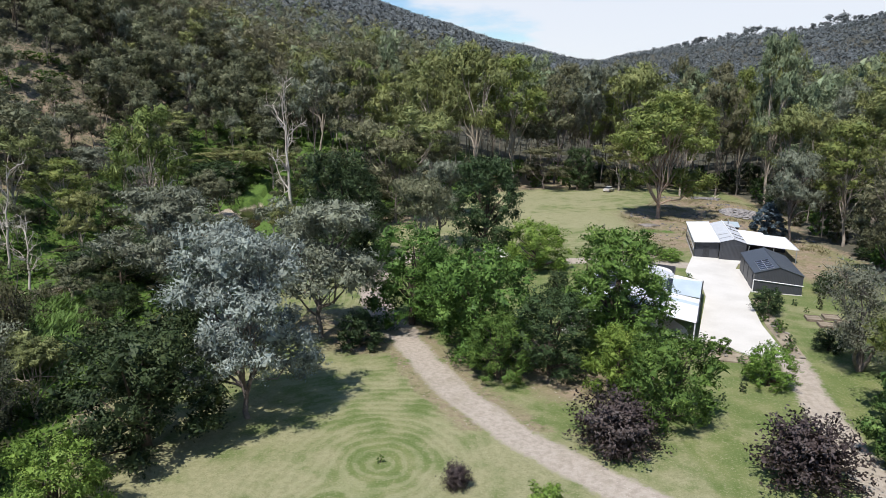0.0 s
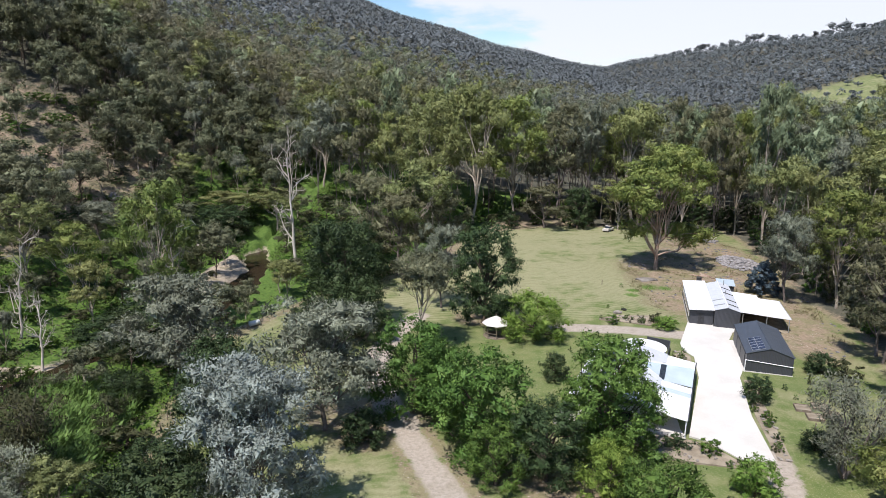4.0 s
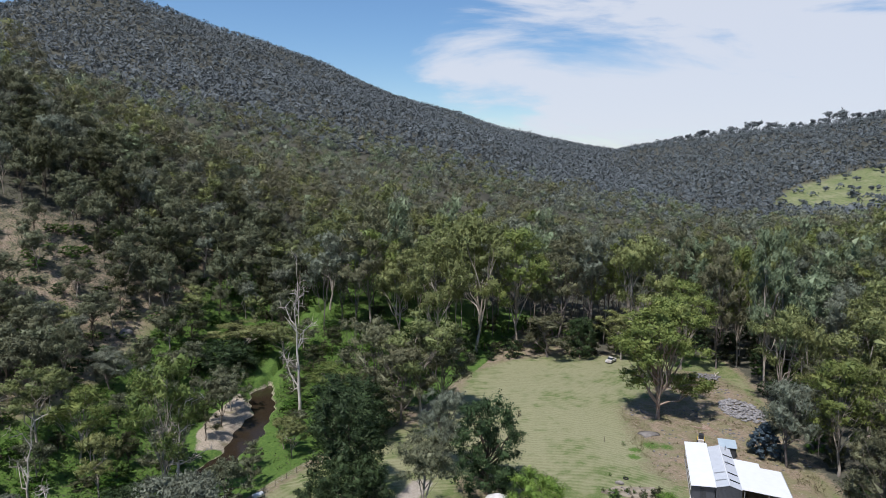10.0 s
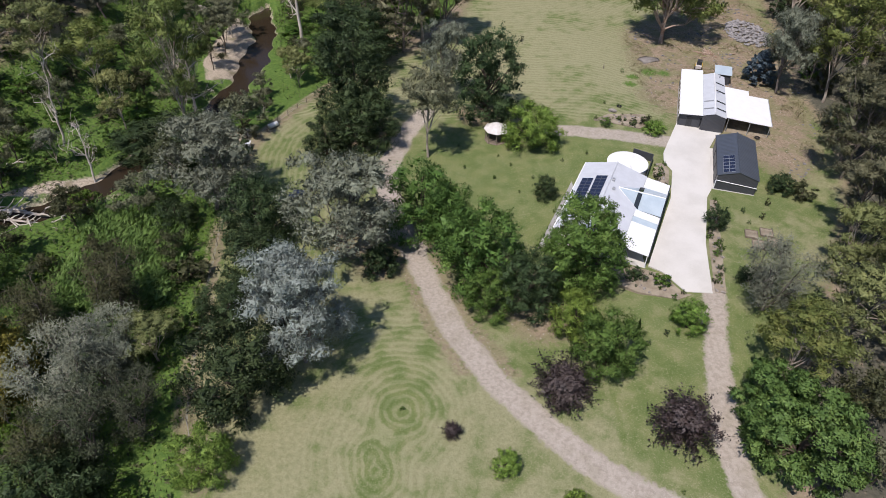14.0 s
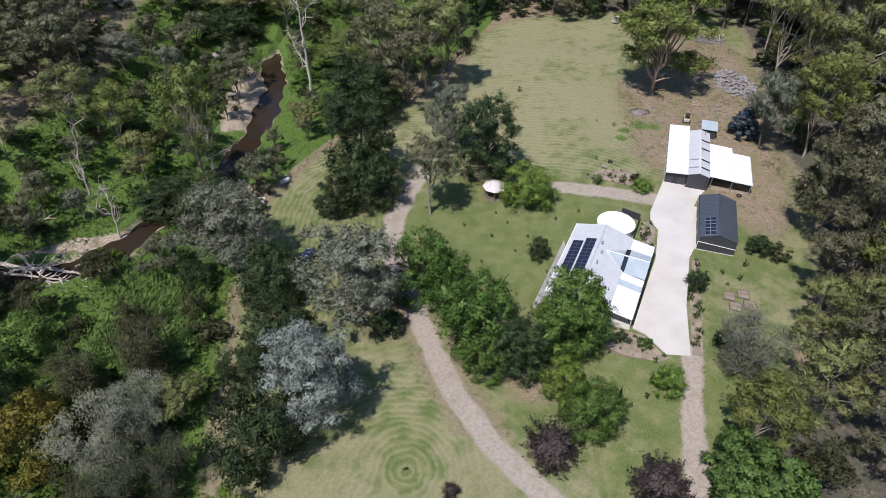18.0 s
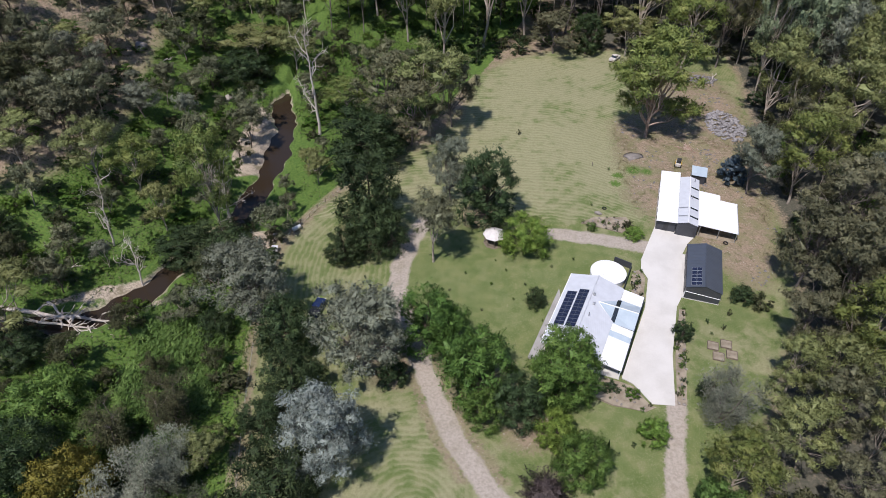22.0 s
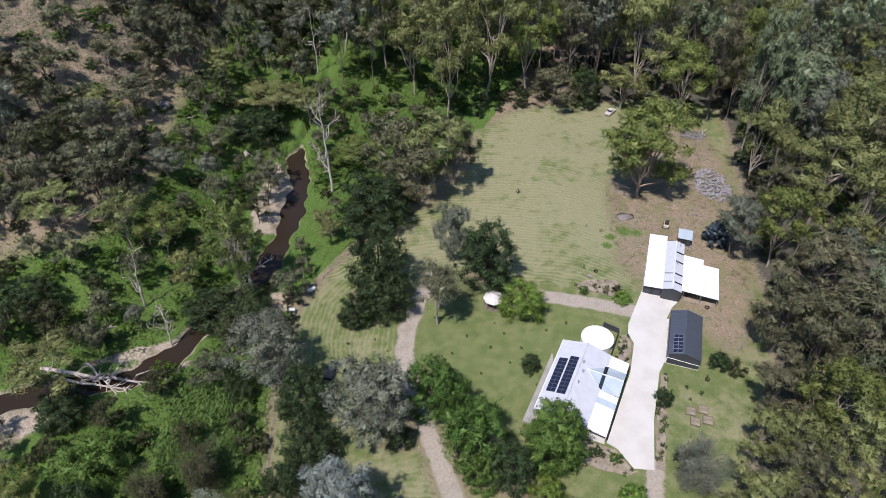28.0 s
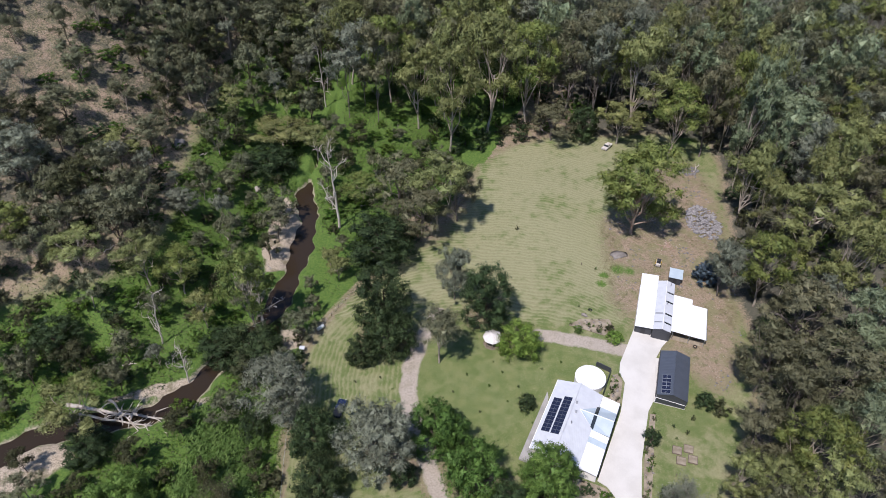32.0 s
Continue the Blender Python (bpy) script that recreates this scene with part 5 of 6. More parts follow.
    crest += [(566, 1046, 20), (582, 1036, 22), (470, 1091, 15), (478, 1086, 16)]
    crest += [(x, y, rng.uniform(4, 9)) for x, y in rng.uniform((285, 525), (450, 680), (60, 2)) if inside(np.array([x]), np.array([y]), field)[0]]
    for x, y, tall in crest:
        base = np.array([x, y, land1(x, y)])
        for k in range(8):
            r = tall * rng.uniform(0.2, 0.3)
            c = base + (rng.normal() * tall * 0.24, rng.normal() * tall * 0.24, tall * rng.uniform(0.45, 0.85))
            d = unit(rng.normal(size=(34, 3)))
            crown.flakes(rng, c + d * (r, r, r * 0.7) * rng.uniform(0.2, 0.95, (34, 1)), 0.6 + tall * 0.13, unit(d + (0, -0.2, 0.8)))
        crown.flakes(rng, base + np.column_stack([np.zeros((8, 2)), np.linspace(0.3, tall * 0.7, 8)]), 0.8, np.tile((0.0, -1.0, 0.2), (8, 1)))
    tagged(new("hill_forest", crown.mesh("hill_forest", LEAF["far"])), "gum forest covering the hillsides, bluish with distance haze", "forest", kind="stuff")


build_hill_forest()


def build_scrub():
    """Wild bushes along the creek and on the far bank, and weeds over the ground between them."""
    rng = np.random.default_rng(23)
    cand = rng.uniform((-140, 24), (-4, 235), (5200, 2))
    x, y = cand.T
    d, _, side = line_dist(x, y, CREEK)
    fd, _, fs = line_dist(x, y, FENCE)
    ok = (fs > 0) & (fd > 1.6) & (d > 3.6) & ~((side > 0) & (d > 75)) & (np.abs(x) < 0.62 * y + 52)
    for poly in ([(-56, 168), (-46, 150), (-46, 128), (-56, 128)], [(-94, 74), (-76, 78), (-74, 66), (-90, 60)], [(-44, 152), (-30, 142), (-22, 128), (-34, 106), (-43, 112)], [(-56, 80), (-49, 87), (-38, 78), (-37, 63), (-52, 61)], [(-88, 74), (-88, 90), (-58, 90), (-60, 76)]):
        ok &= ~inside(x, y, poly)
    taken, n = [], 0
    for px, py, far in zip(x[ok], y[ok], (side > 0)[ok]):
        s = rng.uniform(3.6, 6.0)
        if n < 280 and all((px - a) ** 2 + (py - b) ** 2 > s * s for a, b in taken):
            taken.append((px, py))
            n += 1
            v = rng.choice(4, p=(0.15, 0.4, 0.3, 0.15) if far else (0.15, 0.45, 0.15, 0.25))
            plant("bush", px, py, rng.uniform(1.4, 3.6), rng.uniform(3.0, 6.2), variant=int(v), group="wild bushes along the creek")
    for name, mat_, amount, size, words in (("weeds", LEAF["weed"], 95000, 0.33, "lush green weeds covering the creek banks"), ("undergrowth", LEAF["scrub"], 60000, 0.38, "dull low scrub and bracken on the slopes")):
        p = rng.uniform((-172, 24), (0, 268), (amount * 3, 2))
        d, _, side = line_dist(p[:, 0], p[:, 1], CREEK)
        fd, _, fs = line_dist(p[:, 0], p[:, 1], FENCE)
        keep = (fs > 0) & (fd > 0.6) & (d > np.where(p[:, 1] < 112, 4.4, 3.3)) & (np.abs(p[:, 0]) < 0.62 * p[:, 1] + 52)
        if name == "weeds":
            keep &= ~((side > 0) & (d > 34))
            keep &= np.sin(p[:, 0] * 0.31) + np.sin(p[:, 1] * 0.27 + 1) + rng.normal(size=len(p)) * 0.6 > -0.5
        for poly in ([(-56, 168), (-46, 150), (-46, 128), (-56, 128)], [(-94, 74), (-76, 78), (-74, 66), (-90, 60)], [(-43, 111), (-35, 110), (-35, 101), (-43, 101)]):
            keep &= ~inside(p[:, 0], p[:, 1], poly)
        keep &= ~inside(p[:, 0], p[:, 1], [(-44, 152), (-30, 142), (-22, 128), (-34, 106), (-43, 112)]) | (rng.random(len(p)) < 0.15)
        p = p[keep][:amount]
        z = land(p[:, 0], p[:, 1]) + rng.uniform(0.05, 0.9, len(p)) * (0.6 + 0.4 * np.sin(p[:, 0] * 0.5) * np.cos(p[:, 1] * 0.4))
        soup = Soup()
        soup.blades(rng, np.column_stack([p, z]), np.broadcast_to((0, 0, 1.0), (len(p), 3)), size * 1.3, size * 0.75, 0.4)
        tagged(new(name, soup.mesh(name, mat_)), words, "undergrowth", kind="stuff")


build_scrub()


def build_reeds():
    """A dense bed of tall reeds between the creek and the fence."""
    rng = np.random.default_rng(29)
    bed = [(-57, 80.5), (-54, 85), (-48.7, 87), (-41.3, 81), (-37.8, 77.5), (-37, 69), (-37, 63), (-45.3, 60), (-51.5, 61.6), (-55, 66.7), (-53, 73)]
    p = rng.uniform((-70, 52), (-32, 92), (16000, 2))
    p = p[inside(p[:, 0], p[:, 1], bed)]
    z = land(p[:, 0], p[:, 1])
    tall = 2.6 + 0.7 * np.sin(p[:, 0] * 0.6 + 1) * np.sin(p[:, 1] * 0.5)
    soup = Soup()
    for k in range(3):
        at = np.column_stack([p + rng.normal(size=p.shape) * 0.25, z + tall * (0.2 + 0.28 * k)])
        lean = np.column_stack([0.6 + rng.normal(size=len(p)) * 0.6, 0.4 + rng.normal(size=len(p)) * 0.6, 0.8 * np.ones(len(p))])
        a, side = unit(lean), unit(rng.normal(size=(len(p), 3)) * (1, 1, 0.1))
        ln, wd = tall[:, None] * rng.uniform(0.2, 0.42, (len(p), 1)), rng.uniform(0.07, 0.16, (len(p), 1))
        v = np.stack([at - side * wd, at + side * wd, at + a * ln], 1).reshape(-1, 3)
        soup.add(v, np.arange(len(p) * 3).reshape(-1, 3), np.repeat(unit(np.array([0, 0, 1.0]) + rng.normal(size=(len(p), 3)) * 0.35), 3, 0))
    tagged(new("reeds", soup.mesh("reeds", LEAF["reed"])), "dense bed of tall green reeds beside the creek", "reeds", kind="stuff")


build_reeds()


def build_understory():
    """Bushes in the shade along the edge of the woods."""
    rng = np.random.default_rng(37)
    made = []
    for x, y in rng.uniform((-14, 90), (104, 245), (2600, 2)):
        one = (np.array([x]), np.array([y]))
        edge = line_dist(*one, CLEARING + CLEARING[:1])[0][0]
        if inside(*one, CLEARING)[0] or edge > 30 or edge < 1.5 or (y < 190 and x < 60) or len(made) >= 120:
            continue
        if all((x - u) ** 2 + (y - w) ** 2 > 22 for u, w in made):
            made.append((x, y))
            plant("understory", x, y, rng.uniform(2.2, 6.5), rng.uniform(3.0, 6.0), variant=int(rng.choice(4, p=(0.35, 0.1, 0.4, 0.15))), group="bushes under the gums")


build_understory()
plant("golden_wattle", -51.0, 47.0, 11.0, 10.5)

# ---- buildings ----


def box(x0, x1, y0, y1, z0, z1, bevel=0.02):
    bm = bmesh.new()
    bmesh.ops.create_cube(bm, size=1.0, matrix=Matrix.Translation(((x0 + x1) / 2, (y0 + y1) / 2, (z0 + z1) / 2)) @ Matrix.Diagonal((x1 - x0, y1 - y0, z1 - z0, 1)))
    if bevel:
        bmesh.ops.bevel(bm, geom=bm.edges[:], offset=bevel, segments=1, affect="EDGES")
    return bm


def prism(outline, z0, z1, bevel=0.0):
    """An upright slab over an outline of points."""
    bm = bmesh.new()
    low = [bm.verts.new((x, y, z0)) for x, y in outline]
    f = bm.faces.new(low)
    r = bmesh.ops.extrude_face_region(bm, geom=[f])
    bmesh.ops.translate(bm, verts=[v for v in r["geom"] if isinstance(v, bmesh.types.BMVert)], vec=(0, 0, z1 - z0))
    bmesh.ops.recalc_face_normals(bm, faces=bm.faces[:])
    return bm


def slab(corners, thick):
    """A sheet of some thickness on four or more corners, going down from them."""
    bm = bmesh.new()
    top = [bm.verts.new(c) for c in corners]
    f = bm.faces.new(top)
    r = bmesh.ops.extrude_face_region(bm, geom=[f])
    bmesh.ops.translate(bm, verts=[v for v in r["geom"] if isinstance(v, bmesh.types.BMVert)], vec=(0, 0, -thick))
    bmesh.ops.recalc_face_normals(bm, faces=bm.faces[:])
    return bm


def rod(a, b, r, sides=8):
    s = Soup()
    s.tube([a, b], [r, r], sides)
    return s.mesh("rod", None, True)


def thing(name, m, label, category, group=""):
    ob = new(name)
    ob.matrix_world = m
    return tagged(ob, label, category, group)


DRIVE = [(43.3, 112.8), (38.0, 101.3), (37.4, 98.4), (38.2, 95.7), (36.1, 87.9), (28.9, 71.2), (30.6, 70.0), (32.9, 66.1), (36.5, 65.9), (38.5, 76.4), (42.0, 88.2), (43.3, 90.4), (46.6, 103.2), (48.6, 106.7), (51.0, 109.4)]
slab_ob = part("driveway", prism(DRIVE, 0.3, 1.06), M_CONCRETE)
tagged(slab_ob, "pale concrete driveway sloping between house and sheds", "driveway", kind="structure")


def gable_wall(x0, x1, y0, y1, z0, z1, ridge):
    """A wall across the end of a gable, with its pointed top."""
    bm = bmesh.new()
    prof = [(x0, z0), (x1, z0), (x1, z1), ((x0 + x1) / 2, ridge), (x0, z1)]
    f = bm.faces.new([bm.verts.new((x, y0, z)) for x, z in prof])
    r = bmesh.ops.extrude_face_region(bm, geom=[f])
    bmesh.ops.translate(bm, verts=[v for v in r["geom"] if isinstance(v, bmesh.types.BMVert)], vec=(0, y1 - y0, 0))
    bmesh.ops.recalc_face_normals(bm, faces=bm.faces[:])
    return bm


def solar_row(parent_m, x0, x1, y0, y1, z0, z1, n, rim=None):
    """Solar modules in one row on a slope that runs from z0 at x0 to z1 at x1."""
    step = (y1 - y0) / n
    for k in range(n):
        a, b = y0 + k * step + 0.02, y0 + (k + 1) * step - 0.02
        p = thing("solar_panel", parent_m, "dark-blue framed solar panel on the roof sheet", "solar panel", "solar panels on the roofs")
        part("frame", slab([(x0, a, z0), (x1, a, z1), (x1, b, z1), (x0, b, z0)], 0.04), rim or M_STEEL, p)
        for i in range(2):
            for j in range(1):
                u0, u1 = (i + 0.05) / 2, (i + 0.97) / 2
                v0, v1 = a + (b - a) * 0.07, a + (b - a) * 0.93
                xa, xb, za, zb = x0 + (x1 - x0) * u0, x0 + (x1 - x0) * u1, z0 + (z1 - z0) * u0, z0 + (z1 - z0) * u1
                part("cell", slab([(xa, v0, za + 0.008), (xb, v0, zb + 0.008), (xb, v1, zb + 0.008), (xa, v1, za + 0.008)], 0.006), M_PANEL, p)


def build_house():
    m = pose(23.9, 83.0, 0.7, 0, 0, -22.5)
    h = thing("house", m, "single-storey house with pale-grey metal roof and verandah", "house")
    E_, R_ = 2.95, 4.35
    part("wall", box(-4.5, 4.5, -9.0, -8.8, -1.2, E_), M_WALL_PALE, h)
    part("wall", box(-4.5, 4.5, 8.8, 9.0, -1.2, E_), M_WALL_PALE, h)
    part("wall", box(-4.5, -4.3, -8.8, 8.8, -1.2, E_ - 0.1), M_WALL_PALE, h)
    part("wall", box(4.3, 4.5, -8.8, 8.8, -1.2, E_ - 0.1), M_WALL_PALE, h)
    part("gable", gable_wall(-4.3, 4.3, -8.98, -8.82, E_ + 0.005, E_ + 0.05, R_ - 0.2), M_WALL_DARK, h)
    part("gable", gable_wall(-4.3, 4.3, 8.82, 8.98, E_ + 0.005, E_ + 0.05, R_ - 0.2), M_WALL_PALE, h)
    part("roof", slab([(-5, -9.5, E_), (0, -9.5, R_), (0, 9.4, R_), (-5, 9.4, E_)], 0.12), M_ROOF_GREY, h)
    part("roof", slab([(0.01, -9.5, R_), (5, -9.5, E_), (5, 9.4, E_), (0.01, 9.4, R_)], 0.12), M_ROOF_GREY, h)
    part("ridge_cap", rod((0, -9.5, R_ + 0.02), (0, 9.4, R_ + 0.02), 0.12), M_ROOF_GREY, h)
    vz0, vz1 = E_ - 0.12, E_ - 0.6
    def ver(y0, y1, mat_, dz=0.0):
        part("verandah_roof", slab([(5.02, y0, vz0 + dz), (8.8, y0, vz1 + dz), (8.8, y1, vz1 + dz), (5.02, y1, vz0 + dz)], 0.06), mat_, h)
    ver(-9.5, -3.0, M_ROOF_WHITE)
    ver(-2.98, -1.6, M_ROOF_BLUE, -0.05)
    ver(-1.58, 0.1, M_ROOF_WHITE)
    ver(6.4, 9.4, M_ROOF_WHITE)
    # cross gable over the verandah
    gz, gr = 2.55, 3.9
    part("gable_roof", slab([(1.6, 3.2, gr), (8.8, 3.2, gr), (8.8, 0.1, gz), (5.0, 0.1, gz + 0.3)], 0.05), M_ROOF_BLUE, h)
    part("gable_roof", slab([(1.6, 3.21, gr), (5.0, 6.35, gz + 0.3), (8.8, 6.35, gz), (8.8, 3.21, gr)], 0.05), M_ROOF_BLUE, h)
    part("ridge_cap", rod((1.6, 3.2, gr + 0.02), (8.8, 3.2, gr + 0.02), 0.09), M_TRIM, h)
    part("valley_flashing", rod((1.6, 3.18, gr + 0.02), (5.0, 0.1, gz + 0.32), 0.05), M_TRIM, h)
    part("skylight", slab([(4.6, 3.0, gr - 0.02), (5.3, 3.0, gr - 0.02), (5.3, 0.2, gz + 0.36), (4.6, 0.5, gz + 0.48)], 0.05), M_GLASS, h)
    part("skylight", slab([(4.6, 3.4, gr - 0.02), (4.6, 6.0, gz + 0.48), (5.3, 6.2, gz + 0.36), (5.3, 3.4, gr - 0.02)], 0.05), M_GLASS, h)
    part("gutter", rod((8.86, -9.5, vz1), (8.86, 9.4, vz1), 0.08), M_DARK, h)
    part("gutter", rod((-5.05, -9.5, E_ - 0.05), (-5.05, 9.4, E_ - 0.05), 0.08), M_TRIM, h)
    for y in (-9.3, -6.2, -3.1, 0.1, 3.2, 6.3, 9.2):
        part("post", box(8.6, 8.72, y - 0.06, y + 0.06, -0.6, vz1 - 0.06), M_TRIM, h)
    part("deck", box(4.5, 8.8, -9.4, 9.3, -1.0, 0.1), M_CONCRETE, h)
    part("path", box(-6.6, -4.5, -10.5, 9.0, -1.2, -0.45), M_CONCRETE_GREY, h)
    for y in (-6.5, -2.5, 2.0, 6.0):
        w = part("window", box(-4.56, -4.48, y - 0.9, y + 0.9, 0.9, 2.1, 0.0), M_TRIM, h)
        part("pane", box(-4.58, -4.55, y - 0.8, y + 0.8, 1.0, 2.0, 0.0), M_GLASS, w)
        w = part("window", box(4.48, 4.56, y - 0.9, y + 0.9, 0.7, 2.1, 0.0), M_TRIM, h)
        part("pane", box(4.55, 4.58, y - 0.8, y + 0.8, 0.8, 2.0, 0.0), M_GLASS, w)
    for x in (-2.4, 1.8):
        w = part("window", box(x - 0.9, x + 0.9, -9.06, -8.98, 0.8, 2.1, 0.0), M_TRIM, h)
        part("pane", box(x - 0.8, x + 0.8, -9.08, -9.05, 0.9, 2.0, 0.0), M_GLASS, w)
    for x, y in ((0.5, 4.2), (1.0, 2.0)):
        z = R_ - abs(x) * (R_ - E_) / 5
        part("roof_vent", box(x - 0.2, x + 0.2, y - 0.25, y + 0.25, z - 0.1, z + 0.35), M_STEEL, h, "grey box vent")
    part("flue", rod((0.9, -1.2, R_ - 0.5), (0.9, -1.2, R_ + 0.6), 0.1), M_STEEL, h)
    k = (R_ - E_) / 5
    zz = lambda x: R_ - abs(x) * k + 0.09
    solar_row(m, -4.3, -2.6, -4.8, 4.3, zz(4.3), zz(2.6), 9, M_DARK_FRAME)
    solar_row(m, -2.3, -0.6, -4.9, 5.1, zz(2.3), zz(0.6), 10, M_DARK_FRAME)


build_house()


def build_dark_shed():
    m = pose(48.5, 96.1, 1.0, 0, 0, -15.4)
    s = thing("shed", m, "charcoal metal garage shed with a gabled roof", "shed")
    E_, R_ = 2.75, 3.75
    part("wall", gable_wall(-3.1, 3.1, -6.4, -6.25, -0.6, E_, R_ - 0.05), M_WALL_DARK, s)
    part("wall", gable_wall(-3.1, 3.1, 6.25, 6.4, -0.6, E_, R_ - 0.05), M_WALL_DARK, s)
    part("wall", box(-3.1, -2.95, -6.25, 6.25, -0.6, E_ - 0.02), M_WALL_DARK, s)
    part("wall", box(2.95, 3.1, -6.25, 6.25, -0.6, E_ - 0.02), M_WALL_DARK, s)
    part("roof", slab([(-3.25, -6.5, E_), (0, -6.5, R_ + 0.05), (0, 6.5, R_ + 0.05), (-3.25, 6.5, E_)], 0.08), M_ROOF_DARK, s)
    part("roof", slab([(0.01, -6.5, R_ + 0.05), (3.25, -6.5, E_), (3.25, 6.5, E_), (0.01, 6.5, R_ + 0.05)], 0.08), M_ROOF_DARK, s)
    part("ridge_cap", rod((0, -6.5, R_ + 0.06), (0, 6.5, R_ + 0.06), 0.1), M_ROOF_DARK, s)
    part("pipe", rod((-3.2, -6.5, 1.75), (3.2, -6.5, 1.35), 0.06), M_TRIM, s, "white downpipe")
    part("pipe", rod((-3.2, -6.5, 1.75), (-3.2, -6.5, -0.3), 0.06), M_TRIM, s, "white downpipe")
    part("gutter", rod((-3.3, -6.5, E_ - 0.04), (-3.3, 6.5, E_ - 0.04), 0.07), M_DARK, s)
    for y in (-3.6, 0.4, 4.2):
        d = part("roller_door", box(-3.16, -3.09, y - 1.35, y + 1.35, -0.02, 2.3, 0.0), M_WALL_DARK, s)
        part("door_frame", box(-3.18, -3.13, y - 1.45, y + 1.45, 2.3, 2.42, 0.0), M_DARK, d)
    part("slab", box(-4.4, 3.2, -6.45, 6.45, -0.7, 0.055), M_CONCRETE, s)
    k = (R_ - E_) / 3.25
    zz = lambda x: R_ - abs(x) * k + 0.12
    solar_row(m, -2.4, -0.65, -6.1, -0.9, zz(2.4), zz(0.65), 5)


build_dark_shed()


def build_workshop():
    m = pose(48.6, 109.6, 1.0, 0, 0, -15.4)
    s = thing("workshop", m, "white-roofed workshop of three joined bays with dark walls", "shed")
    part("roof", slab([(-6.2, -0.6, 2.75), (-2.05, -0.6, 3.05), (-2.05, 18.8, 3.05), (-6.2, 18.8, 2.75)], 0.1), M_ROOF_WHITE, s)
    part("roof", slab([(-2.03, -0.6, 3.1), (0, -0.6, 3.7), (0, 16.8, 3.7), (-2.03, 16.8, 3.1)], 0.1), M_ROOF_GREY, s)
    part("roof", slab([(0.01, -0.6, 3.7), (2.05, -0.6, 3.1), (2.05, 16.8, 3.1), (0.01, 16.8, 3.7)], 0.1), M_ROOF_GREY, s)
    part("ridge_cap", rod((0, -0.6, 3.72), (0, 16.8, 3.72), 0.1), M_ROOF_WHITE, s)
    part("roof", slab([(2.07, 0.3, 2.9), (6.6, 0.3, 2.6), (6.6, 13.0, 2.6), (2.07, 13.0, 2.9)], 0.1), M_ROOF_WHITE, s)
    part("roof", slab([(6.6, 0.3, 2.58), (10.1, 0.3, 2.4), (10.1, 11.1, 2.4), (6.6, 11.1, 2.58)], 0.1), M_ROOF_WHITE, s)
    part("gutter", rod((10.16, 0.3, 2.36), (10.16, 11.1, 2.36), 0.08), M_STEEL, s)
    part("wall", box(-6.0, -2.1, 0.1, 0.25, -0.6, 2.75), M_WALL_DARK, s)
    part("wall", gable_wall(-2.05, 2.05, -0.5, -0.35, -0.6, 3.05, 3.62), M_WALL_DARK, s)
    part("wall", box(-6.0, -5.85, 0.25, 18.5, -0.6, 2.68), M_WALL_DARK, s)
    part("wall", box(-5.85, 2.0, 16.4, 16.55, -0.6, 2.55), M_WALL_DARK, s)
    part("wall", box(2.06, 10.0, 9.0, 9.15, -0.6, 2.2), M_WALL_DARK, s)
    part("wall", box(1.9, 2.05, -0.35, 16.4, -0.6, 2.9), M_WALL_DARK, s)
    for y in (1.5, 3.9, 6.3, 8.7, 11.1, 13.5, 15.9):
        w = part("window", box(-6.08, -5.99, y, y + 1.5, 0.9, 2.2, 0.0), M_TRIM, s)
        part("pane", box(-6.1, -6.07, y + 0.1, y + 1.4, 1.0, 2.1, 0.0), M_GLASS, w)
    part("door", box(-4.6, -3.6, 0.04, 0.11, -0.02, 2.05, 0.0), M_DARK, s)
    part("roller_door", box(-1.6, 1.6, -0.57, -0.49, -0.02, 2.6, 0.0), M_WALL_DARK, s)
    for x in (2.6, 6.4, 9.9):
        part("post", box(x - 0.06, x + 0.06, 0.4, 0.52, -0.6, 2.45), M_STEEL, s)
    k = 0.6 / 2.03
    for y in (1.6, 4.6, 9.0, 12.4):
        z = lambda x: 3.7 - x * k + 0.035
        part("skylight", slab([(0.25, y, z(0.25)), (1.95, y, z(1.95)), (1.95, y + 0.5, z(1.95)), (0.25, y + 0.5, z(0.25))], 0.03), M_GLASS, s)
    for y in (1.6, 4.6):
        part("skylight", slab([(-1.95, y, z(1.95)), (-0.25, y, z(0.25)), (-0.25, y + 0.4, z(0.25)), (-1.95, y + 0.4, z(1.95))], 0.03), M_STEEL, s)
    part("flue", rod((1.0, 15.4, 3.2), (1.0, 15.4, 4.3), 0.1), M_STEEL, s)
    part("flue", rod((0.5, 8.2, 3.3), (0.5, 8.2, 4.3), 0.08), M_STEEL, s)
    part("slab", box(-6.1, 2.04, -0.4, 16.6, -0.8, 0.05), M_CONCRETE_GREY, s)
    part("slab", box(2.06, 10.0, 0.4, 10.8, -0.8, -0.02), M_MULCH, s, "bare earth floor")


build_workshop()


def build_hut():
    s = thing("hut", pose(56.6, 130.2, 0.9, 0, 0, -15.4), "small grey garden hut with a skillion roof", "hut")
    part("wall", box(-1.5, 1.5, -1.4, 1.4, -0.4, 2.1), M_WALL_DARK, s)
    part("roof", slab([(-1.7, -1.7, 2.15), (1.7, -1.7, 2.15), (1.7, 1.7, 2.6), (-1.7, 1.7, 2.6)], 0.07), M_ROOF_BLUE, s)
    part("door", box(-0.4, 0.4, -1.45, -1.4, 0, 1.9, 0.0), M_DARK, s)


build_hut()


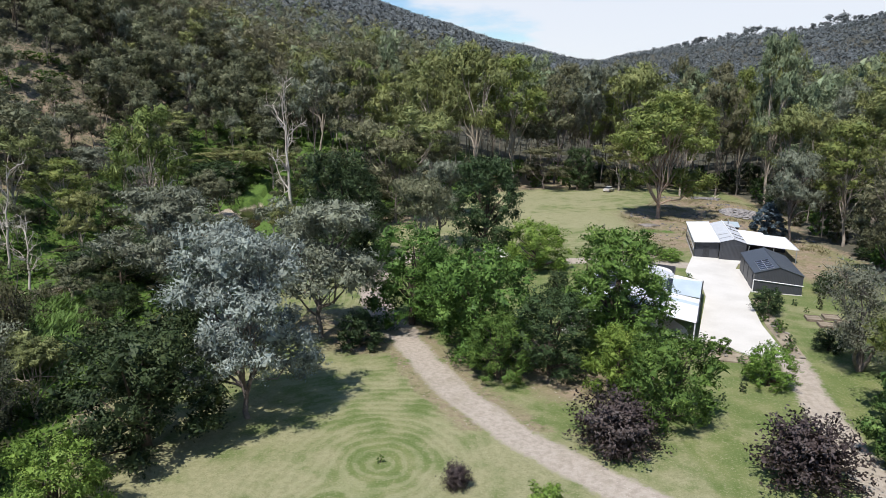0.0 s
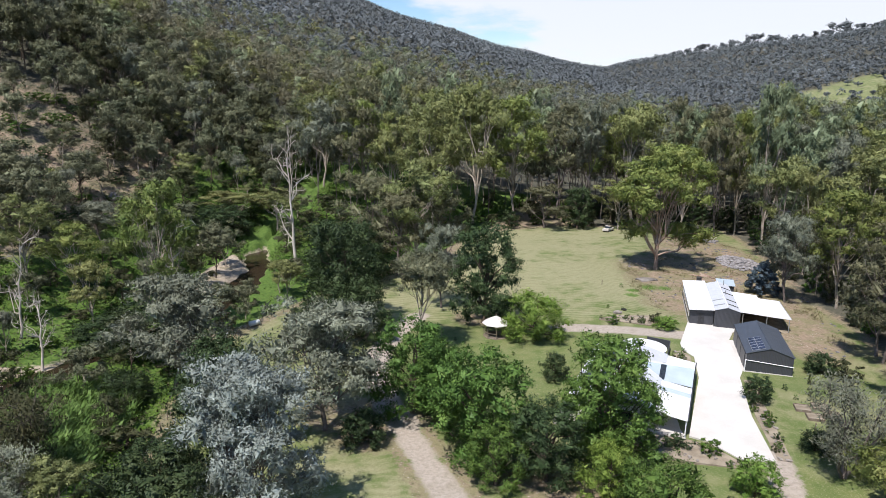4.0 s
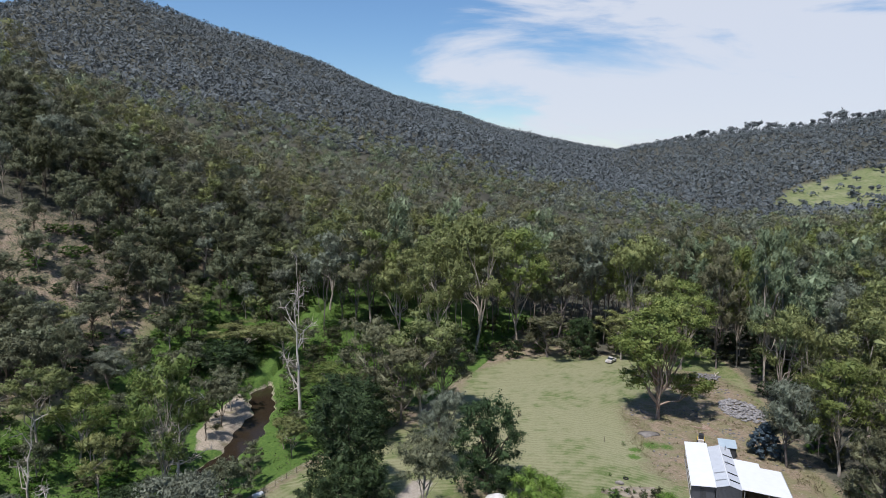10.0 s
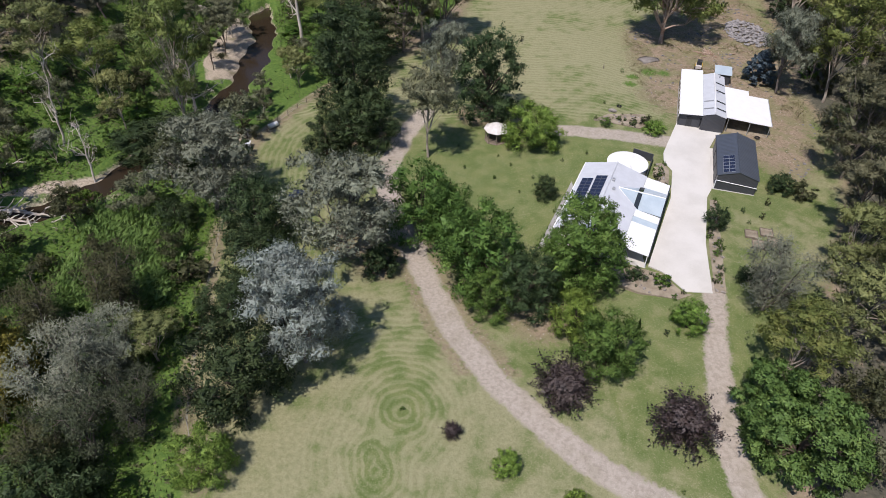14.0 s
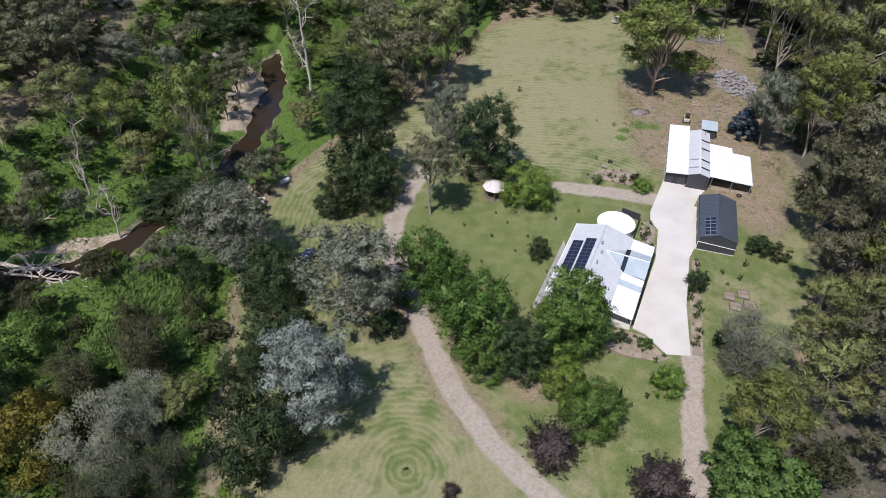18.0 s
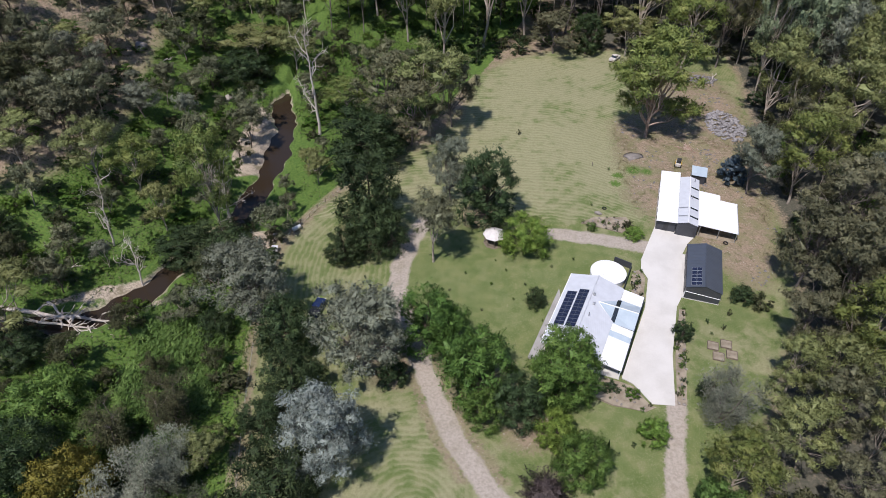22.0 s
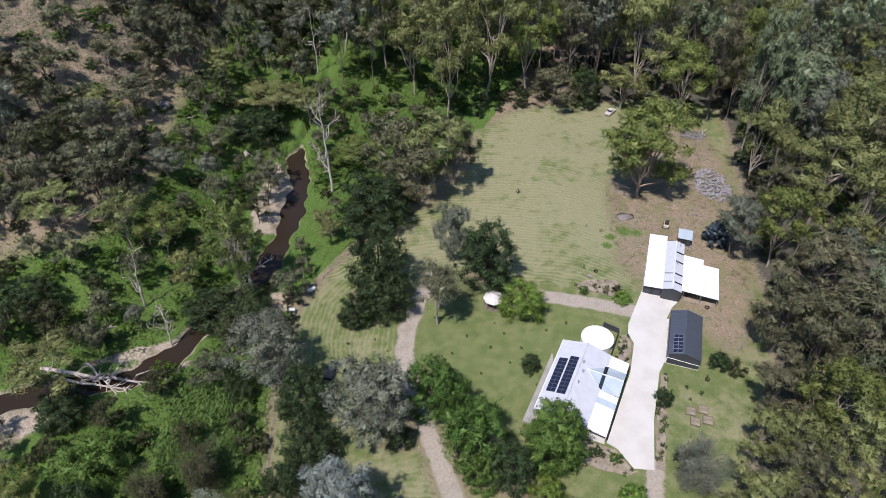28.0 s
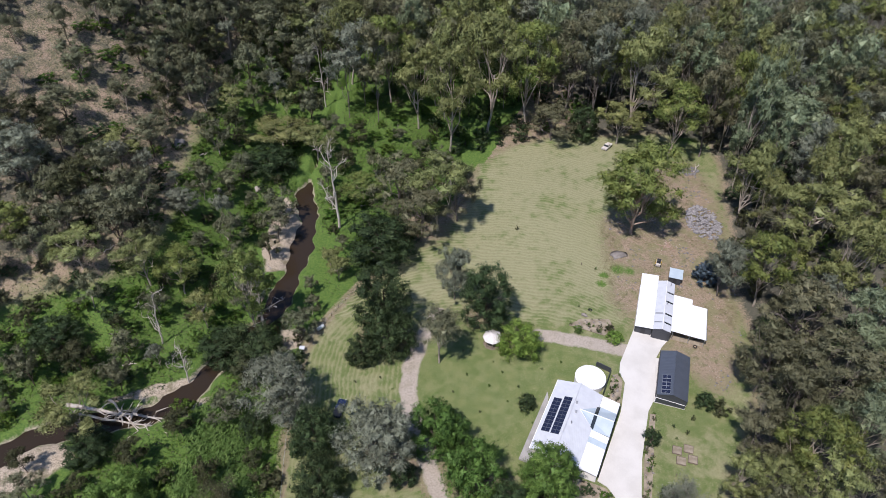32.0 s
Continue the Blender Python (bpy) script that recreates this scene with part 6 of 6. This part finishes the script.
def build_tank():
    s = thing("water_tank", pose(30.3, 95.5, 0.3), "large round white rainwater tank", "water tank")
    bm = bmesh.new()
    bmesh.ops.create_cone(bm, cap_ends=True, segments=48, radius1=3.35, radius2=3.35, depth=2.3, matrix=Matrix.Translation((0, 0, 1.15)))
    part("shell", bm, M_PLASTIC, s)
    bm = bmesh.new()
    bmesh.ops.create_cone(bm, cap_ends=True, segments=48, radius1=3.42, radius2=0.3, depth=0.3, matrix=Matrix.Translation((0, 0, 2.46)))
    part("lid", bm, M_PLASTIC, s)
    bm = bmesh.new()
    bmesh.ops.create_cone(bm, cap_ends=True, segments=20, radius1=0.34, radius2=0.3, depth=0.16, matrix=Matrix.Translation((-1.4, -0.9, 2.56)))
    part("hatch", bm, M_PLASTIC, s)
    part("inlet_pipe", rod((0.2, -3.5, 2.62), (0.1, -1.2, 2.7), 0.06), M_TRIM, s)
    f = thing("screen_fence", Matrix(), "dark solid screen fence beside the water tank", "fence")
    for (ax, ay), (bx, by) in (((32.3, 100.2), (35.3, 98.4)), ((35.3, 98.3), (32.6, 91.6))):
        ln = math.hypot(bx - ax, by - ay)
        bm = box(0, ln, -0.05, 0.05, 0.3, 2.5)
        bmesh.ops.transform(bm, matrix=Matrix.Translation((ax, ay, 0)) @ Matrix.Rotation(math.atan2(by - ay, bx - ax), 4, "Z"), verts=bm.verts[:])
        part("panel", bm, M_WALL_DARK, f)


build_tank()


def build_gazebo():
    s = thing("gazebo", pose(8.8, 106.8, land1(8.8, 106.8)), "eight-sided garden gazebo with a pale shingled roof", "gazebo")
    R = 2.35
    for k in range(8):
        a, b = k * math.pi / 4, (k + 1) * math.pi / 4
        p0, p1 = (R * math.cos(a), R * math.sin(a), 2.3), (R * math.cos(b), R * math.sin(b), 2.3)
        part("roof_panel", slab([(0, 0, 3.55), p0, p1], 0.06), M_CANVAS, s)
        part("post", rod((1.95 * math.cos(a), 1.95 * math.sin(a), -0.1), (1.95 * math.cos(a), 1.95 * math.sin(a), 2.36), 0.06), M_WOOD, s)
        if k != 6:
            q0, q1 = (1.95 * math.cos(a), 1.95 * math.sin(a), 0.85), (1.95 * math.cos(b), 1.95 * math.sin(b), 0.85)
            part("rail", rod(q0, q1, 0.05, 6), M_WOOD, s)
    bm = bmesh.new()
    bmesh.ops.create_cone(bm, cap_ends=True, segments=8, radius1=2.15, radius2=2.15, depth=0.16, matrix=Matrix.Translation((0, 0, 0.0)))
    part("floor_deck", bm, M_WOOD, s)
    part("finial", rod((0, 0, 3.5), (0, 0, 3.85), 0.07), M_WOOD, s)


build_gazebo()

# ---- small things in the yard ----


def rock_mesh(seed, rough=0.2):
    rng = np.random.default_rng(seed)
    s = Soup()
    s.lump(rng, (0, 0, 0.25), np.array([1.0, 0.8, 0.6]), 1, rough)
    return s.mesh("rock", M_ROCK)


ROCKS = [rock_mesh(k) for k in range(4)]


def put_rocks(name, label, spots, sizes, material=None, group=""):
    rng = random.Random(len(spots))
    for (x, y), r in zip(spots, sizes):
        ob = new(name, ROCKS[rng.randrange(4)])
        ob.matrix_world = pose(x, y, land1(x, y), 0, 0, rng.uniform(0, 360)) @ Matrix.Diagonal((r, r, r, 1))
        tagged(ob, label, "rock", group)


def build_vehicle(x, y, z, rz, paint, name, label, tray=True):
    """A parked utility vehicle: body, cabin with glass, four wheels with rims."""
    c = thing(name, pose(x, y, z, 0, 0, rz), label, "car")

    def shell(prof, half, mat_, nm, lab=""):
        bm = bmesh.new()
        f = bm.faces.new([bm.verts.new((-half, py, pz)) for py, pz in prof])
        r = bmesh.ops.extrude_face_region(bm, geom=[f])
        bmesh.ops.translate(bm, verts=[v for v in r["geom"] if isinstance(v, bmesh.types.BMVert)], vec=(2 * half, 0, 0))
        bmesh.ops.recalc_face_normals(bm, faces=bm.faces[:])
        bmesh.ops.bevel(bm, geom=bm.edges[:], offset=0.07, segments=2, affect="EDGES")
        return part(nm, bm, mat_, c, lab)

    shell([(-2.35, 0.4), (2.35, 0.4), (2.4, 0.8), (2.2, 0.98), (0.9, 1.05), (-2.35, 1.05)], 0.9, paint, "body")
    shell([(1.05, 1.02), (0.45, 1.58), (-0.75, 1.6), (-1.0, 1.02)], 0.76, M_GLASS, "cabin_glass", "dark window glass")
    shell([(0.38, 1.57), (-0.72, 1.59), (-0.72, 1.66), (0.36, 1.64)], 0.74, paint, "cabin_roof")
    if tray:
        part("tray_cover", box(-0.8, 0.8, -2.3, -1.05, 1.04, 1.14, 0.03), M_DARK, c, "black tray cover")
    for sx in (-0.82, 0.82):
        for sy in (-1.45, 1.5):
            bm = bmesh.new()
            mt = Matrix.Translation((sx, sy, 0.36)) @ Matrix.Rotation(math.pi / 2, 4, "Y")
            bmesh.ops.create_cone(bm, cap_ends=True, segments=20, radius1=0.36, radius2=0.36, depth=0.24, matrix=mt)
            w = part("wheel", bm, M_RUBBER, c, "black tyre")
            bm = bmesh.new()
            bmesh.ops.create_cone(bm, cap_ends=True, segments=14, radius1=0.22, radius2=0.22, depth=0.27, matrix=mt)
            part("rim", bm, M_STEEL, w)
    for sx in (-0.62, 0.62):
        part("headlight", box(sx - 0.16, sx + 0.16, 2.3, 2.42, 0.7, 0.86, 0.02), M_TRIM, c)


build_vehicle(-24.2, 85.9, land1(-24.2, 85.9), -12, M_CAR_BLUE, "utility_car", "dark-blue utility car parked on the grass strip")
build_vehicle(48.4, 195.6, land1(48.4, 195.6), -35, M_CAR_WHITE, "old_car", "worn white old car abandoned by the paddock", False)


def build_fence():
    """Post and wire fence along the creek side of the lawn."""
    line = FENCE[3:13]
    f = thing("wire_fence", Matrix(), "grey timber post and wire fence along the creek bank", "fence")
    post = rod((0, 0, -0.4), (0, 0, 1.15), 0.06, 6)
    post.materials.append(M_WOOD)
    spots = []
    for (ax, ay), (bx, by) in zip(line, line[1:]):
        n = max(2, round(math.hypot(bx - ax, by - ay) / 3.0))
        spots += [(ax + (bx - ax) * k / n, ay + (by - ay) * k / n) for k in range(n)]
    for x, y in spots:
        o = new("post", post)
        o.parent = f
        o.matrix_world = pose(x, y, land1(x, y), 0, 0, (x * 37) % 360)
    for h in (0.35, 0.7, 1.05):
        s = Soup()
        s.tube([(x, y, land1(x, y) + h) for x, y in spots], [0.012] * len(spots), 4)
        part("wire", s.mesh("wire", M_STEEL), None, f)


build_fence()


def build_logs():
    rng = np.random.default_rng(41)
    for x0, y0, x1, y1, r, nb in ((-83.5, 84.6, -60.5, 82.6, 0.5, 16), (-80, 82.5, -62, 80.5, 0.34, 12), (-75, 86.5, -66, 80.0, 0.28, 8)):
        s = Soup()
        z0, z1 = -1.2, -1.7
        p = wander(rng, (x0, y0, z0), (x1, y1, z1), 6, 0.012)
        s.tube(p, list(np.linspace(r, r * 0.3, 7)), 8)
        for k in range(nb):
            a = p[rng.integers(2, 7)]
            e = a + np.array([rng.uniform(0.5, 3.0), rng.normal() * 2.2, rng.uniform(-0.2, 1.4)])
            s.tube(wander(rng, a, e, 3, 0.1), [r * 0.48, r * 0.36, r * 0.24, 0.04], 5)
        tagged(new("fallen_tree", s.mesh("fallen_tree", M_BARK_DEAD, True)), "bleached fallen tree lying across the creek", "fallen tree")
    for x, y, rz, ln in ((-76, 96, 10, 3.2), (-88, 122, 60, 3.5), (-64, 140, 120, 3), (-30, 160, 20, 4), (-60, 176, 80, 4), (-80, 170, 40, 3.5), (74, 182, 60, 6)):
        s = Soup()
        s.tube(wander(rng, (0, 0, 0.25), (ln, 0, 0.35), 4, 0.05), [0.2, 0.17, 0.15, 0.12, 0.06], 7)
        s.tube(wander(rng, (ln * 0.5, 0, 0.3), (ln * 0.8, 0.9, 0.7), 2, 0.1), [0.1, 0.07, 0.02], 5)
        o = new("log", s.mesh("log", M_BARK_DEAD, True))
        o.matrix_world = pose(x, y, land1(x, y), 0, 0, rz)
        tagged(o, "bleached fallen branch lying among green weeds", "log")


build_logs()


def build_beds():
    """Mulched garden beds with stone edging, small shrubs and stones."""
    rng = random.Random(9)
    beds = {"drive": [(28.6, 70.4), (30.4, 69.6), (32.7, 65.7), (33.6, 65.6), (31.6, 64.6), (26.5, 65.8), (22.5, 68.2), (21.5, 70.2), (24.6, 71.6)],
            "side": [(36.9, 66.2), (39.0, 76.4), (42.3, 87.6), (43.4, 87.6), (41.2, 78.0), (38.4, 66.0)],
            "tank": [(35.6, 97.6), (37.2, 98.2), (37.7, 95.9), (36.0, 89.2), (33.4, 90.6)],
            "paddock": [(27.5, 112.6), (35.5, 109.6), (38.4, 112.0), (37.5, 115.0), (30.5, 114.8)]}
    for nm, poly in beds.items():
        cx, cy = sum(p[0] for p in poly) / len(poly), sum(p[1] for p in poly) / len(poly)
        z = max(land1(px, py) for px, py in poly + [(cx, cy)])
        b = part("garden_bed", prism(poly, z - 1.0, z + 0.06), M_MULCH)
        tagged(b, "mulched garden bed edged with field stones", "garden bed")
        n, made = 0, 0
        while made < (46 if nm == "side" else 34) and n < 900:
            n += 1
            px, py = rng.uniform(min(p[0] for p in poly), max(p[0] for p in poly)), rng.uniform(min(p[1] for p in poly), max(p[1] for p in poly))
            if not inside(np.array([px]), np.array([py]), poly)[0]:
                continue
            made += 1
            if made % 2:
                r = rng.uniform(0.12, 0.3)
                ob = new("stone", ROCKS[rng.randrange(4)])
                ob.matrix_world = pose(px, py, z + 0.04, 0, 0, rng.uniform(0, 360)) @ Matrix.Diagonal((r, r, r, 1))
                tagged(ob, "rounded pale field stone on the mulch", "stone", "stones in the garden beds")
            else:
                w = rng.uniform(0.4, 1.1)
                trunk, crown, _ = PROTO["shrub"][rng.randrange(4)]
                t = tagged(new("garden_shrub"), "small leafy shrub planted in the mulch", "shrub", "shrubs in the garden beds")
                t.matrix_world = pose(px, py, z + 0.03, 0, 0, rng.uniform(0, 360)) @ Matrix.Diagonal((w / 10, w / 10, w * 0.08, 1))
                new("stem", trunk).parent = t
                new("foliage", crown).parent = t


build_beds()


def build_rubble():
    rng = np.random.default_rng(31)
    soup = Soup()
    for _ in range(420):
        a, r = rng.uniform(0, 6.28), math.sqrt(rng.uniform(0, 1))
        x, y = 70.5 + math.cos(a) * r * 4.8, 155.5 + math.sin(a) * r * 8
        k = rng.uniform(0.2, 0.65)
        soup.lump(rng, (x, y, land1(x, y) + 0.15 + rng.uniform(0, 0.7) * (1 - r)), np.array([k, k * rng.uniform(0.4, 1), k * 0.4]), 0, 0.3)
    tagged(new("rubble_heap", soup.mesh("rubble_heap", M_RUBBLE)), "low heap of grey broken rubble on bare earth", "rubble", kind="stuff")
    soup = Soup()
    for _ in range(130):
        a, r = rng.uniform(0, 6.28), math.sqrt(rng.uniform(0, 1))
        x, y = 72 + math.cos(a) * r * 4, 183 + math.sin(a) * r * 3
        k = rng.uniform(0.2, 0.6)
        soup.lump(rng, (x, y, land1(x, y) + 0.2), np.array([k, k * 0.7, k * 0.4]), 0, 0.3)
    tagged(new("rubble_heap", soup.mesh("rubble_heap", M_RUBBLE)), "scatter of pale broken timber and stone", "rubble", kind="stuff")


build_rubble()
put_rocks("boulder", "weathered grey boulder on the scrubby slope", [(-86, 172), (-72, 160), (-62, 165), (-95, 150), (31.6, 116)], [2.0, 1.1, 1.3, 1.2, 0.7])


def build_kiosk():
    k = thing("pump_box", pose(-35.6, 102.0, land1(-35.6, 102.0)), "small pale pump box beside the creek fence", "pump box")
    part("body", box(-0.45, 0.45, -0.4, 0.4, -0.1, 0.9), M_TRIM, k)
    part("lid", slab([(-0.6, -0.55, 1.0), (0.6, -0.55, 1.0), (0.6, 0.55, 1.12), (-0.6, 0.55, 1.12)], 0.08), M_ROOF_GREY, k)
    t = thing("tank", pose(-32.6, 109.2, land1(-32.6, 109.2), 0, 0, -45), "small white plastic tank lying beside the fence", "tank")
    s = Soup()
    s.tube([(0, -1.0, 0.45), (0, -0.9, 0.45), (0, 0.9, 0.45), (0, 1.0, 0.45)], [0.15, 0.45, 0.45, 0.15], 18)
    part("body", s.mesh("body", M_PLASTIC, True), None, t)
    part("cradle", box(-0.3, 0.3, -0.7, 0.7, -0.1, 0.12), M_WOOD, t)


build_kiosk()


def build_loader():
    m = thing("skid_loader", pose(53.6, 136.2, land1(53.6, 136.2), 0, 0, -20), "small yellow and white skid loader behind the workshop", "loader")
    part("body", box(-0.6, 0.6, -1.0, 0.8, 0.35, 1.0, 0.05), M_CAR_WHITE, m)
    part("cab", box(-0.5, 0.5, -0.5, 0.5, 1.0, 1.95, 0.05), M_DARK, m)
    part("bucket", box(-0.75, 0.75, 1.2, 1.7, 0.1, 0.6, 0.05), M_STEEL, m)
    for sx in (-0.68, 0.68):
        part("arm", box(sx - 0.06, sx + 0.06, -0.8, 1.3, 0.8, 0.95, 0.02), M_YELLOW, m)
        for sy in (-0.6, 0.55):
            bm = bmesh.new()
            bmesh.ops.create_cone(bm, cap_ends=True, segments=18, radius1=0.36, radius2=0.36, depth=0.25, matrix=Matrix.Translation((sx, sy, 0.36)) @ Matrix.Rotation(math.pi / 2, 4, "Y"))
            part("wheel", bm, M_RUBBER, m)


build_loader()


def build_saplings():
    """Young staked trees and low plants dotted over the lawns."""
    rng = random.Random(12)
    spots = [(-4.5, 46.6, 0.9), (-22, 93.5, 1.0), (-16.5, 95, 0.9), (-13.5, 92, 0.8), (36.5, 133, 1.2), (3, 97, 0.9), (8, 94, 1.0), (0, 92, 0.8), (11, 98, 0.9), (12, 90, 0.8), (6, 87, 0.8), (14.5, 94, 0.9), (2, 104, 0.8), (-2, 88, 0.8), (17, 84.5, 0.8), (20, 99, 0.9), (24.5, 101, 0.9), (9, 101, 0.7), (26, 57, 1.0), (28.5, 58.5, 1.3), (28, 50, 0.7), (29.5, 47, 0.6), (25.5, 37, 0.7), (46.5, 84.5, 1.2), (49, 83, 1.4), (51, 86.5, 1.6), (46.5, 81.5, 1.0), (43.5, 70.5, 1.1), (16.5, 150, 1.8), (-1, 140, 1.0), (30.5, 119, 1.0), (33, 118, 0.8)]
    for x, y, w in spots:
        trunk, crown, _ = PROTO["shrub"][rng.randrange(4)]
        t = tagged(new("sapling"), "small young sapling planted in the mown lawn", "sapling", "saplings on the lawns")
        t.matrix_world = pose(x, y, land1(x, y), 0, 0, rng.uniform(0, 360)) @ Matrix.Diagonal((w * 0.065, w * 0.065, w * 0.08, 1))
        new("stem", trunk).parent = t
        new("foliage", crown).parent = t


build_saplings()


def build_planters():
    """Raised vegetable beds with timber sides."""
    for x, y in ((46.0, 78.8), (48.4, 79.2), (46.3, 76.4), (48.7, 76.8)):
        z = land1(x, y)
        b = thing("raised_bed", pose(x, y, z, 0, 0, -15), "low timber raised vegetable bed on the grass", "raised bed", "raised vegetable beds")
        for a in (-1, 1):
            part("side_board", box(a * 0.9 - 0.04, a * 0.9 + 0.04, -0.9, 0.9, -0.1, 0.35), M_WOOD, b)
            part("end_board", box(-0.86, 0.86, a * 0.9 - 0.04, a * 0.9 + 0.04, -0.1, 0.35), M_WOOD, b)
        part("soil", box(-0.85, 0.85, -0.85, 0.85, -0.1, 0.26), M_MULCH, b)


build_planters()


def build_yard_bits():
    """Flat rock, firewood, tyres, a water tap post and a hose reel."""
    rng = np.random.default_rng(77)
    s = Soup()
    s.lump(rng, (0, 0, 0.05), np.array([2.5, 1.6, 0.3]), 1, 0.14)
    o = tagged(new("flat_rock", s.mesh("flat_rock", M_ROCK)), "low flat pinkish rock slab in the grass", "rock")
    o.matrix_world = pose(43.6, 139.6, land1(43.6, 139.6), 0, 0, 10)
    for x, y in ((33.2, 117.9), (56.5, 107.2)):
        ring = Soup()
        a = np.linspace(0, 2 * np.pi, 17)
        ring.tube(np.stack([np.cos(a) * 0.4, np.sin(a) * 0.4, a * 0 + 0.12], 1), [0.13] * 17, 7)
        o = tagged(new("tyre", ring.mesh("tyre", M_RUBBER, True)), "old black tyre lying on bare ground", "tyre")
        o.matrix_world = pose(x, y, land1(x, y))
    for x, y in ((32.9, 134.7), (-16.5, 122), (44.5, 73.0)):
        t = thing("tap_post", pose(x, y, land1(x, y)), "short timber post with a garden tap", "post")
        part("post", box(-0.06, 0.06, -0.06, 0.06, -0.3, 1.1), M_WOOD, t)
        part("tap", rod((0.0, -0.16, 0.85), (0.0, 0.0, 0.85), 0.03), M_STEEL, t)
    for k in range(26):
        ln = rng.uniform(0.6, 1.6)
        s = Soup()
        s.tube([(0, 0, 0.12), (ln, 0, 0.14)], [0.12, 0.1], 7)
        o = tagged(new("firewood", s.mesh("firewood", M_BARK_RED, True)), "short cut firewood log on bare earth", "firewood", "scattered firewood")
        x, y = 58.4 + rng.normal() * 1.5, 144.2 + rng.normal() * 0.9
        o.matrix_world = pose(x, y, land1(x, y), 0, 0, rng.uniform(0, 180))


build_yard_bits()


def build_bare_ground_cover():
    """Dry tufts and loose stones over the bare earth beside the sheds, and longer grass in the paddock."""
    rng = np.random.default_rng(83)
    p = rng.uniform((36, 88), (82, 204), (9000, 2))
    patch = np.sin(p[:, 0] * 0.5 + 1.2 * np.sin(p[:, 1] * 0.3)) + np.sin(p[:, 1] * 0.43 + 1) + rng.normal(size=len(p)) * 0.7
    away = ~inside(p[:, 0], p[:, 1], [(38, 98), (52, 92), (66, 108), (64, 126), (46, 128), (38, 110)])
    keep = inside(p[:, 0], p[:, 1], BARE) & away & (patch > 0.4)
    t = p[keep]
    soup = Soup()
    for k in range(9):
        at = np.column_stack([t + rng.normal(size=t.shape) * 0.26, land(t[:, 0], t[:, 1]) + 0.02])
        soup.blades(rng, at, np.broadcast_to((0, 0, 1.0), at.shape), 0.34, 0.1, 0.4, droop=-1.2)
    tagged(new("dry_tufts", soup.mesh("dry_tufts", LEAF["tuft"])), "dry olive grass tufts scattered over bare earth", "grass", kind="stuff")
    s = p[inside(p[:, 0], p[:, 1], BARE) & away & (patch < -1.2)][:260]
    stones = Soup()
    for x, y in s:
        k = rng.uniform(0.12, 0.38)
        stones.lump(rng, (x, y, land1(x, y) + 0.03), np.array([k, k * rng.uniform(0.5, 1), k * 0.5]), 0, 0.25)
    tagged(new("loose_stones", stones.mesh("loose_stones", M_RUBBLE)), "loose grey stones scattered over the bare yard", "stones", kind="stuff")


build_bare_ground_cover()
